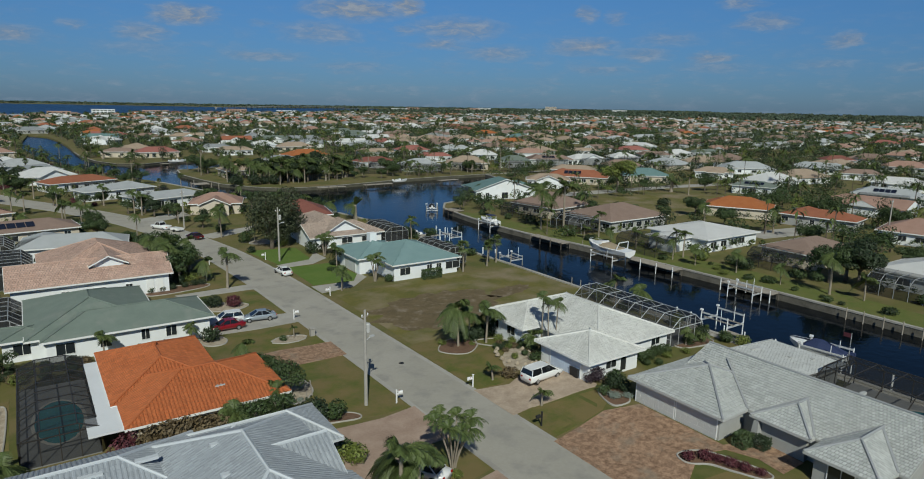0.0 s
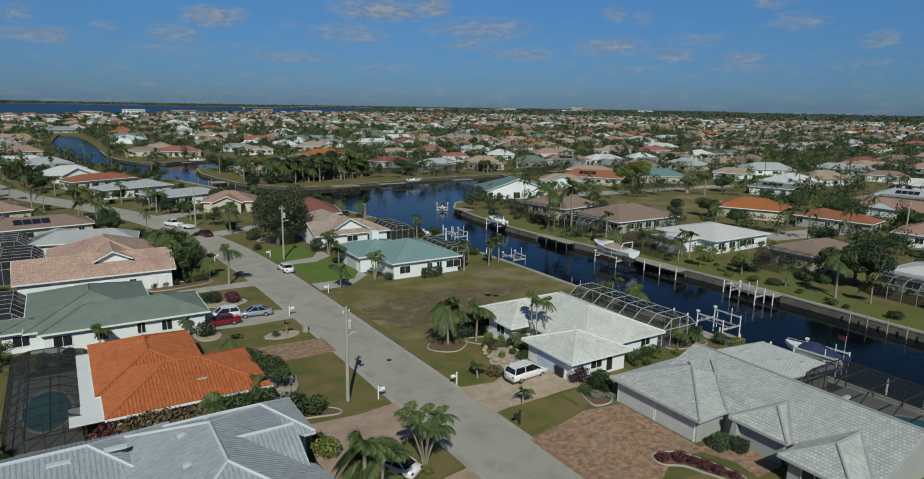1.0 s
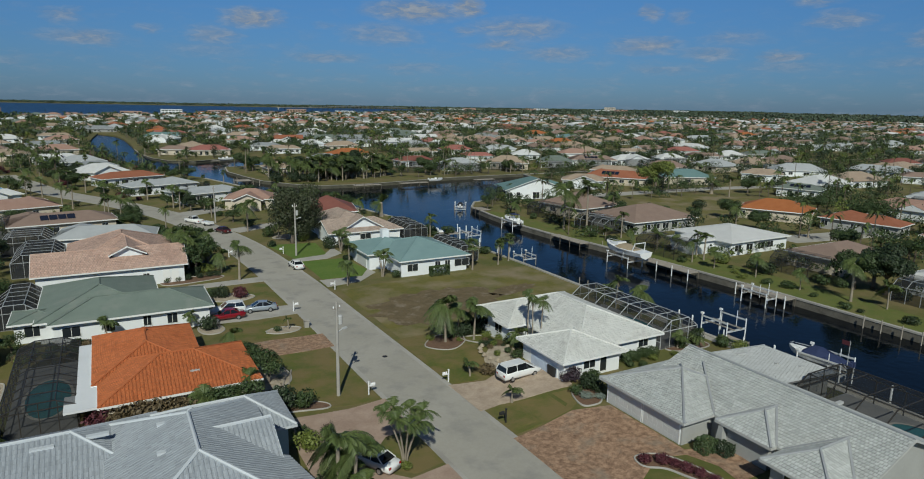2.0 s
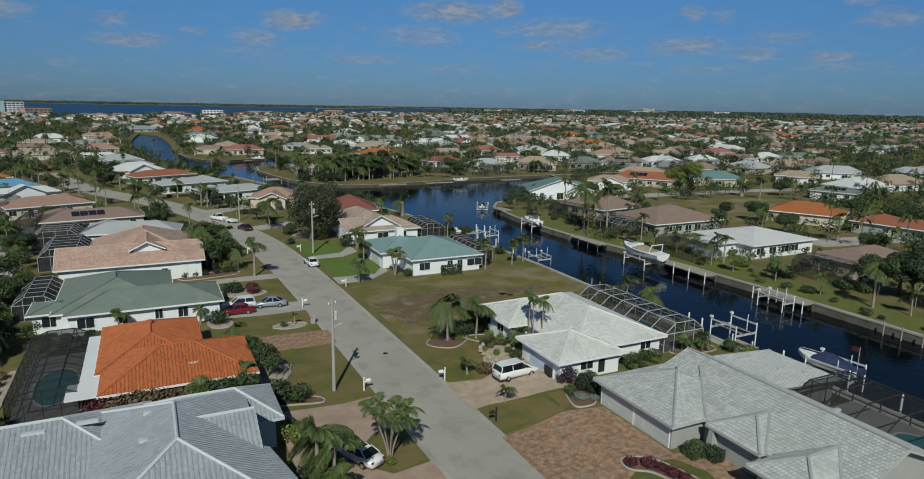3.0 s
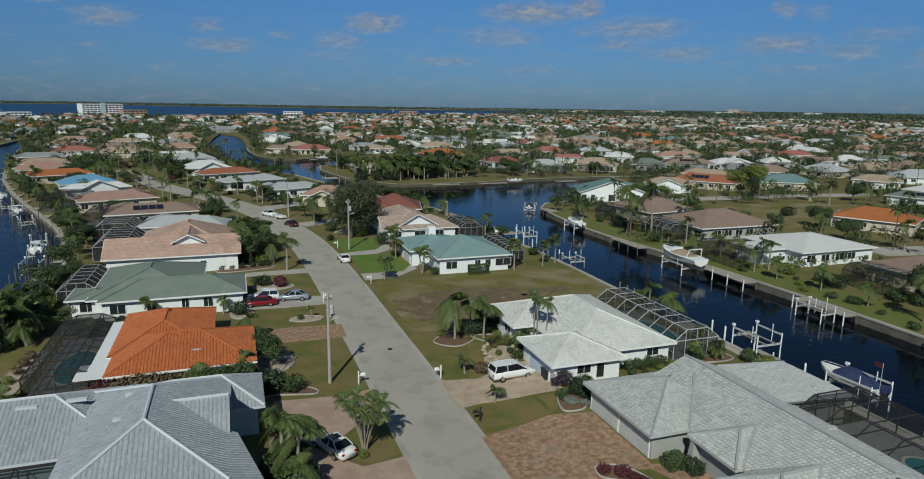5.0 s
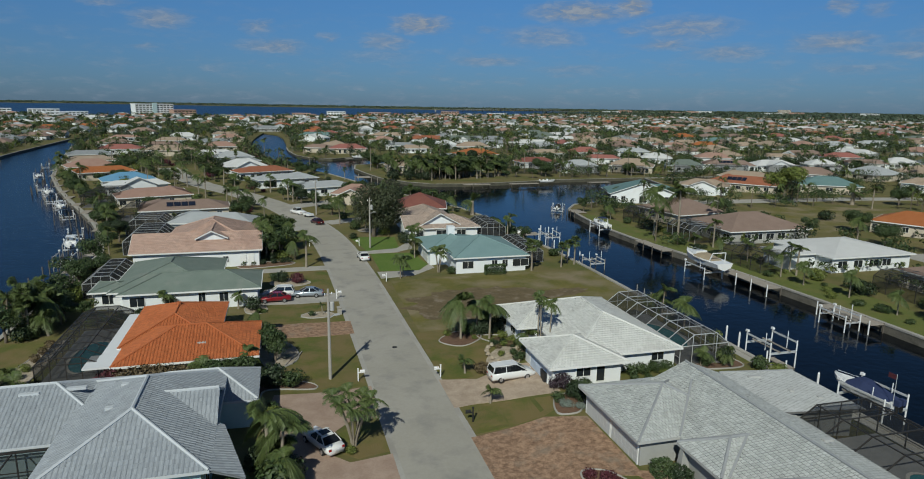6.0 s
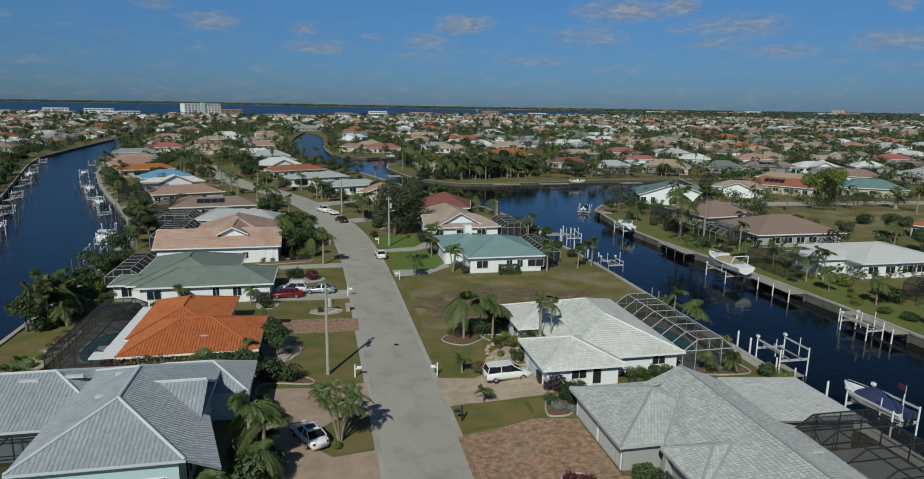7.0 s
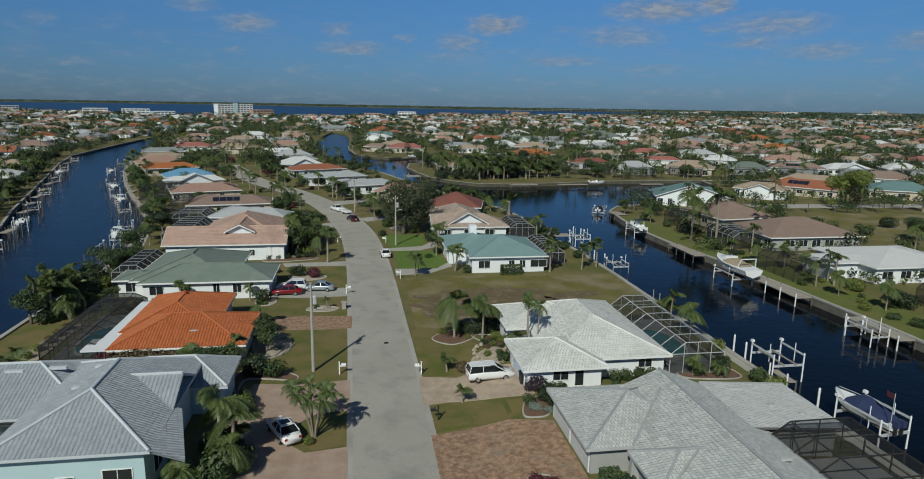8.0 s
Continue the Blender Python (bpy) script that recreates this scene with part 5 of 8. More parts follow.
# gray-tiled house with the wide paver drive
gray = house("long low house with gray tile hip roofs and gray walls", [
    (52.8, 14.4, 65.0, 36.3, "y", "gg", 3.4, 0.42), (49.0, 27.7, 60.0, 38.7, "x", "hh", 3.4, 0.37), (52.1, 21.5, 60.0, 27.0, "x", "hh", 3.4, 0.55),
    (49.9, 15.1, 60.0, 20.9, "x", "hh", 3.4, 0.53)],
    0.9, 3.4, 0.4, M["tile_gray"], M["wall_gray"], M["trim_gray"], tiles=(0.30, 0.33, 0.06), cap_mat=M["cap_gray"], cap=0.12)
for y in (35.6, 30.8):
    door_part(gray, 49.57, y, "w", 0.9, 4.6 if y > 33 else 4.4, 2.2, M["garage"], label="pale panelled garage door")
white = house("white house with a pale tile hip roof", [
    (51.6, 45.4, 65.0, 64.9, "y", "hh"), (47.9, 43.2, 57.0, 52.2, "x", "hh"), (48.9, 55.6, 60.0, 64.8, "x", "hh")],
    0.9, 3.3, 0.38, M["tile_white"], M["wall_white"], M["trim"], tiles=(0.34, 0.36))
door_part(white, 48.47, 47.4, "w", 0.9, 4.9, 2.2, M["garage_blue"], label="bluish panelled garage door")
pool_cage("white-framed pool screen cage behind the white house", 65.05, 45.9, 71.4, 63.4, 0.97, 3.2, 4.5, 1.7, 7, M["alu"], M["screen_light"], bar=0.075, pool=(68.6, 55, 2.2, 4.5))
pool_cage("dark pool screen cage beside the gray house", 64.6, 8.0, 73.6, 27.8, 0.97, 3.4, 4.6, 1.8, 7, M["bronze"], M["screen"], pool=(70.6, 18.0, 1.9, 3.6))
orange = house("house with an orange barrel tile roof", [
    (4.5, 54.6, 19.0, 66.0, "x", "hh"), (4.0, 60.0, 14.5, 75.0, "y", "hh")],
    0.4, 3.0, 0.37, M["tile_orange"], M["wall_cream"], M["trim"], tiles=(0.33, 0.40, 0.03, 0.05))
pool_cage("dark pool screen cage behind the orange-roofed house", -3.1, 56.8, 2.8, 74.6, 0.5, 2.9, 3.6, 1.6, 8, M["bronze"], M["screen_pool"], pool=(0, 65, 2.0, 4.8))
green = house("white house with a faded green shingle roof", [
    (-0.9, 82.0, 18.5, 92.4, "x", "hh"), (-2.4, 83.4, 12.4, 102.0, "y", "hh"), (-5.2, 84.6, 1.0, 91.0, "x", "hh", 2.7, 0.2)],
    0.2, 2.85, 0.32, M["roof_green"], M["wall_white"], M["trim"])
peach = house("house with a peach tile roof and white walls", [
    (-4.4, 106.8, 18.0, 116.2, "x", "gg", 3.15, 0.56), (-0.2, 110.0, 17.5, 131.5, "y", "hh", 3.15, 0.42), (6.4, 109.0, 12.0, 122.0, "y", "gh", 5.1, 0.5)],
    0.0, 3.15, 0.4, M["tile_peach"], M["wall_white"], M["trim"], tiles=(0.36, 0.42, 0.05))
teal = house("white house with a teal roof", [
    (50.8, 93.2, 65.2, 109.6, "x", "hh"), (47.6, 100.4, 59.4, 112.4, "x", "hh")],
    0.0, 3.0, 0.29, M["roof_teal"], M["wall_white"], M["trim"])
beige = house("white house with a beige tile roof and gable", [
    (47.5, 123.4, 65.0, 133.6, "x", "gh", 2.6, 0.42), (51.2, 124.4, 60.6, 132.0, "y", "gh", 3.1, 0.56), (48.5, 127.0, 62.0, 147.0, "y", "hh", 2.6, 0.42)],
    0.0, 2.5, 0.38, M["tile_beige"], M["wall_white"], M["trim"], tiles=(0.36, 0.42, 0.05))
slate = house("large pale blue house with a blue-gray tile roof", [
    (5.0, 29.4, 16.5, 47.0, "y", "hh", 4.72, 0.43), (10.0, 35.5, 16.45, 43.3, "x", "gg", 4.62, 0.46),
    (-22.0, 38.3, 9.0, 50.3, "x", "hh", 3.5, 0.42), (8.0, 42.9, 19.3, 50.0, "x", "hh", 3.4, 0.5)],
    0.3, 4.7, 0.43, M["tile_slate"], M["wall_mint"], M["cap_pale"], tiles=(0.33, 0.42, 0.02, 0.035), cap_mat=M["cap_pale"], cap=0.13)
porch = Geo()
PORCH = [(18.9, 29.4, 3.8), (17.0, 36.4, 4.53), (16.45, 36.4, 4.74), (16.45, 29.4, 4.74)]
porch.poly(PORCH).poly([(x, y, z - 0.15) for x, y, z in PORCH][::-1])
tile_plane(porch, PORCH, 0.33, 0.42, 0.02, 0.035)
REAR = [(72.0, 28.0, 3.5), (72.0, 36.7, 3.5), (63.2, 36.7, 4.15), (63.2, 28.0, 4.15)]
part("rear_roof", roof_shell([REAR]), M["underlay"], gray, "pale nearly flat rear roof")
rear = Geo()
tile_plane(rear, REAR, 0.34, 0.38, 0.04)
part("roof_tiles", rear, M["tile_pale"], gray)["kind"] = "stuff"
part("fascia", Geo().beam((72.05, 27.9, 3.4), (72.05, 36.8, 3.4), 0.08, 0.22), M["trim_gray"], gray)
part("ridge_cap", Geo().tube([(72.0, 36.7, 3.57), (63.2, 36.7, 4.22)], 0.1, 6), M["cap_gray"], gray)
part("wall", Geo().box(64.0, 28.6, 0.4, 71.4, 36.1, 3.4), M["wall_gray"], gray)
for a, b in (((52.8, 27.7, 3.52), (57.5, 33.2, 5.56)), ((52.8, 21.5, 3.52), (56.4, 24.25, 5.05)), ((52.8, 27.0, 3.52), (56.4, 24.25, 5.05)), ((52.8, 20.9, 3.52), (56.4, 18.0, 5.05)), ((52.8, 15.1, 3.52), (56.4, 18.0, 5.05))):
    part("valley", Geo().beam(a, b, 0.2, 0.05), M["cap_gray"], gray)
part("porch_roof", porch, M["tile_slate"], slate)

pool_cage("dark flat screened courtyard of the blue-gray roofed house", -21.0, 30.6, 4.9, 38.2, 0.3, 3.2, 3.4, 0.5, 8, M["bronze"], M["screen"], axis="x")
pool_cage("pale-framed pool screen cage behind the green-roofed house", -7.7, 91.5, -2.4, 103.0, 0.1, 2.3, 3.4, 1.5, 5, M["alu_dull"], M["screen_dense"], bar=0.09)
pool_cage("pale-framed pool screen cage behind the peach-roofed house", -8.2, 120.5, -0.6, 133.5, 0.1, 2.7, 4.0, 1.6, 5, M["alu_dull"], M["screen_dense"], bar=0.09)
pool_cage("pale-framed pool screen cage behind the teal-roofed house", 65.2, 99.0, 70.2, 110.5, 0.1, 2.2, 3.3, 1.5, 6, M["alu_dull"], M["screen_dense"], bar=0.08)
pool_cage("pale-framed pool screen cage beside the beige-roofed house", 65.2, 123.5, 71.0, 134.0, 0.1, 2.3, 3.3, 1.5, 5, M["alu_dull"], M["screen_dense"], bar=0.08)
pool_cage("black screened pool enclosure of the brown-roofed house", -17.6, 158.0, -11.0, 169.0, 0.05, 2.5, 3.6, 1.6, 4, M["bronze"], M["screen"])
pool_cage("tall black screened pool enclosure of the pink-roofed house", -32.0, 184.0, -21.5, 199.0, 0.05, 3.4, 4.2, 1.4, 5, M["bronze"], M["screen"])
pool_cage("dark screened pool enclosure of the pale gray house", -11.6, 139.5, -3.2, 149.0, 0.05, 2.6, 3.8, 1.6, 4, M["alu_dull"], M["screen_dense"], bar=0.09)

# ---- lawns, drives and beds ----
drape("lawn", [(39.0, 66.0), (76.6, 66.0), (76.6, 91.0), (60, 92.5), (39.2, 91.5)], 0.015, M["dry"], "patchy dry brown grass of the vacant lot", "lawn")
M["soil"] = material("sandy_soil", (0.10, 0.074, 0.034), (0.165, 0.12, 0.062), 0.5, 2.6, 0.95, bump=0.04, bump_scale=4, stain=(0.31, 0.255, 0.195), stain_scale=0.55, stain_from=0.53)
drape("bare_soil", ellipse(50.5, 77.0, 11.5, 7.5, 0.15, 44, 0.17), 0.034, M["soil"], "bare brown soil with sandy flecks in the lot", "soil")
drape("bare_soil", ellipse(65.5, 79.0, 5.0, 2.0, 0.2, 30, 0.2), 0.034, M["soil"], "thin brown soil patch in the dry grass", "soil")
rim = [float(y) for y in np.arange(92, 330, 6)]
drape("pavement", [(interp(WEST_BANK, y) + 0.55, y) for y in rim] + [(interp(WEST_BANK, y) + 1.25, y) for y in rim[::-1]], 0.05, M["concrete"], "pale concrete walk along the curved bank", "pavement", step=60.0)
for outline in ([(38.3, 50.6), (42.5, 50.0), (44.5, 52.0), (48.5, 52), (48.5, 64), (45, 66), (38.3, 66)], [(38.3, 38.0), (41.5, 38.4), (45.5, 38.7), (47.3, 39.6), (48.3, 42.0), (44.5, 42.9), (40.5, 43.6), (38.3, 43.9)],
                [(30.0, 50.9), (27, 50.7), (22.5, 51.4), (22.2, 56), (23, 61), (22.4, 66.8), (30.0, 67.3)], [(30.0, 72.6), (24, 72.9), (18.8, 72.4), (18.2, 80.5), (24, 81.4), (30.0, 81.8)],
                [(30.0, 86.7), (24, 87.9), (19.5, 88.4), (18.5, 101), (29.4, 101.2)], [(30.6, 37.0), (27.5, 36.4), (25.6, 38.0), (26.2, 41.0), (28, 42.7), (30.5, 43.0)],
                [(38.5, 98.5), (45.5, 97.8), (48, 101), (47, 112), (38.6, 112.5)], [(38.3, 114.8), (45, 115.2), (46, 128), (36.0, 130)], [(29.0, 105.0), (19, 104.5), (18.5, 109), (20, 126), (25.5, 128), (27.5, 118)],
                [(73, 37), (76.5, 37), (76.5, 46.3), (73, 46)], [(72.4, 46.6), (76.4, 46.6), (76.4, 66), (72.4, 66)],
                [(38.3, 22), (38.3, 12), (48, 12), (48.6, 20), (46, 25), (42.5, 26), (40.5, 25.2)], [(-3.9, 55), (-12.4, 55), (-12.4, 73), (-4, 73)]):
    lush = 40 < outline[1][0] < 60 and outline[0][1] > 95
    drape("lawn", outline, 0.02, M["lush"] if lush else M["lawn"], "bright green mown lawn" if lush else "short green and brown patchy lawn", "lawn")
drape("lawn", [(104.3, 30), (112, 30), (114, 60), (114, 96), (108, 118), (107, 145), (103, 150), (100.6, 140), (100.4, 118), (102.5, 98), (104, 78)], 0.02, M["verge"], "green strip of lawn along the canal seawall", "lawn")
drape("lawn", [(150, 112), (163, 116), (205, 128), (196, 146), (168, 150), (146, 140)], 0.02, M["dry"], "open olive-green grass lot", "lawn")


def drive(outline, mat, label):
    drape("driveway", outline, 0.045, mat, label, "driveway")


drive([(37.9, 23.0), (40.5, 25.4), (42.6, 26.2), (46.2, 27.9), (49.3, 27.4), (49.3, 37.2), (47.6, 37.6), (45.5, 38.5), (41.5, 38.1), (37.9, 37.5)], M["paver"], "wide driveway of brown and red pavers")
drive([(46.3, 27.8), (48.8, 27.0), (49.8, 24.5), (49.4, 22), (52.5, 22.0), (52.9, 26.5), (49.3, 27.6)], M["paver"], "paver walk to the front door")
drive([(37.9, 43.5), (40.5, 43.9), (44.5, 43.2), (48.6, 42.6), (49.1, 43), (49.1, 50.8), (45.5, 50.6), (42, 49.4), (37.9, 50.5)], M["paver_tan"], "driveway of tan and pink pavers")
drive([(30.5, 43.4), (27.5, 43.2), (25.6, 41.0), (25.2, 37.5), (26.8, 35.9), (30.5, 36.5), (30.5, 30.5), (24.5, 28.0), (19.5, 31), (19.5, 43.5), (20.5, 50.0), (26.5, 50.0), (30.5, 50.6)], M["paver_pink"], "curved driveway of pinkish pavers")
drive([(30.5, 67.2), (24, 66.9), (18.6, 67.0), (18.6, 71.8), (24, 72.6), (30.5, 72.3)], M["paver"], "driveway of reddish pavers")
drive([(30.5, 82.0), (24, 81.8), (18.0, 82.4), (18.0, 89.0), (24, 87.6), (30.5, 86.2)], M["concrete"], "gray concrete driveway with three cars")
drive([(37.9, 93.4), (44, 94.4), (48.6, 99.0), (48.5, 102.5), (45.5, 97.6), (37.9, 98.0)], M["concrete"], "pale concrete driveway")
drive([(37.8, 112.6), (44, 112.8), (48.0, 116), (47.8, 122), (44.5, 116.4), (37.6, 115.0)], M["concrete"], "pale concrete driveway")
drive([(29.2, 101.4), (18.2, 101.4), (17.5, 104), (29.0, 104.6)], M["concrete"], "pale concrete driveway")
drive([(27, 140), (18, 138), (17, 142), (25.5, 145)], M["concrete"], "pale concrete driveway")
drive([(33.5, 146), (45, 152), (46, 157), (31, 151)], M["concrete"], "pale concrete driveway")
drive([(24, 172), (36, 180), (35, 187), (20.5, 178)], M["concrete"], "pale concrete driveway")
drive([(146, 82), (171, 78), (171, 86), (146, 90)], M["concrete"], "pale concrete driveway")
drive([(205, 158), (260, 150), (262, 156), (206, 165)], M["concrete"], "pale concrete street in the distance")
drive([(150, 160), (205, 158), (206, 164), (150, 168)], M["concrete"], "pale concrete street in the distance")
drive([(76.4, 50.4), (72.6, 50.8), (72.6, 52.2), (76.4, 53.4)], M["concrete"], "concrete garden path")
for y0, y1 in ((12.0, 66.0),):
    drape("pavement", [(75.4, y0), (76.6, y0), (76.6, y1), (75.4, y1)], 0.06, M["concrete"], "concrete walk behind the seawall", "pavement")


def bed(outline, mat, label, edge=True):
    drape("planting_bed", outline, 0.06, mat, label, "planting bed")
    if edge:
        curb(outline)


bed(rounded([(40.7, 62.0), (43.0, 59.2), (45.6, 60.6), (46.3, 63.0), (43.8, 64.8)]), M["mulch"], "round mulch bed under the palms")
curb(rounded([(46.0, 62.5), (46.5, 59.5), (48.2, 57.6), (49.2, 58.5), (49.3, 61)]), closed=True)
bed(rounded([(44.2, 51.4), (47.0, 51.2), (48.6, 53.5), (48.2, 57.2), (46.2, 55.8), (44.5, 53.8)]), M["gravel"], "pale gravel path bed", False)
bed(rounded([(46.9, 38.6), (48.2, 38.0), (49.4, 38.6), (50.6, 40.8), (49.2, 42.2), (47.6, 41.2)]), M["mulch"], "curved planting bed beside the garage")
bed(rounded([(45.0, 29.2), (46.8, 28.2), (47.9, 25.6), (48.4, 22.5), (47.3, 22.4), (46.4, 24.6), (45.8, 26.4), (44.6, 27.8)]), M["mulch"], "curved bed of dark red shrubs")
bed(ellipse(26.2, 75.8, 2.3, 1.3), M["gravel"], "round gravel bed with a cactus")
bed(rounded([(19.3, 79.8), (18.4, 78.2), (16.6, 78.6), (16.2, 81.6), (18.5, 82)]), M["gravel"], "pale bed round a clipped shrub")
bed(rounded([(19.6, 93.5), (23.0, 91.6), (26.0, 93.2), (24.4, 95.6), (20.6, 96.8)]), M["gravel"], "pale bed with shrubs by the street")
bed(rounded([(20.0, 57.0), (22.6, 58.6), (23.2, 61.5), (22.0, 65.0), (19.6, 66.2), (18.6, 62)]), M["gravel"], "rocky bed beside the house")
bed(rounded([(66.6, 44.6), (70, 44.2), (73.6, 45.6), (73.2, 48.4), (72.2, 48), (71.8, 46.3), (66.4, 46.2)]), M["mulch"], "mulch bed round the pool cage")
bed(rounded([(19.2, 47.5), (19.6, 51.2), (24.5, 51.0), (24.2, 52.6), (20.0, 54.0), (18.2, 52)]), M["mulch"], "bed of rounded shrubs")
bed(rounded([(14.5, 105.4), (22, 106.3), (23.5, 108.3), (18, 109.6), (14, 109)]), M["mulch"], "bed along the peach-roofed house")
bed(rounded([(-8.5, 56), (-5, 56), (-4.2, 70), (-5.4, 71), (-6.8, 66)]), M["gravel"], "pale bed beside the pool cage")
bed(ellipse(42.5, 137.0, 3.6, 2.4), M["gravel"], "sandy bed under the big tree")

# ---- plants of the near gardens ----
palm("queen", 43.6, 62.0, 1.0)
palm("queen", 47.0, 60.6, 0.92)
palm("queen", 46.0, 63.0, 0.8)
for c, x, y, s, t in (("leaf", 44.6, 63.4, 1.2, 1.2), ("leaf_dark", 45.8, 62.6, 1.4, 1.3), ("leaf_dark", 47.6, 62.6, 1.5, 1.4), ("leaf_light", 45.2, 61.2, 0.5, 1), ("leaf_light", 42.2, 63.6, 0.6, 1.3), ("leaf_dark", 49.0, 62.8, 1.5, 1.5),
                      ("leaf_light", 48.6, 60.2, 0.8, 1.2), ("leaf", 50.3, 58.6, 1.0, 1.2), ("leaf", 50.2, 56.8, 1.0, 1.2), ("leaf_light", 49.3, 58.0, 0.8, 1.1), ("leaf", 49.6, 54.4, 1.2, 1.3),
                      ("leaf", 48.0, 51.9, 1.1, 0.9), ("leaf", 49.3, 52.0, 1.0, 0.9)):
    bush(c, x, y, s, t)
M["leaf_rust"] = leaf_material("leaf_rust", (0.105, 0.075, 0.04), (0.14, 0.105, 0.055))
M["leaf_plum"] = leaf_material("leaf_plum", (0.03, 0.02, 0.028), (0.05, 0.032, 0.042))
BUSH_WORDS["leaf_rust"], BUSH_WORDS["leaf_plum"] = "rusty brown rounded shrub", "dark purple leafy shrub"
bush("leaf_rust", 43.0, 50.6, 1.25, 1.0)
palm("young", 41.2, 51.4, 0.95)
palm("young", 41.7, 43.6, 0.9)
palm("young", 49.9, 54.6, 1.2)
palm("tall", 51.2, 54.6, 0.62)
palm("tall", 51.0, 53.2, 0.58)
palm("tall", 52.0, 53.0, 0.60)
for x, y, s in ((49.4, 44.6, 1.1), (49.6, 43.5, 1.3), (48.7, 43.9, 0.8)):
    bush("leaf_plum", x, y, s, 1.25)
for c, x, y, s, t in (("leaf", 50.6, 42.0, 1.1, 1.4), ("leaf_dark", 49.6, 41.6, 1.2, 1.3), ("leaf", 51.6, 42.4, 1.0, 1.2), ("leaf_grey", 48.3, 39.6, 0.9, 0.7), ("leaf_grey", 49.3, 39.0, 0.8, 0.7), ("leaf_dark", 50.0, 40.4, 1.1, 1.5), ("leaf", 48.0, 41.0, 0.9, 1.0)):
    bush(c, x, y, s, t)
for x, y, s in ((45.2, 28.2, 0.8), (46.2, 27.2, 0.85), (46.6, 26.2, 0.7), (46.9, 25.2, 0.8), (47.3, 24.1, 0.75), (47.7, 23.0, 0.6)):
    bush("leaf_red", x, y, s, 0.9, group="row of red shrubs")
hedge("leaf", 49.9, 26.0, 51.4, 27.2, 1.2)
hedge("leaf_dark", 51.2, 24.9, 52.3, 26.4, 1.0)
for x in (58.4, 59.9, 61.2, 62.6):
    bush("leaf", x, 44.9, 1.0, 1.25, group="clipped shrubs along the white house")
for x, y in ((58.0, 43.5), (59.5, 43.0), (62.0, 43.8), (65.2, 43.6)):
    bush("leaf_light" if x > 60 else "leaf", x, y, 0.7)
palm("young", 67.6, 45.4, 1.0)
bush("leaf", 67.8, 45.3, 1.0, 1.6)
bush("leaf_dark", 70.9, 45.6, 1.2, 1.8)
palm("young", 70.9, 45.6, 1.0)
for x, y, s in ((74.6, 44.2, 1.4), (76.0, 43.0, 1.3), (75.3, 45.0, 1.2)):
    bush("leaf_light" if s < 1.35 else "leaf", x, y, s, 1.0)
palm("queen", 74.4, 58.7, 0.8)
bush("leaf_light", 74.4, 52.0, 1.5, 1.3)
bush("leaf", 74.2, 61.5, 1.1)
palm("coco", 74.0, 63.5, 0.62)
bush("leaf_light", 74.8, 67.2, 2.0, 1.2)
palm("young", 75.4, 66.0, 1.3)
rnd = random.Random(41)
for i in range(20):
    bush(rnd.choice(("leaf", "leaf_light", "leaf_dark", "leaf_rust")), rnd.uniform(46.2, 49.6), rnd.uniform(51.6, 58.4), rnd.uniform(0.35, 0.8), 1.0)
for i in range(16):
    a = i * 0.39
    single("rock", Geo().tube([(47 + 2.1 * math.cos(a), 54.4 + 3.0 * math.sin(a), lie(47, 54) - 0.05), (47 + 2.1 * math.cos(a), 54.4 + 3.0 * math.sin(a), lie(47, 54) + 0.28)], [0.34, 0.16], 6), M["gravel"], "pale rough stone edging a path", "rock", "stones along the path")
# around the blue-gray roofed house
palm_clump(27.4, 38.6, 7, 5.0, 1.0, 1.15)
bush("leaf_light", 26.9, 37.4, 0.75, 0.8)
palm("queen", 20.2, 34.8, 1.12)
palm("queen", 21.3, 34.1, 0.92)
palm("queen", 21.0, 37.4, 0.7)
palm("queen", 21.4, 32.4, 0.62)
bush("leaf", 20.8, 34.0, 2.1, 1.1)
bush("leaf_light", 21.8, 33.2, 1.3, 1.2)
palm("young", 21.6, 35.0, 1.3)
for c, x, y, s in (("leaf", 20.4, 31.8, 2.3), ("leaf", 21.6, 33.4, 1.8), ("leaf_dark", 19.8, 35.6, 2.0), ("leaf_light", 20.3, 43.7, 1.5), ("leaf", 20.2, 45.2, 1.2), ("leaf_dark", 20.8, 52.4, 1.9), ("leaf", 22.6, 51.9, 1.5), ("leaf_dark", 19.6, 52.4, 1.6)):
    bush(c, x, y, s, 1.15)
palm("young", 18.4, 30.4, 1.2)
# between the two roofs
for x, y, s in ((6.0, 53.2, 1.5), (7.5, 53.0, 1.6), (9.0, 53.0, 1.6), (10.5, 53.0, 1.5), (4.6, 53.3, 1.4), (12.0, 53.0, 1.4)):
    bush("leaf_rust" if x > 5 else "leaf_red", x, y + 0.5, s * 1.25, 1.3, group="reddish hedge of shrubs")
for x, y, s in ((1.2, 53.4, 1.2), (2.6, 53.2, 1.3)):
    bush("leaf_light", x, y, s, 1.1)
tree("small", 14.6, 53.4, 0.9)
tree("small", 16.8, 53.0, 0.95)
palm("young", 13.2, 53.6, 1.3)
palm("pygmy", 18.2, 55.2, 1.5)
palm("queen", 17.9, 56.4, 0.55)
tree("small", 19.8, 61.8, 0.95)
tree("small", 20.6, 59.4, 1.0)
tree("small", 19.4, 65.6, 0.8)
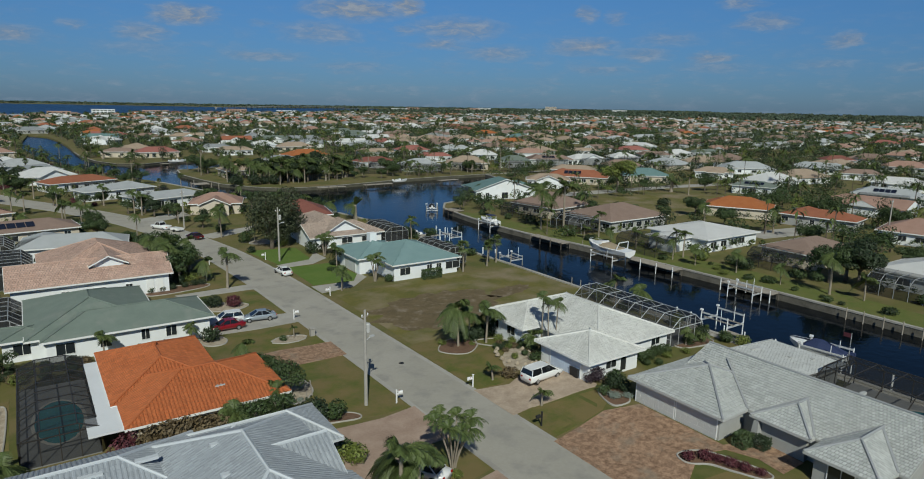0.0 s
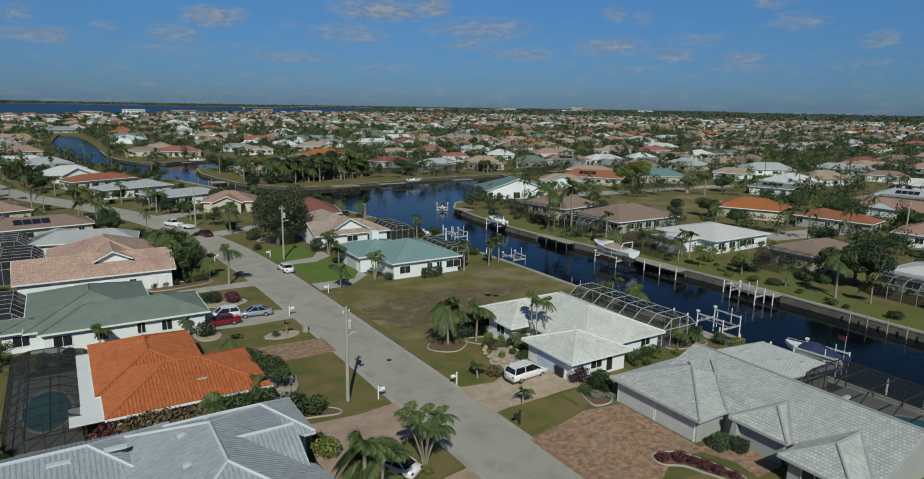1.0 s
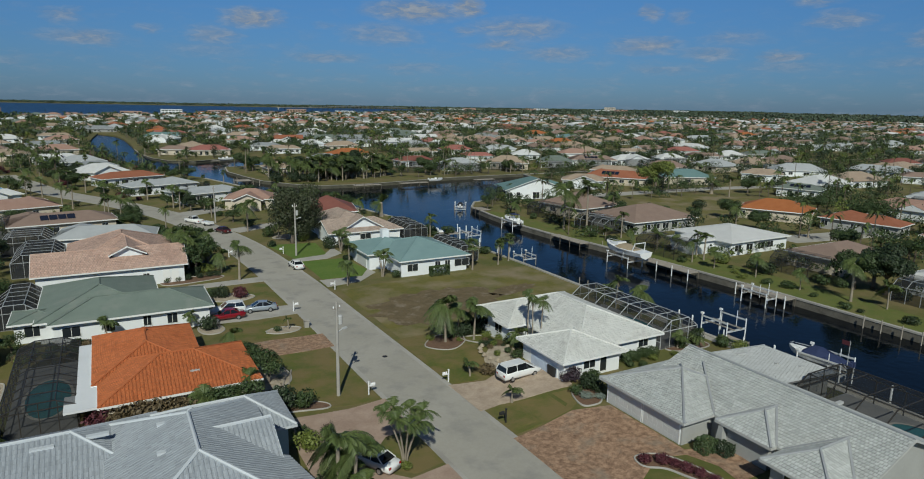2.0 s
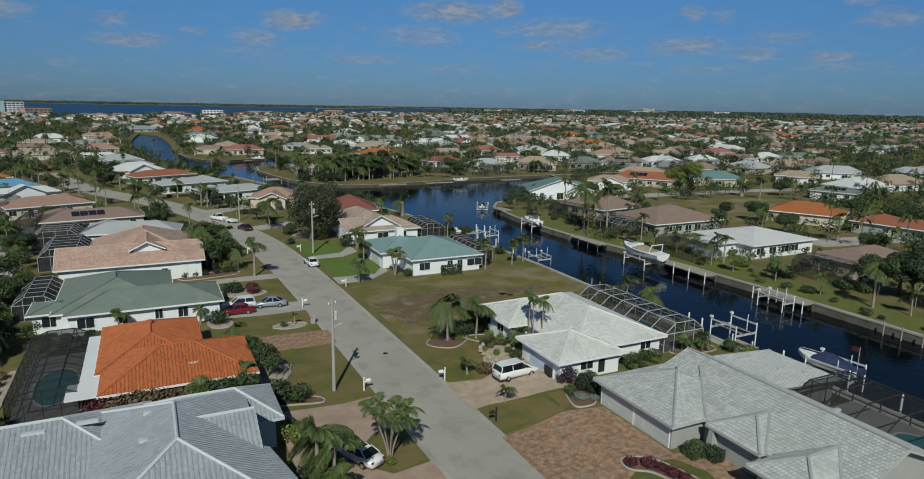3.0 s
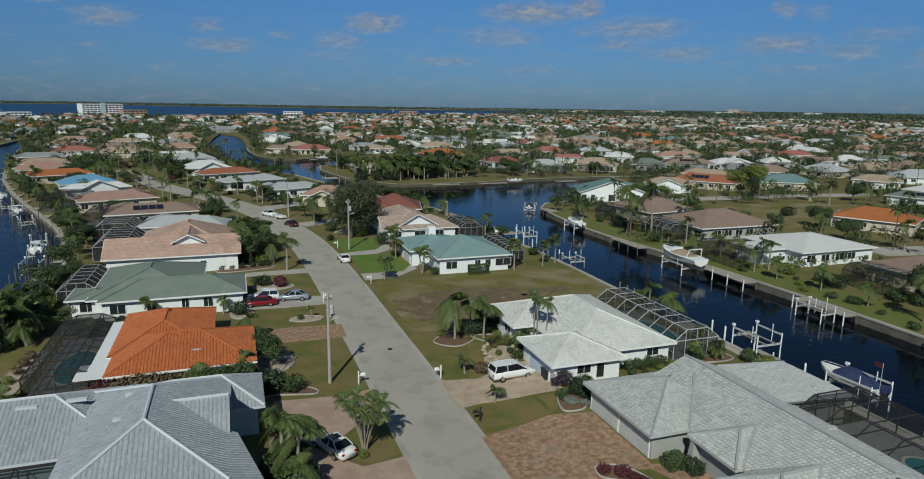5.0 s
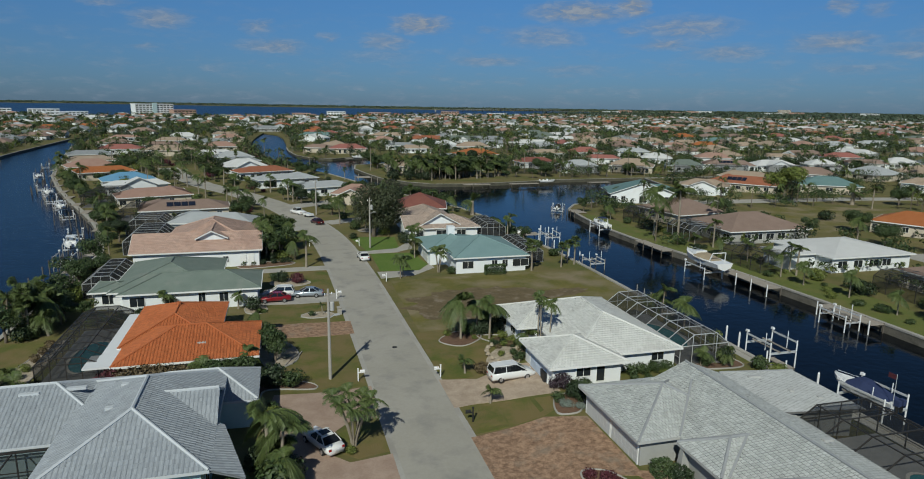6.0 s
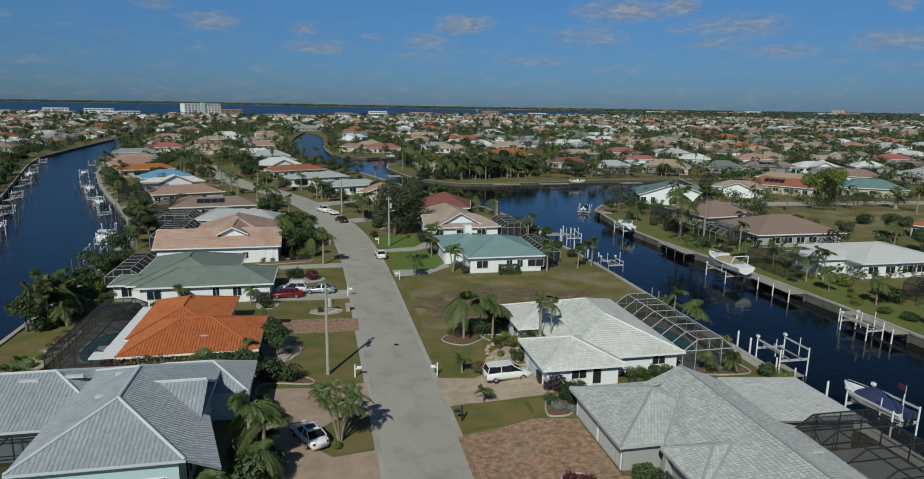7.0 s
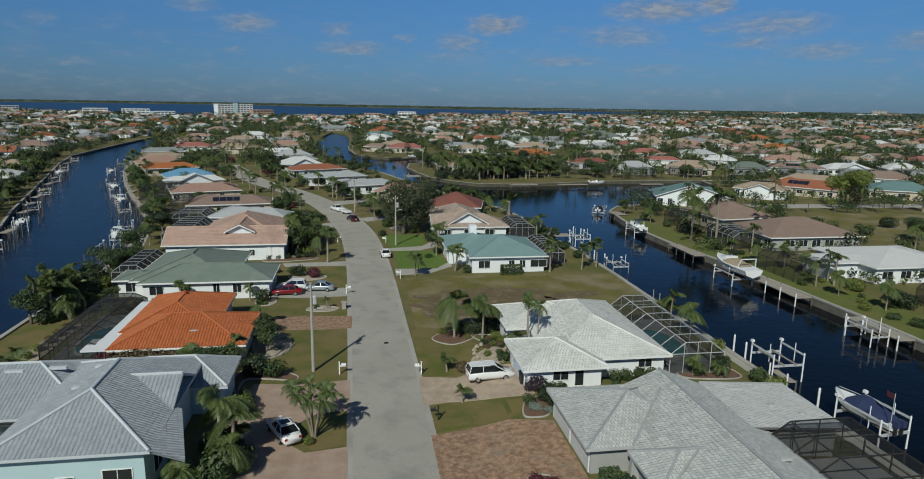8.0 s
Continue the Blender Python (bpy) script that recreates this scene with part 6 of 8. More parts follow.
palm("queen", 18.6, 68.6, 0.62)
bush("leaf", 16.6, 69.8, 1.0)
for x, y in ((20.8, 57.4), (21.8, 60.2), (22.2, 63.4), (20.2, 64.4)):
    bush("leaf_grey", x, y, 0.5, 0.8)
# green-roofed house
bush("leaf_dark", 17.5, 80.4, 1.5, 1.35)
palm("pygmy", 15.2, 81.3, 1.3)
palm("queen", 5.4, 81.4, 0.6)
for x in (7.5, 9.2, 12.0, 2.2, -0.5):
    bush("leaf", x, 81.6, 0.8)
bush("leaf_red", 23.8, 93.8, 1.6, 1.1)
bush("leaf_dark", 21.2, 94.6, 1.7, 1.0)
bush("leaf", 20.2, 96.2, 1.2)
palm("royal", 25.7, 104.0, 0.95)
for x, y, s in ((15.0, 96.6, 1.4), (16.6, 97.4, 1.3), (13.8, 95.8, 1.3)):
    bush("leaf", x, y, s)
bush("leaf", 25.3, 75.8, 0.7)
palm("pygmy", 26.9, 75.9, 0.8)
for x, y, st, s in ((-4.6, 81.0, "small", 0.8), (-7.0, 80.5, "small", 0.9), (-9.0, 84.5, "oak", 0.55), (-10.4, 90.5, "small", 1.2), (-9.6, 97.0, "small", 1.2), (-9.0, 103.0, "oak", 0.6), (-10.6, 81.5, "dark", 0.5)):
    tree(st, x, y, s)
palm("sabal", -10.0, 74.6, 0.7)
palm("coco", -8.4, 77.4, 0.55)
palm("sabal", -7.2, 79.4, 0.6)
for x, y in ((-6.2, 57.8), (-6.1, 60.2), (-6.0, 62.5), (-5.8, 65), (-5.7, 67.4), (-5.6, 69.5)):
    bush("leaf_rust" if int(y) % 2 else "leaf_light", x, y, 0.85, 1.1)
palm("young", -4.4, 54.4, 1.3)
palm("pygmy", -5.6, 52.8, 1.6)
palm("pygmy", -5.4, 56.0, 1.3)
palm("young", -6.6, 54.0, 1.1)
# peach-roofed house and on along the street
palm("royal", 18.6, 112.0, 0.9)
palm("royal", 19.6, 116.0, 0.95)
palm("royal", 19.0, 120.0, 0.9)
palm("royal", 17.4, 124.5, 0.8)
tree("light", 18.0, 118.0, 0.75)
for x in (14.8, 16.4, 18.0, 19.8, 21.4, 22.6):
    bush("leaf_dark" if x > 17 else "leaf", x, 107.6 + 0.12 * (x - 14), 0.9)
tree("small", 20.0, 127.5, 1.1)
tree("small", 16.5, 146.0, 1.0)
bush("leaf_red", 12.6, 168.6, 1.6)
palm("royal", 12.2, 177.5, 0.7)
for x, y, st, s in ((-12.5, 128, "small", 1.1), (-14.5, 137, "oak", 0.6), (-17.0, 150, "small", 1.2), (-21.0, 163, "oak", 0.7), (-27, 178, "small", 1.2), (-31, 190, "oak", 0.7), (-38, 205, "oak", 0.8), (-42, 214, "oak", 0.7), (-48, 232, "oak", 0.8)):
    tree(st, x, y, s)
for x, y, s in ((-11, 122, 0.8), (-15.5, 143, 0.8), (-24, 170, 0.9), (-35, 197, 0.9), (-46, 224, 1.0), (-58, 256, 1.0), (-66, 285, 1.0), (-73, 310, 1.0)):
    palm("coco", x, y, s * 0.8)
# teal-roofed house and the vacant lot
palm_clump(48.6, 95.6, 5, 4.2, 1.0, 0.6)
bush("leaf", 50.8, 94.2, 1.2)
palm("queen", 41.2, 93.0, 0.72)
palm("sabal", 41.8, 94.0, 0.5)
hedge("leaf", 56.4, 91.7, 60.0, 92.8, 1.7)
palm("sabal", 65.6, 93.2, 0.85)
palm("sabal", 72.0, 94.4, 0.7)
palm("sabal", 75.4, 96.0, 0.75)
palm("sabal", 74.6, 97.4, 0.6)
tree("small", 73.5, 118.0, 0.9)
palm("royal", 71.0, 122.0, 0.7)
palm("royal", 73.0, 126.0, 0.7)
palm("date", 71.8, 153.4, 1.2)
palm("queen", 46.6, 107.5, 0.75)
bush("leaf_dark", 47.5, 110.0, 1.4, 0.7)
bush("leaf", 44.8, 106.5, 1.2, 0.5)
palm_clump(48.4, 117.8, 5, 4.6, 1.1, 0.6)
bush("leaf_dark", 46.6, 120.6, 1.8, 1.4)
bush("leaf", 49.8, 121.6, 1.3, 1.3)
tree("olive", 41.6, 129.8, 1.5, 0.95)
tree("olive", 45.0, 131.8, 1.2, 0.9)
bush("leaf_dark", 36.8, 128.2, 1.2)
for x, y, st, s in ((26.0, 189.0, "small", 1.3), (22.0, 190, "small", 1.1), (30.5, 181.0, "small", 1.1), (13.0, 206.0, "small", 1.2), (6.0, 214, "small", 1.2), (-3, 248, "oak", 0.8), (-7, 262, "oak", 0.8), (-12, 290, "oak", 0.9), (-32, 242, "oak", 0.7), (-40, 278, "oak", 0.9), (-30, 226, "small", 1.2), (-8, 196, "small", 1.0)):
    tree(st, x, y, s)
for x, y in ((23.4, 189.0), (24.8, 186.0), (6.6, 211), (-1.2, 198), (-4, 205), (1.5, 232), (-6, 244), (18, 208), (-10, 226), (-15, 252), (-25, 262), (-30, 300), (-18, 330)):
    palm("royal", x, y, 0.85)
palm("tall", 13.5, 330, 1.0)
# across the canal
palm("coco", 106.2, 118.0, 1.45)
palm("coco", 109.6, 113.4, 1.5)
for x, y, s in ((112.0, 103.7, 0.8), (113.0, 82.4, 0.75), (112.0, 79.6, 0.8), (108.4, 79.4, 0.6), (110.8, 49.0, 0.95), (146.0, 99.0, 0.9), (154.6, 85.0, 0.9), (197, 142, 1.0)):
    palm("royal", x, y, s)
for c, x, y, s in (("leaf_light", 113.0, 76.0, 2.0), ("leaf", 115.4, 70.0, 2.0), ("leaf_dark", 113.6, 66.6, 2.2), ("leaf", 117.6, 55.0, 1.6), ("leaf", 116.8, 57.6, 1.8), ("leaf_dark", 119.2, 45.5, 1.6), ("leaf", 118, 37, 1.8), ("leaf_dark", 165.7, 128.0, 2.6), ("leaf", 108, 134, 1.6), ("leaf", 106, 143, 1.5), ("leaf", 174, 124, 1.6)):
    bush(c, x, y, s)
for x, y, st, s in ((118.5, 53.0, "oak", 1.0), (120.0, 48.6, "dark", 0.95), (122.5, 52.0, "dark", 1.0), (151.0, 96.4, "oak", 0.8), (160, 112, "oak", 0.8), (181, 161, "light", 2.0), (212, 146, "oak", 0.8), (143, 110, "small", 1.2), (133, 126, "small", 1.2),
                    (147, 72, "oak", 0.8), (150, 60, "small", 1.2), (140, 48, "oak", 0.8), (186, 70, "oak", 0.9), (190, 90, "oak", 0.9), (194, 108, "oak", 0.8), (142, 140, "small", 1.3), (128, 142, "oak", 0.7), (104.5, 152, "small", 1.2), (126, 172, "small", 1.2), (142, 164, "oak", 0.8), (136, 172, "oak", 0.7)):
    tree(st, x, y, s)
palm("date", 198.0, 150.4, 1.3)
# the palm point
for i, (x, y) in enumerate(((72, 249), (75, 246), (79, 243), (82, 247), (86, 241), (89, 245), (92, 240), (70, 254), (84, 251), (95, 243), (66, 262))):
    palm("coco", x, y, 0.95 if i % 2 else 1.1)
for x, y, st, s in ((98, 250, "oak", 1.2), (104, 242, "oak", 0.9), (110, 246, "oak", 1.0), (90, 252, "dark", 1.1), (78, 252, "dark", 1.0), (116, 240, "small", 1.3), (122, 236, "small", 1.2), (100, 258, "dark", 1.2), (130, 246, "oak", 1.0), (62, 290, "oak", 1.0), (64, 282, "oak", 0.9)):
    tree(st, x, y, s)
for x, y in ((120, 250), (126, 256), (150, 242), (168, 240), (190, 244), (60, 276), (64, 292), (147, 262)):
    palm("tall", x, y, 1.0)
for x, y in ((34, 372), (46, 362), (28, 384)):
    palm("date", x, y, 1.0)

# thick planting on the west bank and beside the street
for x, y, st, s in ((-11.2, 78.6, "dark", 0.62), (-9.0, 80.2, "dark", 0.5), (-11.6, 73.6, "small", 1.3), (-11.6, 85.5, "oak", 0.6), (-11.4, 100.0, "small", 1.4), (-10.6, 112.0, "small", 1.5),
                    (19.6, 111.4, "small", 1.5), (21.4, 115.2, "light", 0.8), (20.2, 119.0, "oak", 0.75), (22.2, 122.6, "light", 0.7), (19.4, 124.6, "oak", 0.7), (22.6, 118.2, "small", 1.4), (18.6, 130.5, "oak", 0.7), (21.6, 132.5, "small", 1.5)):
    tree(st, x, y, s)
for x, y, st, s in ((-11.8, 75.2, "coco", 0.72), (-9.4, 74.6, "queen", 0.95), (-10.6, 77.2, "sabal", 0.85), (-8.0, 77.4, "queen", 0.85), (-11.9, 80.2, "coco", 0.75), (-9.8, 79.0, "queen", 0.9), (-7.4, 75.0, "young", 1.5), (-8.8, 81.6, "coco", 0.55), (-10.2, 82.8, "sabal", 0.7), (-12.0, 88.0, "coco", 0.6), (21.0, 113.2, "royal", 0.7), (23.4, 120.6, "royal", 0.8), (20.8, 126.8, "queen", 0.8), (23.8, 110.4, "queen", 0.7)):
    palm(st, x, y, s)
rnd = random.Random(3)
for i in range(18):
    x, y = rnd.uniform(-10.9, -8.4), rnd.uniform(72.5, 110)
    bush(rnd.choice(("leaf", "leaf_dark", "leaf", "leaf_light")), x, y, rnd.uniform(0.9, 2.0), rnd.uniform(0.8, 1.2))
for i in range(18):
    bush(rnd.choice(("leaf", "leaf_dark", "leaf_light")), rnd.uniform(18.6, 22.8), rnd.uniform(109.5, 131), rnd.uniform(0.8, 1.6), 1.0)
for i in range(26):
    bush(rnd.choice(("leaf", "leaf_dark", "leaf", "leaf_light", "leaf_rust")), rnd.uniform(-4.5, 3.5), rnd.uniform(77.6, 81.6), rnd.uniform(0.5, 1.1), 1.0)
for i in range(30):
    bush(rnd.choice(("leaf", "leaf_dark", "leaf_light")), rnd.uniform(106.0, 113.5), rnd.uniform(36, 132), rnd.uniform(0.6, 1.5), 0.9)
for i in range(22):
    bush(rnd.choice(("leaf", "leaf_dark", "leaf_light")), rnd.uniform(72.6, 75.4), rnd.uniform(97, 150), rnd.uniform(0.6, 1.6), 1.0)

# the thick palm grove on the point
rnd = random.Random(29)
for i in range(84):
    x, y = rnd.uniform(63, 113), rnd.uniform(233, 256)
    if y < 233 + 0.012 * (x - 84) ** 2 or (64 < x < 79 and y > 254):
        continue
    k = rnd.random()
    if k < 0.55:
        palm(rnd.choice(("coco", "coco", "queen", "sabal")), x, y, rnd.uniform(0.8, 1.15))
    elif k < 0.8:
        tree(rnd.choice(("oak", "dark")), x, y, rnd.uniform(0.6, 0.95))
    else:
        bush("leaf_dark", x, y, rnd.uniform(2.0, 3.2), 1.2)
for i in range(9):
    x = rnd.uniform(100, 330)
    tree("oak" if i % 2 else "small", x, 238 + rnd.uniform(0, 5), rnd.uniform(0.5, 0.8) * (1 if i % 2 else 1.7))
    palm(rnd.choice(("coco", "royal", "sabal")), rnd.uniform(100, 330), 236 + rnd.uniform(0, 8), rnd.uniform(0.7, 1.0))
for x, y, s in ((108.4, 74.0, 0.7), (110.6, 91.0, 0.72), (109.0, 97.0, 0.62), (111.2, 86.0, 0.7), (110.0, 66.0, 0.7), (107.4, 104.0, 0.6), (106.6, 140.0, 0.7), (112.0, 44.0, 0.8), (109.6, 57.0, 0.6)):
    palm("queen", x, y, s)

# trees and palms crowding the opposite bank of the west canal
rnd = random.Random(53)
for i in range(74):
    y = rnd.uniform(104, 345)
    x = interp(LAND_WEST[:9], y) - rnd.uniform(2.5, 16)
    k = rnd.random()
    if k < 0.3:
        tree("oak", x, y, rnd.uniform(0.5, 0.85))
    elif k < 0.45:
        tree("dark", x, y, rnd.uniform(0.45, 0.7))
    elif k < 0.8:
        palm(rnd.choice(("coco", "queen", "sabal", "royal")), x, y, rnd.uniform(0.6, 0.95))
    else:
        bush(rnd.choice(("leaf", "leaf_dark")), x, y, rnd.uniform(1.2, 2.4), 1.1)

# ---- street furniture, cars, docks and boats ----
utility_pole(26.4, 53.4, 10.3, 20)
utility_pole(39.2, 118.0, 10.6, 10)
utility_pole(30.4, 161.0, 9.4, 20, False, "slim concrete utility pole by the curve of the street")
utility_pole(172.0, 66.0, 10.0, 0, False, "utility pole in the distance across the canal")
mailbox(29.3, 52.2, 0, M["white_pvc"], "white post-mounted mailbox beside the street")
mailbox(38.3, 51.2, 180, M["white_pvc"], "white post-mounted mailbox on the grass verge")
mailbox(38.5, 91.5, 180, M["white_pvc"], "white mailbox at the corner of the vacant lot")
mailbox(29.5, 83.2, 0, M["white_pvc"], "white mailbox beside the concrete driveway")
mailbox(37.2, 120.4, 180, M["white_pvc"], "white mailbox farther up the street")
mailbox(38.9, 40.4, 180, M["iron"], "black iron mailbox on the lawn")
mailbox(27.0, 122.0, 0, M["white_pvc"], "white mailbox by the bend of the street")
g = Geo().box(29.0, 75.4, -0.2, 29.6, 76.0, 1.0).box(28.92, 75.32, 1.0, 29.68, 76.08, 1.12)
single("pillar", g, M["concrete"], "low stone pillar at the driveway entrance", "pillar")
single("manhole_cover", Geo().tube([(34.8, 61.1, 0.05), (34.8, 61.1, 0.082)], 0.32, 16), M["iron"], "dark round manhole cover in the street", "manhole cover")

white_paint = paint("white_paint", (0.78, 0.78, 0.77))
red_paint = paint("red_paint", (0.22, 0.006, 0.012))
silver_paint = paint("silver_paint", (0.40, 0.45, 0.50), 0.4)
maroon_paint = paint("maroon_paint", (0.06, 0.012, 0.012))
black_paint = paint("black_paint", (0.012, 0.012, 0.014))
car("van", 45.4, 47.8, 4, white_paint, "white minivan parked on the tan paver drive")
coupe = car("sedan", 24.7, 39.1, 117, white_paint, "white coupe with a dark sunroof on the curved drive")
part("sunroof", Geo().box(-0.75, -0.42, 1.44, 0.0, 0.42, 1.505), M["car_glass"], coupe, "dark glass sunroof")
car("sedan", 20.3, 83.9, 180, red_paint, "dark red sedan on the concrete driveway")
car("suv", 20.9, 86.4, 176, white_paint, "white SUV with roof rails beside the red sedan")
car("sedan", 25.2, 85.6, 172, silver_paint, "silver-blue sedan on the concrete driveway")
car("sedan", 36.6, 108.4, 94, white_paint, "white car parked at the side of the street")
car("sedan", 29.9, 147.8, 112, maroon_paint, "dark maroon car parked along the street bend")
car("pickup", 25.6, 163.2, 118, white_paint, "white pickup truck parked along the street")
car("suv", 10.4, 171.4, 30, black_paint, "black SUV in a driveway")
t = thing("trailer", "small white utility trailer beside the street", "trailer", at=pose(28.2, 158.2, 0.05, 0, 0, 118))
part("bed", Geo().box(-1.4, -0.8, 0.45, 1.4, 0.8, 0.95), M["gel"], t)
for s in (-1, 1):
    part("wheel", Geo().tube([(0, s * 0.82, 0.3), (0, s * 1.0, 0.3)], 0.3, 14), M["rubber"], t)
part("tongue", Geo().beam((1.4, 0, 0.45), (2.4, 0, 0.45), 0.1), M["iron"], t)
for x, y in ((48.4, 45.4), (48.5, 46.1)):
    b = thing("trash_bin", "black wheeled trash bin beside the drive", "trash bin", "trash bins", at=pose(x, y, lie(x, y) + 0.04))
    part("bin", loft(Geo(), [[(-0.24, -0.28, 0.05), (0.24, -0.28, 0.05), (0.24, 0.28, 0.05), (-0.24, 0.28, 0.05)], [(-0.29, -0.34, 1.0), (0.29, -0.34, 1.0), (0.29, 0.34, 1.0), (-0.29, 0.34, 1.0)]]), M["iron"], b)
    part("lid", Geo().box(-0.31, -0.37, 1.0, 0.31, 0.37, 1.07), M["iron"], b)
for (x0, y0, x1, y1) in ((22.4, 58.0, 23.6, 61.8), (21.6, 57.6, 22.6, 60.2)):
    single("plank", Geo().beam((x0, y0, lie(x0, y0) + 0.12), (x1, y1, lie(x1, y1) + 0.12), 0.12), M["wood"], "long pale plank lying on the grass", "plank", "planks")

# own bank of the canal
boat_lift(79.9, 48.6, 90, 3.8, 4.2, "empty white boat lift with steel beams", 2.2, 0.9)
dock(78.0, 43.6, 78.9, 47.0, white=True, label="narrow gray dock beside the boat lift", high=0.9)
for x, y, top in ((78.7, 55.4, 1.3), (78.8, 53.0, 1.2), (78.9, 40.0, 1.1), (79.4, 26.2, 1.2), (79.4, 22.4, 1.2), (79.3, 19.0, 1.2)):
    post(x, y, top)
for y in (77.2, 75.0, 73.0):
    post(78.0, y, 0.9, "thin weathered wooden post beside the seawall", M["wood"], 0.08)
boat_lift(79.8, 34.0, 96, 3.4, 5.0, "boat lift holding a covered motorboat", 2.0, 0.5)
boat(79.7, 34.9, 96, 0.6, 7.0, "white motorboat under a navy canvas cover on a lift", M["canvas_blue"], engines=2, span=(-0.46, 0.22), swell=1.1)
flag = thing("flag", "small striped flag on a thin staff behind the boat", "flag", at=pose(79.0, 31.0, 0.2))
part("staff", Geo().tube([(0, 0, -0.2), (0, 0, 4.6)], 0.03, 6), M["alu"], flag)
part("cloth", Geo().box(-0.02, 0.0, 4.0, 0.02, 0.9, 4.5), M["leaf_red"], flag)
dock(75.2, 123.0, 79.5, 126.0, "x", "gray dock with white piles behind the teal-roofed house", True, high=1.1)
boat_lift(80.6, 120.4, 90, 3.4, 4.2, "white-piled boat lift behind the teal-roofed house", 1.5, 0.5)
boat(76.8, 130.5, 90, -1.2, 7.0, "white motorboat moored beside a dock", None, engines=1)
for x, y in ((78.2, 112.0), (78.0, 104.0), (79.0, 101.0), (82.0, 129.0), (83.0, 126.5)):
    post(x, y, 1.2)
boat_lift(80.0, 97.0, 90, 3.0, 3.6, "small boat lift beside the vacant lot", 0.8, 0.1, M["wood"])

# far bank
dock(101.0, 53.6, 103.4, 63.2, white=True, label="gray dock with white piles and lift motors", high=0.6)
boat_lift(99.6, 57.6, 90, 2.6, 4.6, "boat lift with white piles against the dock", 1.2, 0.2)
dock(100.0, 72.6, 102.6, 84.6, white=True, label="long gray dock beside the cruiser", high=0.6)
boat_lift(98.2, 87.6, 90, 4.0, 6.0, "heavy boat lift holding a cabin cruiser", 1.0, 0.1)
boat(98.3, 87.6, 92, 0.75, 11.0, "white cabin cruiser under a tan canvas cover on a lift", M["canvas_tan"], engines=0, span=(-0.3, 0.16), swell=0.45)
dock(98.2, 101.6, 100.6, 112.6, label="long gray wooden dock along the seawall", high=0.25)
boat_lift(97.6, 128.2, 90, 3.2, 5.0, "boat lift with a white motorboat", 1.4, 0.3)
boat(97.6, 128.2, 90, 0.6, 7.0, "white motorboat with a dark top on a lift", None, canvas=M["canvas_blue"])
dock(101.0, 150.0, 104.5, 155.5, label="gray wooden deck at the canal corner", high=0.3)
boat_lift(101.0, 162.0, 60, 3.4, 4.2, "boat lift on brown piles with a small covered boat", 0.4, -0.8, M["wood"])
boat(101.0, 162.0, 60, -0.5, 5.5, "small boat under a dark cover on a lift", M["iron"], engines=1)
for y in (42.5, 40.0, 37.2, 34.6, 32.0, 29.0, 100.0):
    post(103.1, y, 0.7, "weathered post along the far seawall", M["wood"], 0.09)
for x0, x1 in ((87.5, 98.0), (106, 117.5), (139, 148)):
    dock(x0, 217.5, x1, 220.0, "x", "low dark wooden dock on piles below the palm point", z=0.1, high=0.6)
boat(121.5, 219.0, 0, 0.2, 6.0, "white motorboat on a lift at the far shore", None)
dock(50.5, 244.5, 56.0, 250.0, "y", "gray dock at the tip of the point", high=0.4)
for x, y in ((52, 252), (50, 247), (56, 242), (58, 240)):
    post(x, y, 1.0, "brown wooden mooring post by the point", M["wood"])
dock(54.5, 333.0, 62.0, 336.0, "x", "dark dock below the terracotta-roofed house")
boat(62.0, 333.0, 0, 0.6, 7.5, "white motorboat on a lift below the terracotta-roofed house", None)
# west canal, both banks
rnd = random.Random(17)


def canal_side(bank_line, side, ys, held, words):
    """Docks and pilings along a curved bank, some with a boat on a lift; side is the way out to the water."""
    for k, y in enumerate(ys):
        x = interp(bank_line, y)
        slope = (interp(bank_line, y + 4) - interp(bank_line, y - 4)) / 8
        turn = math.degrees(math.atan2(1, slope))
        out = side * (3.8 + rnd.uniform(0, 0.8))
        if y in held:
            boat_lift(x + out, y, turn, 3.0, 4.4, f"boat lift with pale piles along the {words}", rnd.uniform(1.0, 1.9), 0.1, M["white_pvc"] if k % 2 else M["wood"])
            boat(x + out, y, turn, rnd.uniform(0.2, 0.5), rnd.uniform(5.2, 6.8), f"white motorboat on a lift along the {words}", M["canvas_blue"] if k % 4 == 1 else None, canvas=rnd.choice((None, M["gel"], M["canvas_blue"])))
        elif k % 2:
            boat_lift(x + out, y, turn, 3.0, 4.4, f"empty boat lift on brown piles along the {words}", rnd.uniform(0.8, 1.6), -0.3, M["wood"])
        a, b = sorted((x + side * 0.3, x + side * 2.2))
        dock(a, y + 3.5, b, y + 8.5, "y", f"gray wooden dock along the {words}", high=0.7)
        for q in range(5):
            post(x + side * rnd.uniform(2.4, 6.2), y + rnd.uniform(-6, 9), rnd.uniform(0.4, 1.6), f"weathered piling along the {words}", M["dark_wood"], 0.11)


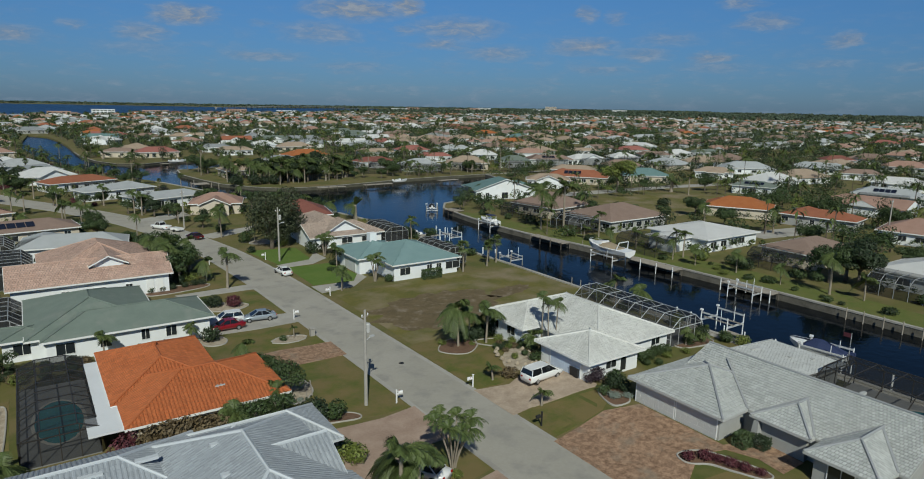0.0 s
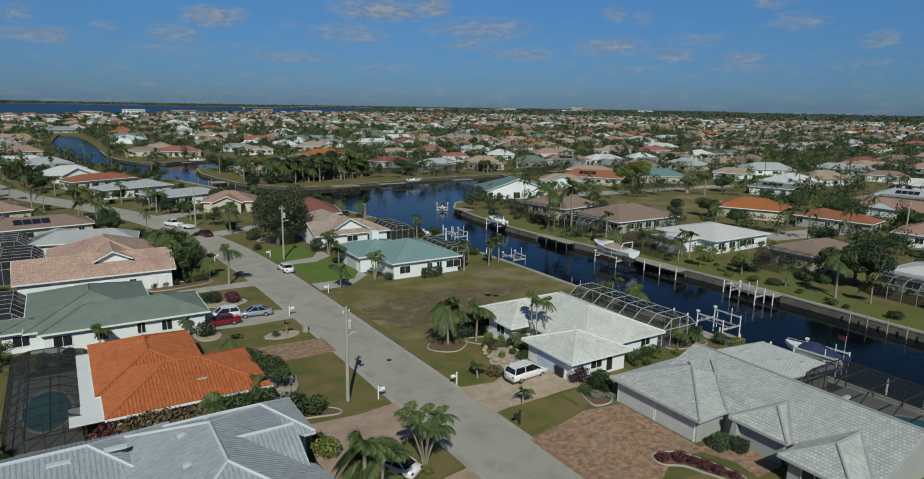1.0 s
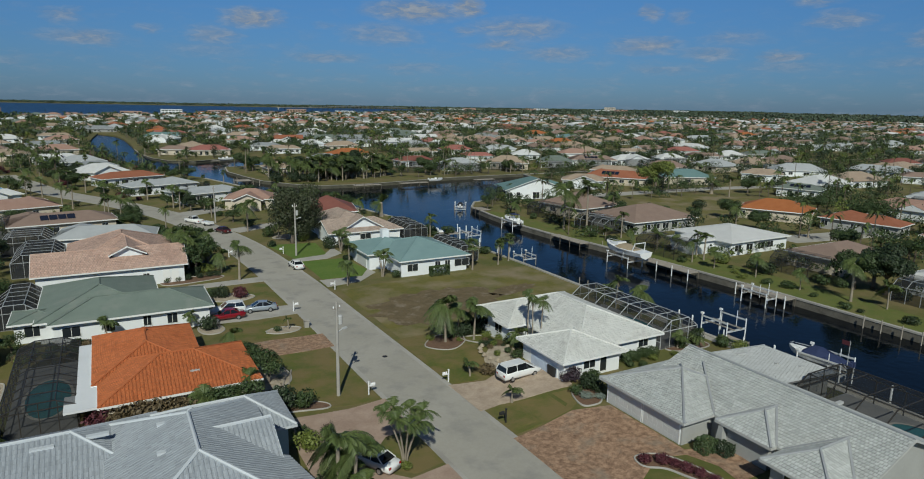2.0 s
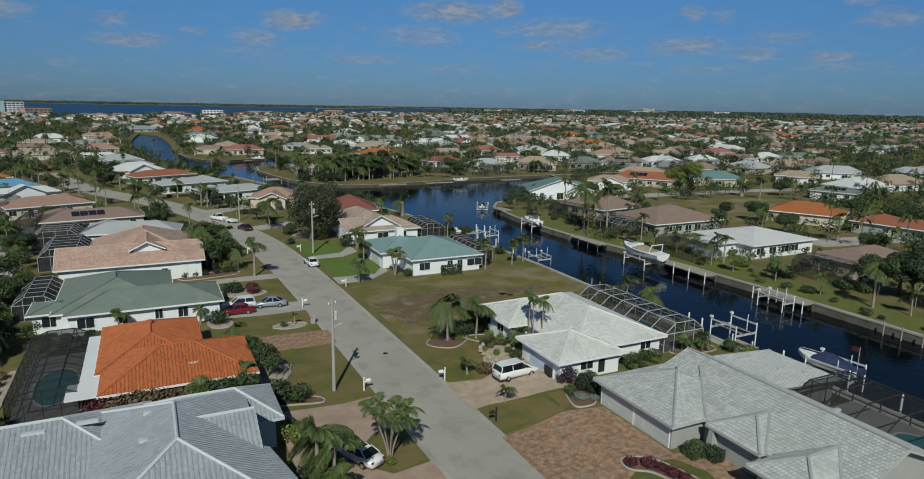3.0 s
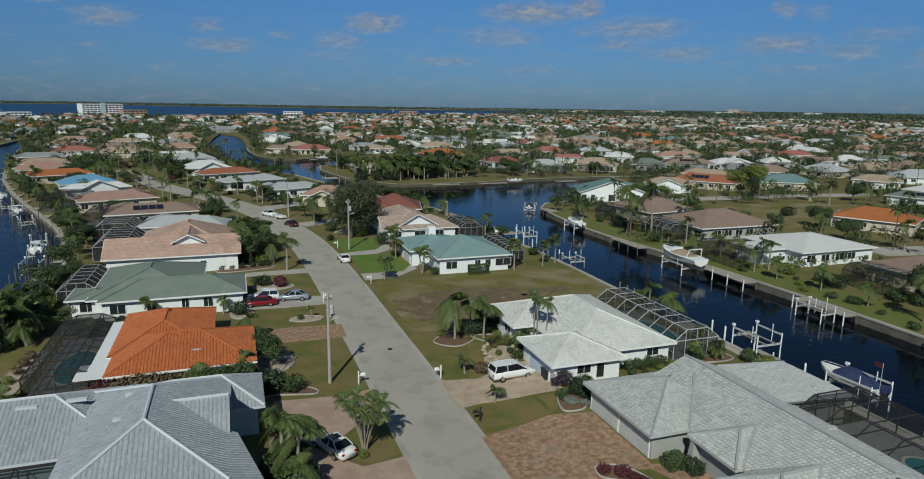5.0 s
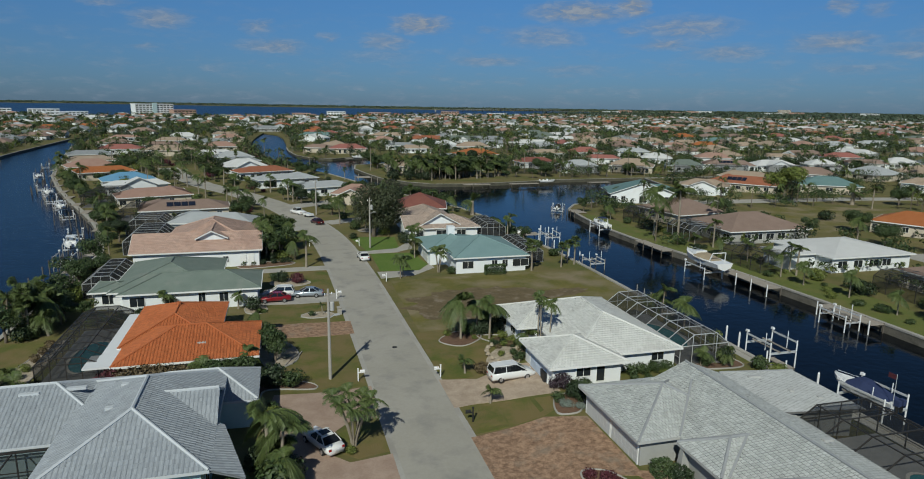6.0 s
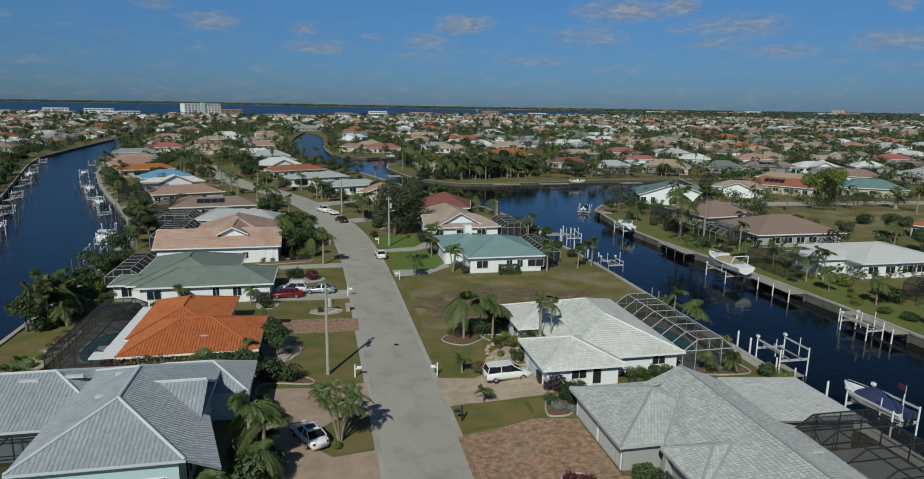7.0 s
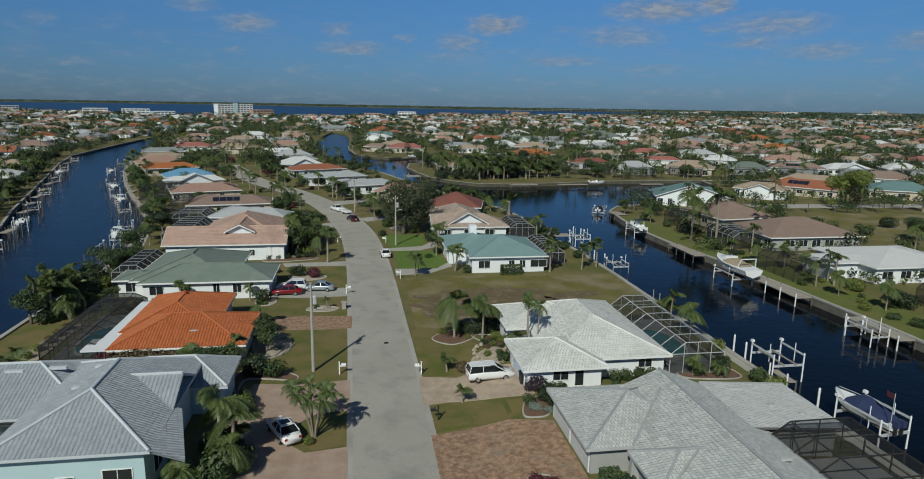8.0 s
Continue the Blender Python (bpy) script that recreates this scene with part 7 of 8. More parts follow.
canal_side(WEST_BANK, -1, (104, 117, 130, 143, 156, 169, 183, 198, 212, 228, 245, 262, 284, 306, 330), (130, 183, 212, 262), "curved canal bank")
canal_side(LAND_WEST[:9], 1, (106, 120, 133, 147, 160, 174, 188, 204, 220, 238, 256, 275, 296, 320), (147, 256), "opposite canal bank")
post(-15.5, 64.0, 1.6)
for i in range(30):
    y = 96 + i * 5.6
    x = interp(LAND_WEST[:9], y) - rnd.uniform(1.8, 5.0)
    if i % 3 == 0:
        palm(rnd.choice(("coco", "sabal", "queen")), x, y, rnd.uniform(0.7, 1.0))
    else:
        tree(rnd.choice(("oak", "dark", "small")), x, y, rnd.uniform(0.4, 0.6))

# roof fittings
vents(slate, [(1.2, 43.4, 5.64, 1.5), (4.7, 43.6, 5.72, 1.5), (8.6, 37.6, 6.33, 0.6), (8.9, 41.8, 6.42, 0.6)], M["cap_pale"], 0.4)
part("flat_roof", Geo().box(2.75, 58.6, 2.75, 4.5, 72.6, 2.95).box(1.8, 55.0, 2.75, 4.6, 58.6, 2.95), M["roof_flat"], orange, "flat white patio roof")
vents(orange, [(13.0, 57.4, 3.95, 0.9)], M["trim_gray"], 0.6)
part("roof_vent", Geo().tube([(9.2, 69.0, 4.4), (9.2, 69.0, 5.3)], 0.3, 8), M["tile_orange"], orange)
part("chimney", Geo().box(53.0, 106.4, 3.4, 54.4, 107.8, 6.2), M["wall_white"], teal, "white square chimney")
vents(gray, [(61.8, 22.0, 5.0, 0.9), (67.5, 32.0, 3.9, 0.4), (66.2, 35.4, 4.0, 1.4), (69.4, 30.5, 3.75, 0.4)], M["trim_gray"], 0.35)

# windows and doors of the near houses
for x, w in ((52.0, 1.6),):
    window_part(white, x, 43.78, "s", 1.9, w, 1.0, 2)
window_part(white, 62.2, 45.98, "s", 1.9, 1.5, 1.0, 2)
window_part(white, 54.0, 43.78, "s", 1.2, 0.9, 2.0, 1)
window_part(white, 49.47, 58.6, "w", 1.7, 1.6, 1.3, 2)
window_part(white, 49.47, 62.0, "w", 1.7, 1.6, 1.3, 2)
door_part(white, 52.17, 53.8, "w", 0.9, 1.1, 2.1, M["garage_blue"], "front_door", 3)
for y in (25.2, 24.2, 23.2):
    window_part(gray, 53.37, y, "w", 1.1, 0.8, 2.0, 1)
door_part(gray, 53.37, 21.9, "w", 0.9, 1.1, 2.1, M["trim_gray"], "front_door", 3)
part("column", loft(Geo(), [[(51.9, 26.0, 0.8), (52.8, 26.0, 0.8), (52.8, 26.8, 0.8), (51.9, 26.8, 0.8)], [(52.15, 26.2, 3.3), (52.55, 26.2, 3.3), (52.55, 26.6, 3.3), (52.15, 26.6, 3.3)]]), M["wall_gray"], gray)
window_part(gray, 50.47, 18.1, "w", 1.5, 2.0, 1.4, 2)
window_part(gray, 64.42, 24.0, "e", 1.0, 4.0, 2.2, 4)
for x, w, h2 in ((7.0, 1.6, 1.5), (10.4, 1.2, 1.5), (14.0, 2.0, 1.9)):
    window_part(slate, x, 30.0, "s", 1.2, w, h2, 2)
window_part(slate, 15.9, 33.0, "e", 1.4, 2.0, 1.6, 2)
window_part(slate, 15.85, 39.4, "e", 1.4, 2.4, 1.8, 2)
for x in (7.0, 11.5):
    window_part(orange, x, 55.2, "s", 1.2, 1.6, 1.1, 2)
window_part(orange, 18.0, 60.0, "e", 1.0, 3.2, 1.6, 3)
for x, w, z in ((1.6, 1.9, 0.9), (-2.6, 1.8, 0.8), (10.2, 0.9, 1.1), (13.2, 1.2, 1.0), (5.8, 1.2, 1.0)):
    window_part(green, x, 82.58 if x > -1 else 85.17, "s", z, w, 1.3, 2)
door_part(green, 17.92, 87.4, "e", 0.1, 4.8, 2.2, M["garage"], label="white panelled garage door")
for x, w in ((3.0, 1.0), (7.4, 1.8), (11.6, 0.9)):
    window_part(peach, x, 107.38, "s", 0.9, w, 1.1, 2)
for x in (14.6, 16.0):
    door_part(peach, x, 107.38, "s", 0.2, 0.85, 2.1, M["trim"], "shutter_panel", 1)
for x, w in ((53.6, 2.0), (58.6, 1.0), (60.6, 1.0), (63.6, 3.0)):
    window_part(teal, x, 93.78, "s", 0.9, w, 1.3, 2)
door_part(teal, 48.17, 105.0, "w", 0.05, 4.8, 2.2, M["garage"], label="white panelled garage door")
for x, w in ((51.0, 1.4), (56.0, 2.4), (60.5, 2.0)):
    window_part(beige, x, 123.6, "s", 0.9, w, 1.2, 2)

# ---- houses farther off ----
R = {
    "white": roof_material("roof_white", (0.568, 0.568, 0.559), (0.636, 0.636, 0.628)),
    "palegray": roof_material("roof_pale_gray", (0.361, 0.378, 0.387), (0.430, 0.447, 0.456)),
    "gray": roof_material("roof_gray", (0.224, 0.241, 0.249), (0.284, 0.301, 0.310)),
    "brown": roof_material("roof_brown", (0.232, 0.159, 0.125), (0.284, 0.202, 0.163)),
    "tan": roof_material("roof_tan", (0.327, 0.245, 0.176), (0.387, 0.301, 0.228)),
    "pink": roof_material("roof_pink", (0.327, 0.194, 0.146), (0.387, 0.245, 0.194)),
    "terra": roof_material("roof_terracotta", (0.284, 0.095, 0.047), (0.344, 0.129, 0.069)),
    "orange": roof_material("roof_orange", (0.344, 0.107, 0.030), (0.404, 0.142, 0.047)),
    "red": roof_material("roof_red", (0.185, 0.062, 0.047), (0.235, 0.088, 0.066)),
    "rose": roof_material("roof_rose", (0.292, 0.103, 0.082), (0.344, 0.138, 0.112)),
    "green": roof_material("roof_green_gray", (0.129, 0.163, 0.142), (0.172, 0.202, 0.172)),
    "teal": roof_material("roof_teal", (0.112, 0.202, 0.202), (0.146, 0.241, 0.237)),
    "blue": roof_material("roof_blue", (0.112, 0.284, 0.447), (0.146, 0.327, 0.499)),
}
ROOF_WORDS = {"white": "white", "palegray": "pale gray", "gray": "gray", "brown": "brown", "tan": "tan", "pink": "pinkish tile", "terra": "terracotta tile", "orange": "orange tile",
              "red": "dark red", "rose": "rose red", "green": "gray-green", "teal": "teal", "blue": "bright blue"}
WALL_WORDS = {"wall_white": "white", "wall_cream": "cream", "wall_gray": "gray", "wall_mint": "pale blue-green"}
M["solar"] = material("solar_panel", (0.012, 0.016, 0.03), (0.02, 0.025, 0.045), 1, 6, 0.25)


def facade(h, w, floor, seed, y=0.6, side="s"):
    """Windows and a door along the front wall of a house."""
    rnd = random.Random(seed)
    x = -w / 2 + 1.6
    while x < w / 2 - 1.6:
        ww = rnd.choice((1.2, 1.6, 2.2))
        if rnd.random() < 0.72:
            tall = rnd.random() < 0.25
            window_part(h, x, y, side, floor + (0.15 if tall else 0.9), ww, 2.0 if tall else 1.15, 2)
        x += ww + rnd.uniform(1.2, 2.6)


HOMES = []
PLANTED = []


def foundation(at, w, y0, y1, seed):
    """Low shrubs along the front and the sides of a house."""
    rnd = random.Random(seed)
    spots = [(-w / 2 + w * i / 9, y0 - rnd.uniform(0.2, 1.3)) for i in range(10)]
    spots += [(s * (w / 2 + rnd.uniform(-0.2, 1.0)), y0 + (y1 - y0) * i / 7) for s in (-1, 1) for i in range(8)]
    for x, y in spots:
        if rnd.random() < 0.72:
            q = at @ Vector((x, y, 0))
            PLANTED.append((q.x, q.y, rnd.uniform(1.3, 3.0), rnd.uniform(0.7, 1.5)))



def mid_house(x, y, turn, w, d, roof, wall="wall_white", plan="L", eave=3.0, pitch=0.36, cage="", solar=False, ends="hh"):
    """A house whose front eave has its middle at x, y and runs along turn; it reaches d metres back."""
    at, pitch = pose(x, y, 0, 0, 0, turn), 1.15 * pitch
    HOMES.append((at.inverted(), w / 2, -7.5 if cage and not cage.startswith("back") else 0, d + (7.5 if cage.startswith("back") else 0)))
    blocks = {"I": [(-w / 2, 0, w / 2, d, None, ends)],
              "L": [(-w / 2, 0, w / 2, d * 0.7, "x", ends), (-w / 2, 0.2, -w / 2 + w * 0.45, d, "y", "hh")],
              "R": [(-w / 2, 0, w / 2, d * 0.7, "x", ends), (w / 2 - w * 0.45, 0.2, w / 2, d, "y", "hh")],
              "T": [(-w / 2, d * 0.25, w / 2, d, "x", ends), (-w * 0.2, 0, w * 0.25, d * 0.8, "y", "hh")],
              "V": [(-w / 2, 0, w / 2, d, "y", "gh"), (0, d * 0.4, w / 2 + 3, d * 1.1, "x", "hh")],
              "G": [(-w / 2, d * 0.2, w / 2, d, "x", "hh"), (-w * 0.3, 0, w * 0.3, d * 0.8, "y", "gh")]}[plan]
    h = house(f"{WALL_WORDS[wall]} single-storey house with a {ROOF_WORDS[roof]} roof", blocks, 0.0, eave, pitch, R[roof], M[wall], at=at, detail=1, group="houses of the neighbourhood")
    front = d * 0.25 if plan == "T" else d * 0.2 if plan == "G" else 0
    facade(h, w, 0.1, f"{x}{y}", front + 0.6)
    foundation(at, w, front, d, f"plants {x} {y}")
    deep = (0.5, 0.76) if plan in "TG" else (0.22, 0.5)
    for s, side in ((1, "e"), (-1, "w")):
        for k in (*deep, *((0.36, 0.64) if d > 16 else ())):
            window_part(h, s * (w / 2 - 0.6), d * k, side, 0.9, 2.0 if d > 16 else 1.8, 1.3, 2)
    if solar:
        rise = Geo()
        for i in range(4):
            a = -w * 0.2 + i * 1.7
            rise.poly([(a, d * 0.12, eave + d * 0.12 * pitch + 0.12), (a + 1.55, d * 0.12, eave + d * 0.12 * pitch + 0.12), (a + 1.55, d * 0.26, eave + d * 0.26 * pitch + 0.12), (a, d * 0.26, eave + d * 0.26 * pitch + 0.12)])
        part("solar_panel", rise, M["solar"], h)
    if cage:
        dark = cage in ("dark", "back_dark")
        if cage.startswith("back"):
            x0, x1, y0, y1 = -w * 0.3, w * 0.3, d, d + 7
        else:
            x0, x1, y0, y1 = -w * 0.35, w * 0.3, -6.5, 0.0
        small_cage(at, x0, y0, x1, y1, dark)
    return h


def small_cage(at, x0, y0, x1, y1, dark):
    """A screened enclosure of a house farther off: frame bars and screen."""
    h = thing("pool_cage", "dark screened pool enclosure against a house" if dark else "pale-framed pool screen enclosure against a house", "pool enclosure", "pool enclosures", at=at)
    fm = M["bronze"] if dark else M["alu_dull"]
    n = max(3, round((x1 - x0) / 2.4))
    e, t, k = 2.6, 3.6, 1.4
    scr = Geo()
    prof = [(y0, 0), (y0, e), (y0 + k, t), (y1, t)]
    for i in range(n + 1):
        x = x0 + (x1 - x0) * i / n
        pts = [(x, a, z) for a, z in prof]
        g = Geo()
        for a, b in zip(pts[:-1], pts[1:]):
            g.beam(a, b, 0.085)
        part("frame", g, fm, h)
    for a, z in prof[1:3]:
        part("purlin", Geo().beam((x0, a, z), (x1, a, z), 0.08), fm, h)
    for a, b in zip(prof[:-1], prof[1:]):
        scr.poly([(x0, a[0], a[1]), (x1, a[0], a[1]), (x1, b[0], b[1]), (x0, b[0], b[1])])
    for x in (x0, x1):
        scr.poly([(x, a, z) for a, z in prof] + [(x, y1, 0)])
    part("screen", scr, M["screen"] if dark else M["screen_light"], h)
    return h


# along the curving street, west side
mid_house(5.8, 136.5, -8, 19, 13, "palegray", plan="L", pitch=0.34)
mid_house(-1.5, 157.0, 8, 21.5, 15, "brown", "wall_cream", "L", pitch=0.3, solar=True)
mid_house(-12.5, 182.5, 18, 20, 16, "pink", "wall_cream", "R", pitch=0.3)
mid_house(-21.5, 208.0, 22, 19, 8, "white", plan="G", pitch=0.4, solar=True)
mid_house(-27.0, 223.0, 20, 17, 12, "blue", plan="I", pitch=0.34)
mid_house(-40.5, 252.0, 24, 20, 13, "orange", "wall_cream", "L")
mid_house(-50.5, 274.0, 24, 19, 13, "pink", "wall_cream", "I")
mid_house(-57.0, 300.0, 22, 19, 14, "tan", "wall_cream", "L")
mid_house(-67.0, 336.0, 18, 20, 13, "gray", "wall_cream", "L")
# east side of the street
mid_house(56.0, 149.0, -13, 14.5, 14, "red", "wall_cream", "I", pitch=0.4)
mid_house(41.0, 175.5, -18, 14, 14, "pink", "wall_cream", "G", pitch=0.38)
mid_house(36.0, 196.5, 20, 20, 14, "palegray", plan="L", pitch=0.26, cage="back_dark")
mid_house(24.4, 220.5, 18, 22, 14, "palegray", plan="R", pitch=0.26, cage="back_dark")
mid_house(16.4, 246.5, 22, 22, 11, "terra", plan="I", pitch=0.28)
mid_house(9.0, 267.0, 20, 17.5, 15, "white", plan="G", pitch=0.4)
mid_house(5.5, 293.0, 18, 16, 13, "gray", plan="L")
mid_house(0.5, 316.0, 16, 18, 12, "palegray", plan="I")
mid_house(-9.5, 337.0, 14, 19, 13, "white", plan="L")
mid_house(-36.0, 360.0, 4, 27, 15, "tan", "wall_cream", "T")
mid_house(-63.0, 373.0, 4, 24, 14, "rose", plan="I", pitch=0.3)
mid_house(-12.0, 392.0, 10, 20, 13, "pink", "wall_cream", plan="I")
mid_house(-46.0, 404.0, 8, 22, 14, "brown", plan="R")
mid_house(-78.0, 430.0, 10, 20, 12, "brown", plan="I")
mid_house(-20.0, 440.0, 10, 20, 13, "gray", plan="L")
mid_house(-48.0, 452.0, 10, 20, 13, "tan", plan="T")
mid_house(-14.0, 486.0, 10, 20, 13, "pink", "wall_cream", plan="I")
mid_house(-84.0, 490.0, 8, 20, 12, "pink", plan="L")
mid_house(-48.0, 506.0, 8, 22, 13, "white", plan="I")
mid_house(-20.0, 540.0, 8, 22, 13, "tan", plan="L")
mid_house(6.0, 652.0, 10, 32, 16, "gray", "wall_gray", plan="I", pitch=0.3)
# across the canal
mid_house(112.8, 87.2, -90, 16.5, 26, "white", plan="T", pitch=0.17, cage="dark")
mid_house(124.0, 64.5, -90, 12, 17, "brown", "wall_cream", "I", pitch=0.3, cage="dark")
mid_house(117.0, 113.2, -90, 17, 22, "brown", "wall_gray", "I", pitch=0.3, cage="light")
mid_house(117.4, 134.6, -82, 17, 16, "brown", "wall_cream", "I", pitch=0.36, cage="dark")
mid_house(131.0, 163.7, -18, 22, 16, "teal", plan="V", pitch=0.3)
small_cage(pose(131.0, 163.7, 0, 0, 0, -18), -17.5, 3.0, -11.2, 11.0, True)
small_cage(pose(128.0, 252.0, 0, 0, 0, -15.6), -11.0, -0.5, 11.0, 6.0, True)
mid_house(124.0, 40.5, -90, 17, 18, "white", plan="I", pitch=0.25, cage="light")
mid_house(124.0, 15.0, -90, 17, 18, "tan", plan="L", pitch=0.3, cage="dark")
mid_house(171.0, 83.0, -80, 19, 14, "terra", "wall_gray", "L", pitch=0.3)
mid_house(167.0, 103.5, -62, 19, 13, "orange", "wall_cream", "I", pitch=0.34, cage="back_light")
mid_house(168.5, 58.0, -78, 18, 14, "pink", plan="I", pitch=0.36)
mid_house(238.0, 94.5, -75, 22, 16, "palegray", plan="L", pitch=0.34, cage="light", solar=True)
mid_house(181.5, 184.0, -52, 25, 17, "terra", "wall_cream", "L", pitch=0.36, solar=True)
mid_house(162.0, 178.0, -40, 17, 13, "tan", plan="G", pitch=0.34)
mid_house(212.0, 173.0, -30, 21, 14, "teal", "wall_cream", "I", pitch=0.34)
mid_house(250.5, 169.0, -55, 17, 13, "tan", plan="T")
mid_house(219.0, 131.5, -70, 15, 12, "green", plan="L", solar=True)
mid_house(285.0, 174.0, -44, 24, 14, "palegray", plan="I")
mid_house(322.0, 163.0, -80, 24, 16, "palegray", plan="R")
mid_house(310.0, 135.0, -60, 17, 13, "brown", plan="L")
mid_house(370.0, 142.0, -70, 22, 14, "pink", plan="I")
mid_house(384.0, 180.0, -40, 18, 12, "red", plan="I")
mid_house(205.0, 56.0, -75, 20, 14, "tan", plan="L", cage="dark")
mid_house(212.0, 24.0, -80, 20, 14, "white", plan="I", cage="light")
mid_house(170.0, 30.0, -85, 19, 14, "gray", plan="R")
mid_house(260.0, 60.0, -75, 20, 14, "rose", plan="L")
mid_house(280.0, 108.0, -70, 20, 14, "white", plan="T")
# on the palm point and beyond the basin
mid_house(71.5, 260.5, 0, 12, 14, "tan", "wall_cream", "I")
mid_house(141.0, 273.0, 2, 19, 13, "red", plan="T", cage="dark")
mid_house(105.0, 268.0, 4, 17, 13, "tan", plan="L")
mid_house(152.0, 251.0, -4, 18, 13, "palegray", plan="I", cage="light")
mid_house(175.5, 251.0, -34, 21, 15, "tan", "wall_cream", "I", cage="light")
mid_house(204.0, 248.5, -22, 18, 13, "green", plan="I", cage="light")
mid_house(228.5, 250.0, -30, 24, 15, "brown", plan="L", cage="light", solar=True)
mid_house(252.0, 243.5, -10, 21, 14, "white", plan="G", cage="light")
mid_house(279.0, 244.0, -22, 16, 13, "white", plan="I", cage="dark")
mid_house(312.0, 250.0, -30, 20, 13, "brown", plan="L")
mid_house(334.0, 249.0, -22, 17, 13, "white", plan="I")
mid_house(364.0, 252.0, -20, 20, 13, "green", plan="R")
mid_house(104.0, 300.0, 0, 16, 12, "gray", plan="T", cage="light")
mid_house(100.0, 372.0, -10, 20, 13, "tan", plan="L")
mid_house(168.0, 330.0, -10, 21, 13, "tan", plan="L")
mid_house(196.0, 336.0, -10, 20, 13, "rose", plan="I")
mid_house(228.0, 338.0, -10, 21, 13, "palegray", plan="R")
mid_house(200.0, 205.0, -50, 20, 13, "tan", plan="L")
mid_house(236.0, 208.0, -40, 20, 13, "brown", plan="I")
mid_house(215.0, 292.0, -30, 16, 13, "white", plan="I")
mid_house(184.0, 292.0, -20, 18, 12, "rose", plan="L")
mid_house(250.0, 290.0, -20, 20, 12, "pink", plan="I")
mid_house(334.0, 286.0, -20, 21, 12, "rose", plan="I")
mid_house(296.0, 292.0, -20, 19, 12, "tan", plan="L")
mid_house(125.5, 322.0, 8, 23, 14, "orange", "wall_cream", "I")
mid_house(141.0, 388.0, -12, 22, 13, "tan", "wall_cream", "I")
mid_house(59.5, 371.0, -4, 22, 13, "rose", "wall_cream", "I", pitch=0.34)
mid_house(41.5, 380.0, -25, 18, 14, "brown", "wall_cream", "L", pitch=0.34)
mid_house(42.0, 490.0, -30, 22, 14, "white", plan="G")
mid_house(94.0, 398.0, -30, 19, 13, "gray", plan="L")
mid_house(91.0, 460.0, -30, 19, 13, "pink", plan="I")
mid_house(288.0, 392.0, -25, 24, 14, "pink", plan="L")
mid_house(315.0, 388.0, -18, 21, 13, "orange", plan="I")
mid_house(345.0, 384.0, -18, 17, 13, "tan", plan="I")

# ---- gardens along the curving street ----
for x0, y0, x1, y1 in ((-8.5, 109, 18, 134), (50, 94, 72, 114), (47.5, 121, 72, 147), (-18, 157, -10, 170), (-33, 183, -21, 200), (-12, 139, -3, 150)):
    HOMES.append((pose((x0 + x1) / 2, y0, 0).inverted(), (x1 - x0) / 2, 0, y1 - y0))
STREET = along(CENTRE, 4.0)


def garden_spot(x, y, room):
    """Whether a plant may stand here: on the strip of land, off the street and clear of the houses."""
    if not interp(WEST_BANK, y) + 1.5 < x < interp(EAST_BANK, y) - 1.5:
        return False
    if any((p.x - x) ** 2 + (p.y - y) ** 2 < 38 for p in STREET):
        return False
    for inv, half, lo, hi in HOMES:
        q = inv @ Vector((x, y, 0))
        if abs(q.x) < half + room and lo - room < q.y < hi + room:
            return False
    return True


rnd = random.Random(21)
made = 0
while made < 330:
    y = 128 + 310 * rnd.random() ** 1.05
    x = rnd.uniform(interp(WEST_BANK, y), interp(EAST_BANK, y))
    k = rnd.random()
    if not garden_spot(x, y, 0.6 if k > 0.62 else 1.4):
        continue
    made += 1
    if y > 285 and k < 0.33:
        k = 0.7
    if k < 0.14:
        tree("oak", x, y, rnd.uniform(0.45, 0.8))
    elif k < 0.24:
        tree("small", x, y, rnd.uniform(0.9, 1.5), 1.2)
    elif k < 0.29:
        tree("dark", x, y, rnd.uniform(0.4, 0.65))
    elif k < 0.33:
        tree("light", x, y, rnd.uniform(0.5, 0.8))
    elif k < 0.62:
        palm(rnd.choice(("royal", "queen", "sabal", "coco", "tall")), x, y, rnd.uniform(0.55, 0.9))
    else:
        bush(rnd.choice(("leaf", "leaf", "leaf_dark", "leaf_dark", "leaf_light", "leaf_red")), x, y, rnd.uniform(0.8, 2.0), rnd.uniform(0.8, 1.2))

# ---- the rest of the neighbourhood, rows of houses along its streets ----
SPREAD = ["white"] * 5 + ["palegray"] * 5 + ["gray"] * 6 + ["brown"] * 9 + ["tan"] * 9 + ["pink"] * 4 + ["terra"] * 3 + ["orange", "rose", "rose", "green", "green", "green", "teal"]
PROTO = {}


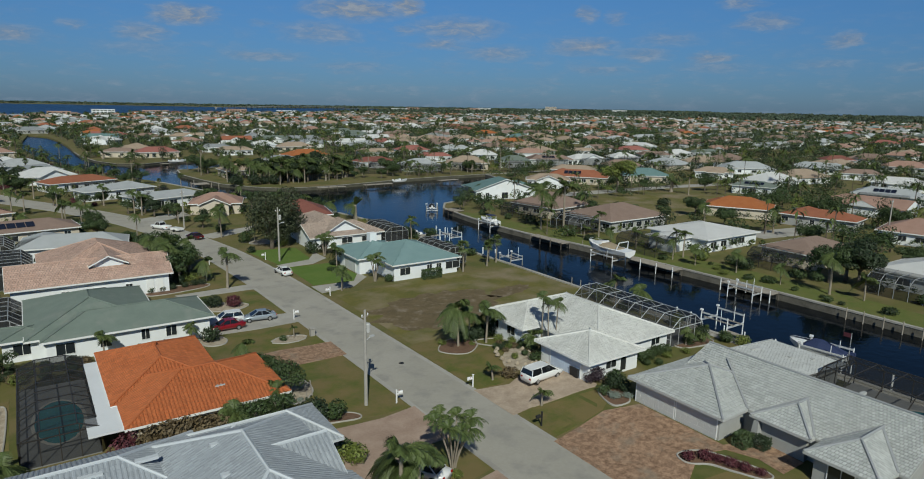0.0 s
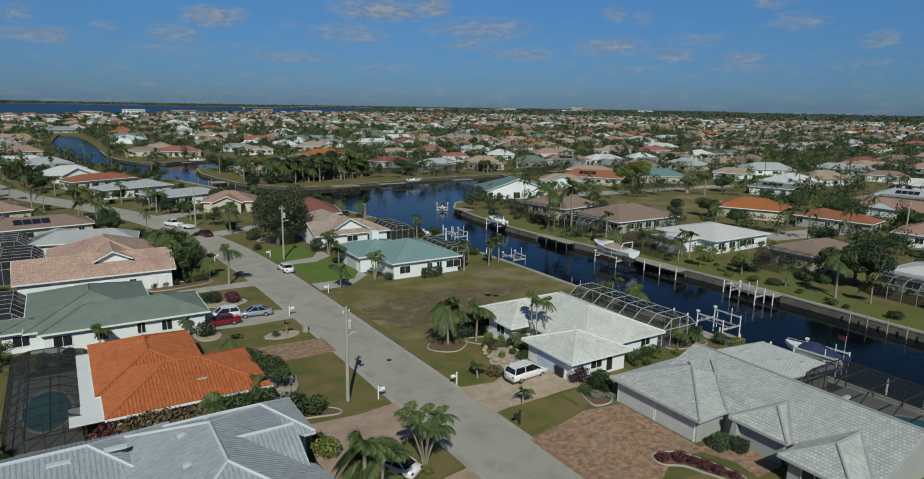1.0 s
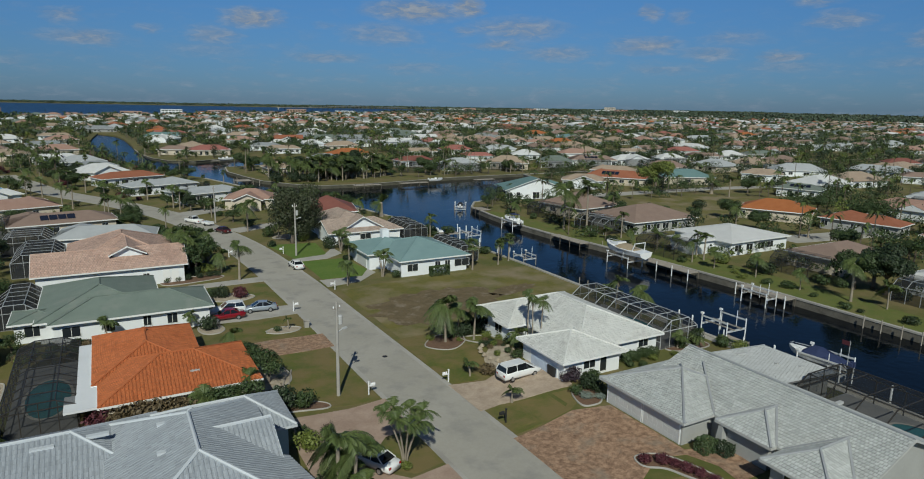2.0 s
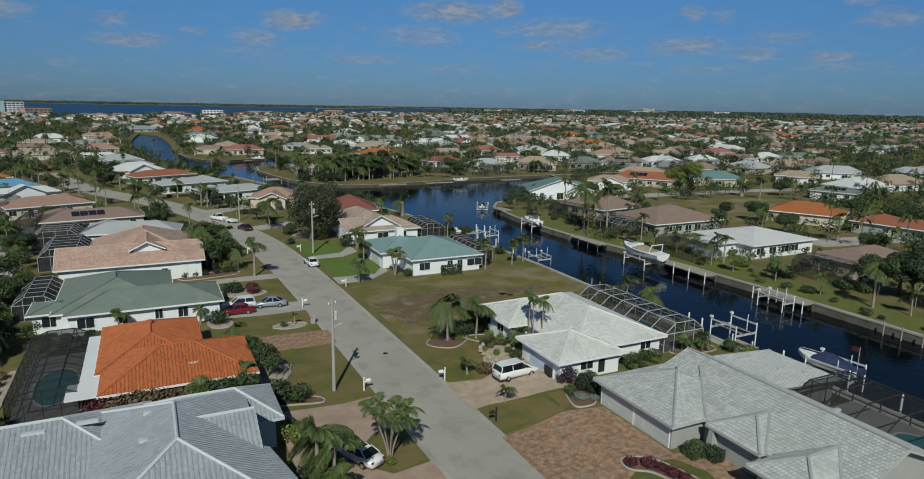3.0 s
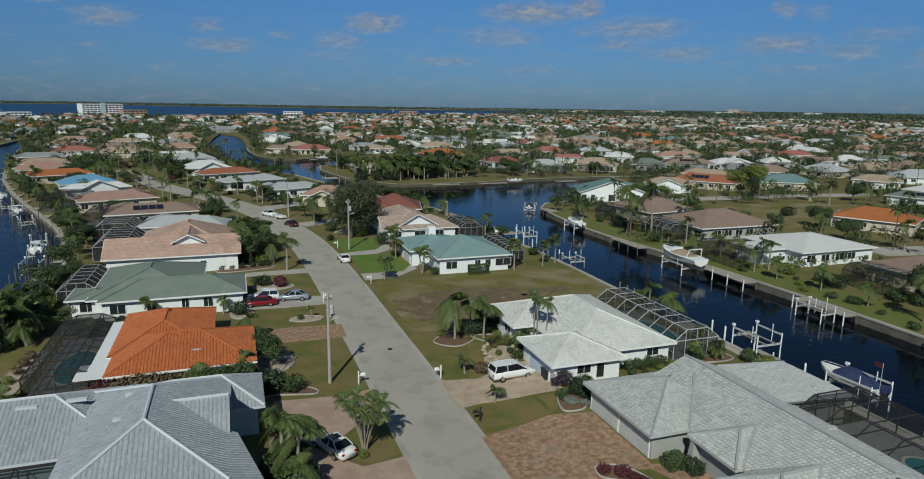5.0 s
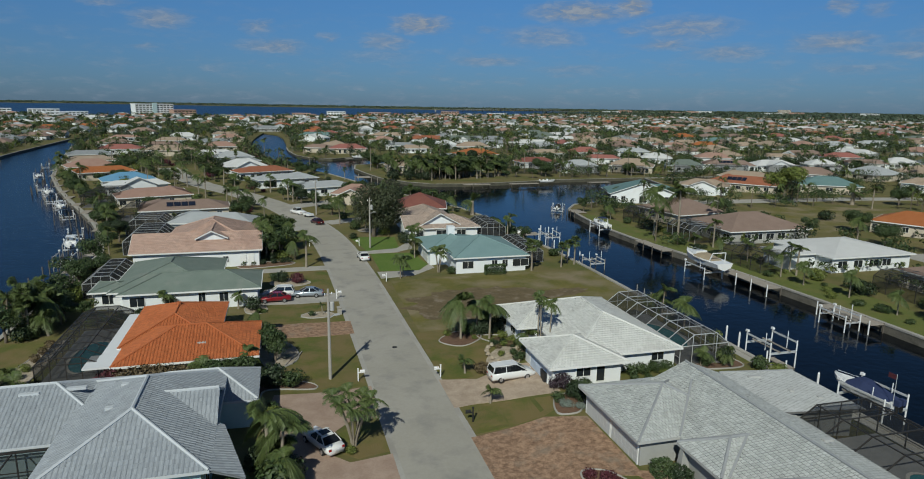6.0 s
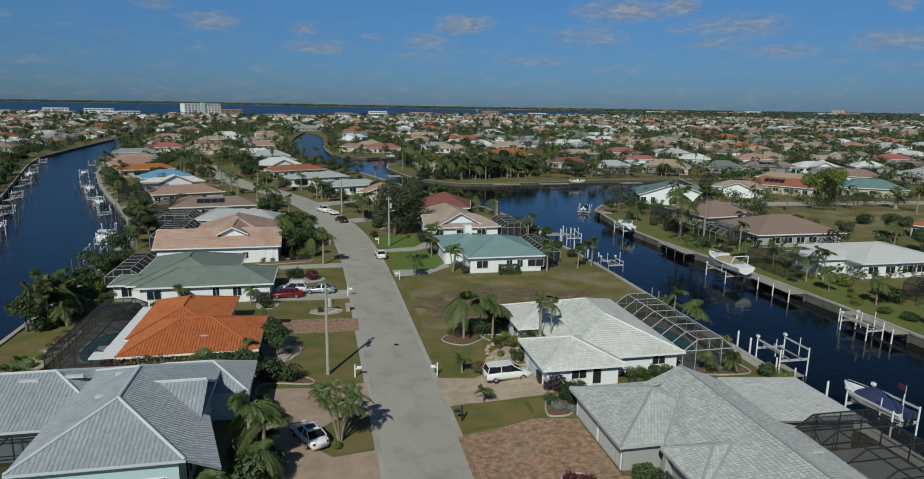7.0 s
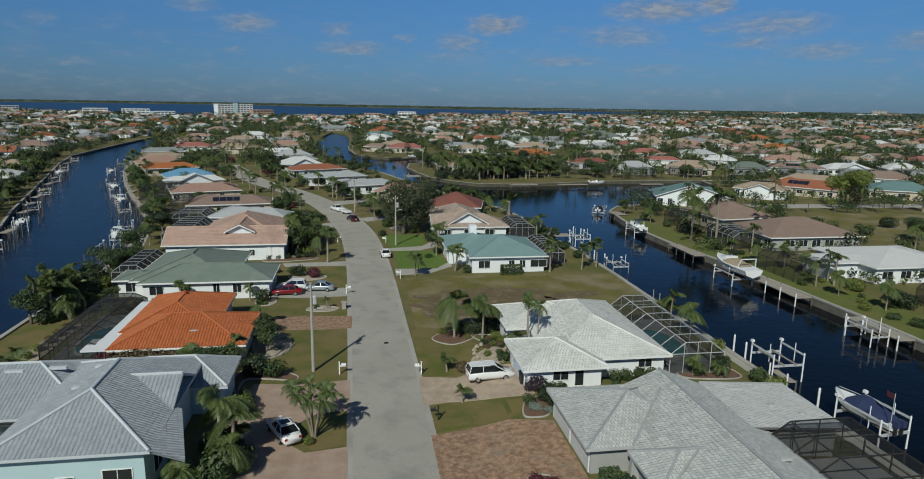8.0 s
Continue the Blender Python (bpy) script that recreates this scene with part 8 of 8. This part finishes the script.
def proto_house(roof, k):
    """Meshes of one small distant house: wall, roof and its windows."""
    key = (roof, k)
    if key not in PROTO:
        w, d = (22, 15) if k == 0 else (20, 18) if k == 1 else (25, 14)
        blocks = [[(-w / 2, -d / 2, w / 2, d / 2, "x", "hh")], [(-w / 2, -d / 2, w / 2, d * 0.25, "x", "hh"), (-w / 2 + 0.3, -d / 2 + 0.3, 0, d / 2, "y", "hh")],
                  [(-w / 2, -d / 2 + 2, w / 2, d / 2, "x", "hg"), (-3, -d / 2, 6, d / 2 - 1, "y", "gh")]][k]
        walls, tops = [], []
        for i, b in enumerate(blocks):
            planes, gables, _ = roof_planes(*b[:4], 2.9, 0.4, b[4], b[5])
            wall = Geo().box(b[0] + 0.6 + 0.01 * i, b[1] + 0.6 + 0.01 * i, -0.3, b[2] - 0.6, b[3] - 0.6, 2.82)
            for q in gables:
                wall.poly([(x, y, z - 0.1) for x, y, z in q])
            walls.append(wall.mesh("wall", M["wall_cream" if (k == 1 and roof != "white") else "wall_white"]))
            tops.append(roof_shell(planes, 0.2).mesh("roof", R[roof]))
        win = Geo().box(-0.9, -0.06, 0, 0.9, 0.03, 1.3)
        PROTO[key] = (walls, tops, win.mesh("window", M["glass"]), w, d, blocks[0][1])
    return PROTO[key]


def inside(outline, x, y):
    hit = False
    for (ax, ay), (bx, by) in zip(outline, outline[1:] + outline[:1]):
        if (ay > y) != (by > y) and x < (bx - ax) * (y - ay) / (by - ay) + ax:
            hit = not hit
    return hit


def on_land(x, y, room=0.0):
    for land in (LAND_EAST, LAND_PALMS, LAND_NORTH, LAND_WEST):
        if all(inside(land, x + i, y + j) for i, j in ((room, 0), (-room, 0), (0, room), (0, -room))):
            return True
    return False


def in_home(x, y, room):
    """Whether a place lies on a house of the list, or nearer to it than room."""
    for inv, half, lo, hi in HOMES:
        q = inv @ Vector((x, y, 0))
        if abs(q.x) < half + room and lo - room < q.y < hi + room:
            return True
    return False


TAKEN = [(o.matrix_basis.translation.x, o.matrix_basis.translation.y) for o in scene.objects if o.name.startswith("house") and o.parent is None]
rnd = random.Random(11)
far_roofs = {}
far_walls = Geo()
FAR_SPOTS = []
row = 0
y = 20.0
while y < 1900:
    x = -900.0 + rnd.uniform(0, 20)
    while x < 2000:
        bend = 18 * math.sin(x / 170 + row * 0.7) + 0.06 * x
        hx, hy = x + rnd.uniform(-3, 3), y + bend + rnd.uniform(-3, 3)
        angle = math.degrees(math.atan2(hx - 15, hy + 12))
        seen = -48 < angle < 76 and (hy > 195 or hx > 200 or hx < -40)
        clear = all((hx - a) ** 2 + (hy - b) ** 2 > 23 ** 2 for a, b in TAKEN)
        if seen and clear and on_land(hx, hy, 11) and not in_home(hx, hy, 12) and rnd.random() < (0.82 if math.hypot(hx, hy) < 520 else 0.52):
            FAR_SPOTS.append((hx, hy, rnd.choice(SPREAD), rnd.randrange(3), rnd.choice((0, 0, 180, 90, -90)) + math.degrees(math.atan(18 / 170 * math.cos(x / 170 + row * 0.7))) + rnd.uniform(-6, 6)))
        x += rnd.uniform(25, 31)
    y += 33 if row % 2 else 42
    row += 1

for hx, hy, roof, k, turn in FAR_SPOTS:
    dist = math.hypot(hx - 15, hy + 12)
    wall_me, roof_me, win_me, w, d, front = proto_house(roof, k)
    at = pose(hx, hy, 0, 0, 0, turn)
    if dist < 620:
        foundation(at, w, -d / 2, d / 2, f"plants {hx:.1f}")
    if dist < 400:
        h = thing("house", f"distant single-storey house with a {ROOF_WORDS[roof]} roof", "house", "distant houses", at=at)
        for me in wall_me:
            part("wall", me, None, h)
        for me in roof_me:
            part("roof", me, None, h)
        for i in (-1, 0, 1):
            for s in (1, -1):
                ob = part("window", win_me, None, h)
                ob.matrix_basis = pose(i * w * 0.28, s * (front + 0.6) if s > 0 else d / 2 - 0.6, 0.8, 0, 0, 0 if s > 0 else 180)
    else:
        g = far_roofs.setdefault(roof, Geo())
        for me, geo in [(me, g) for me in roof_me] + [(me, far_walls) for me in wall_me]:
            n = len(geo.v)
            geo.v.extend([tuple(at @ v.co) for v in me.vertices])
            geo.f.extend([tuple(n + i for i in p.vertices) for p in me.polygons])
            geo.uv.extend([tuple(u.uv) for u in me.uv_layers[0].data])

if far_walls.f:
    block = tagged(thing("distant_houses", "low distant houses with white, tan, gray and terracotta roofs", "houses"), kind="stuff")
    part("walls", far_walls, M["wall_white"], block)
    for roof, g in far_roofs.items():
        part("roofs", g, R[roof], block)
for o in [o for o in scene.objects if o.parent and o.parent.name == "distant_houses"]:
    o["kind"] = "stuff"

# ---- trees among the distant houses ----
def quads_mesh(name, corners, mat):
    """One mesh from an array of four-cornered leaves."""
    n = len(corners)
    me = bpy.data.meshes.new(name)
    me.vertices.add(4 * n)
    me.vertices.foreach_set("co", np.asarray(corners, dtype=np.float32).ravel())
    me.loops.add(4 * n)
    me.loops.foreach_set("vertex_index", np.arange(4 * n, dtype=np.int32))
    me.polygons.add(n)
    me.polygons.foreach_set("loop_start", np.arange(0, 4 * n, 4, dtype=np.int32))
    me.update(calc_edges=True)
    me.materials.append(mat)
    return me


def crowns(rs, trees, leaves, size):
    """Leaf sprays on four lobes for each of many trees (x, y, height, radius)."""
    t = np.repeat(np.asarray(trees, float), leaves, axis=0)
    n, lobe = len(t), rs.randint(0, 4, len(t))
    seed = np.repeat(rs.uniform(-1, 1, (len(trees), 4, 3)), leaves, axis=0)[np.arange(n), lobe]
    d = rs.normal(size=(n, 3)) + (0, 0, 0.2)
    d /= np.linalg.norm(d, axis=1, keepdims=True)
    q = rs.uniform(0.6, 1.05, (n, 1))
    h, r = t[:, 2:3], t[:, 3:4]
    mid = np.hstack([t[:, :2] + seed[:, :2] * r * 0.5, h * (0.56 + 0.16 * seed[:, 2:3])])
    p = mid + d * q * np.hstack([r * 0.62, r * 0.62, h * 0.3])
    nrm = d + rs.uniform(-0.8, 0.8, (n, 3)) + (0, 0, 0.25)
    nrm /= np.linalg.norm(nrm, axis=1, keepdims=True)
    a = np.cross(nrm, rs.normal(size=(n, 3)))
    a /= np.linalg.norm(a, axis=1, keepdims=True)
    b = np.cross(nrm, a)
    s = size * rs.uniform(0.6, 1.35, (n, 1))
    return np.stack([p - a * s, p - b * s * 0.6, p + a * s, p + b * s * 0.6], axis=1)


def palm_heads(rs, palms, fronds=13):
    """Arched fronds for many small palms (x, y, height, radius), each as two leaf blades, and their stems."""
    t = np.repeat(np.asarray(palms, float), fronds, axis=0)
    n = len(t)
    yaw, up = rs.uniform(0, 6.28, n), rs.uniform(-0.5, 1.1, n)
    d = np.stack([np.cos(yaw), np.sin(yaw), 0 * yaw], 1)
    s = np.stack([-np.sin(yaw), np.cos(yaw), 0 * yaw], 1) * t[:, 3:4] * 0.13
    z = np.array([[0, 0, 1.0]])
    p0 = np.hstack([t[:, :2], t[:, 2:3]])
    p1 = p0 + d * (t[:, 3] * 0.55 * np.cos(up * 0.8))[:, None] + z * (t[:, 3] * 0.45 * np.sin(up))[:, None]
    p2 = p1 + d * t[:, 3:4] * 0.42 - z * t[:, 3:4] * 0.45
    return np.stack([p0, p1 - s, p2, p1 + s], axis=1)


def stems(trees, width, share):
    t = np.asarray(trees, float)
    a = np.stack([np.hstack([t[:, :2], 0 * t[:, 2:3] - 0.3]), np.hstack([t[:, :2], t[:, 2:3] * share])], 1)
    out = []
    for off in ((width, 0, 0), (0, width, 0)):
        o = np.array(off)
        out.append(np.stack([a[:, 0] - o, a[:, 0] + o, a[:, 1] + o * 0.7, a[:, 1] - o * 0.7], axis=1))
    return np.concatenate(out)


def on_strip(x, y):
    """The far end of the near strip of land, between its two banks."""
    return 265 < y < 556 and interp(WEST_BANK, y) + 3 < x < interp(EAST_BANK, y) - 3 and all((p.x - x) ** 2 + (p.y - y) ** 2 > 45 for p in STREET)


def scatter(count, lo, hi, span=(-46, 74)):
    """Places for trees over the land between two distances, clear of the houses."""
    cells = {}
    for q in [(a, b, 10.5) for a, b in TAKEN] + [(q[0], q[1], 8.5) for q in FAR_SPOTS]:
        cells.setdefault((int(q[0] // 40), int(q[1] // 40)), []).append(q)
    made = []
    while len(made) < count:
        dist = math.sqrt(rnd.uniform(lo * lo, hi * hi))
        a = math.radians(rnd.uniform(*span))
        x, y = 15 + dist * math.sin(a), -12 + dist * math.cos(a)
        if not (on_land(x, y, 3.0) or on_strip(x, y)) or (dist < 620 and in_home(x, y, 1.8)) or (58 < x < 138 and 220 < y < 262) or inside([(146, 110), (206, 125), (196, 150), (146, 146)], x, y):
            continue
        cx, cy = int(x // 40), int(y // 40)
        if any((x - q[0]) ** 2 + (y - q[1]) ** 2 < q[2] ** 2 for i in (-1, 0, 1) for j in (-1, 0, 1) for q in cells.get((cx + i, cy + j), ())):
            continue
        made.append((x, y))
    return made


rnd = random.Random(5)
rs = np.random.RandomState(7)
sets = {"leaf": [], "leaf_dark": [], "leaf_hazy": [], "leaf_light": [], "palm": [], "trunk": []}
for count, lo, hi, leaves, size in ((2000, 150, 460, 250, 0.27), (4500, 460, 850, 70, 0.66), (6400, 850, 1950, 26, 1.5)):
    groups = {"leaf": [], "leaf_dark": [], "leaf_hazy": [], "leaf_light": [], "palm": []}
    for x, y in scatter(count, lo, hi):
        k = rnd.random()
        # beyond 460 m the dark trees take the leaf colour with painted haze
        kind = "palm" if k < 0.27 else ("leaf_dark" if lo < 460 else "leaf_hazy") if k < 0.5 else "leaf_light" if k < 0.56 else "leaf"
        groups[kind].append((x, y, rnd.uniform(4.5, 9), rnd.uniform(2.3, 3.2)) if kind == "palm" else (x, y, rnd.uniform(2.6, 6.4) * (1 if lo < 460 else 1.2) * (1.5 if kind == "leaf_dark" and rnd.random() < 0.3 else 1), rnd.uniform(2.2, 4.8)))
    for kind, trees in groups.items():
        if not trees:
            continue
        if kind == "palm":
            sets["palm"].append(palm_heads(rs, trees))
            sets["trunk"].append(stems(trees, 0.16, 1.0))
        else:
            sets[kind].append(crowns(rs, trees, leaves, size))
            sets["trunk"].append(stems(trees, 0.2, 0.5))
for i, kind in enumerate(("leaf", "leaf_dark", "leaf", "leaf_light")):
    sets[kind].append(crowns(rs, PLANTED[i::4], 34, 0.26))
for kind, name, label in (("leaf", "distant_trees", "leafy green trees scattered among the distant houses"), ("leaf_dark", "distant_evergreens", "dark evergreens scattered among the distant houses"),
                          ("leaf_hazy", "distant_woods", "gray-green trees among the farthest houses, paled by haze put into their colour"), ("leaf_light", "distant_shrubs", "yellow-green trees scattered among the distant houses"), ("palm", "distant_palms", "palm heads scattered among the distant houses"), ("trunk", "distant_trunks", "trunks of the trees among the distant houses")):
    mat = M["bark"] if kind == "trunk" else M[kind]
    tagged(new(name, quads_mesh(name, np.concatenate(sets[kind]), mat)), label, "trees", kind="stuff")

# shrubs of the farther gardens
cloud_of = collections.defaultdict(list)
for me, at in FAR_SHRUBS:
    co = np.empty(3 * len(me.vertices), np.float32)
    me.vertices.foreach_get("co", co)
    m = np.array(at)
    cloud_of[me.materials[0].name].append((co.reshape(-1, 3) @ m[:3, :3].T + m[:3, 3]).reshape(-1, 4, 3))
shrubbery = thing("garden_shrubbery", "green, dark and reddish shrubs round the farther houses", "shrubs", kind="stuff")
for name, leaves in cloud_of.items():
    part("foliage", quads_mesh("foliage", np.concatenate(leaves), bpy.data.materials[name]), None, shrubbery)["kind"] = "stuff"

# wooded belt at the end of the town and on the far shore, haze in its leaf colour
belt = []
for _ in range(3400):
    a = math.radians(rnd.uniform(2, 78))
    dist = 1850 + 2700 * rnd.random() ** 1.3
    x, y = 15 + dist * math.sin(a), -12 + dist * math.cos(a)
    if on_land(x, y, 10):
        belt.append((x, y, rnd.uniform(8, 13), rnd.uniform(9, 22)))
for _ in range(2600):
    x = rnd.uniform(-4500, 4600)
    y = float(np.interp(x, [-4600, -2500, -900, 400, 900, 1500, 2500, 4700], [3300, 3900, 4000, 3300, 2950, 3050, 2900, 2600])) + 15 + rnd.random() ** 2 * 500
    if math.hypot(x, y) < 4800:
        belt.append((x, y, rnd.uniform(9, 13), rnd.uniform(18, 36)))
tagged(new("wooded_shore", quads_mesh("wooded_shore", crowns(rs, belt, 20, 3.6), M["leaf_hazy"])), "wooded belt along the horizon and the far shore, haze put into its gray-green colour", "trees", kind="stuff")

# ---- large buildings by the bay, the bridge ----
def block_building(label, x, y, turn, w, d, floors, wall_mat, storey=3.2, band=None):
    """A flat-roofed block with rows of windows, one part for each storey's window band and balcony."""
    b = thing("apartment_building", label, "building", "large buildings by the bay", at=pose(x, y, 0, 0, 0, turn))
    h = floors * storey
    part("wall", Geo().box(-w / 2, -d / 2, -0.5, w / 2, d / 2, h), wall_mat, b)
    part("parapet", Geo().box(-w / 2 - 0.4, -d / 2 - 0.4, h, w / 2 + 0.4, d / 2 + 0.4, h + 0.9), band or wall_mat, b)
    n = max(4, int(w / 6))
    for f in range(floors):
        for i in range(n):
            cx = -w / 2 + w * (i + 0.5) / n
            part("window", Geo().box(cx - w / n * 0.36, -d / 2 - 0.08, f * storey + 0.8, cx + w / n * 0.36, -d / 2 + 0.1, f * storey + 2.4), M["glass"], b)
    return b


hotel = block_building("white six-storey hotel with rows of windows by the bay", -198, 1262, 32, 66, 20, 6, M["wall_white"], 3.4)
part("stair_tower", Geo().box(-4, -11.5, 0, 4, -9.5, 23), M["wall_mint"], hotel, "pale blue-green stair tower")
block_building("low pink building beside the white hotel", -148, 1262, 30, 40, 20, 3, M["roof_peach"], 3.6)
for x, y, w, f, t in ((-445, 1280, 40, 3, 20), (-372, 1270, 46, 3, 20), (-310, 1230, 30, 2, 25), (-700, 1480, 60, 3, 40), (-330, 1190, 34, 2, 28)):
    block_building("long white low-rise apartment building by the bay", x, y, t, w, 18, f, M["wall_white"])
for x, y, w, f, t in ((60, 1300, 34, 2, 0), (130, 1340, 36, 3, 0), (240, 1480, 50, 2, -10), (420, 1540, 44, 3, -15), (1180, 2150, 60, 3, -30), (1260, 2190, 50, 4, -30), (1500, 2230, 70, 3, -35), (1590, 2250, 46, 4, -35), (2050, 2350, 80, 3, -40), (2160, 2330, 60, 4, -40), (2500, 2280, 70, 4, -45), (1750, 2400, 60, 4, -40), (560, 1600, 50, 2, -20)):
    block_building("pale low-rise building block in the distance", x, y, t, w, 22, f, M["wall_white"] if int(x) % 3 else M["roof_peach"])
tower = block_building("pale tower block far beyond the town", 2520, 2810, -45, 60, 30, 7, M["wall_cream"])

bridge = thing("bridge", "long low concrete bridge across the bay", "bridge", kind="structure")
BRIDGE = [Vector((560, 2300, 0)), Vector((1350, 3000, 0))]
for i in range(29):
    a, b = BRIDGE[0].lerp(BRIDGE[1], i / 29), BRIDGE[0].lerp(BRIDGE[1], (i + 1) / 29)
    hump = lambda k: 6 + 4 * math.exp(-((k - 14) / 7) ** 2)
    part("span", Geo().beam((a.x, a.y, hump(i)), (b.x, b.y, hump(i + 1)), 12, 1.4), M["concrete"], bridge)
    part("pier", Geo().box(a.x - 1.6, a.y - 1.6, -3, a.x + 1.6, a.y + 1.6, hump(i) - 0.5), M["concrete"], bridge)
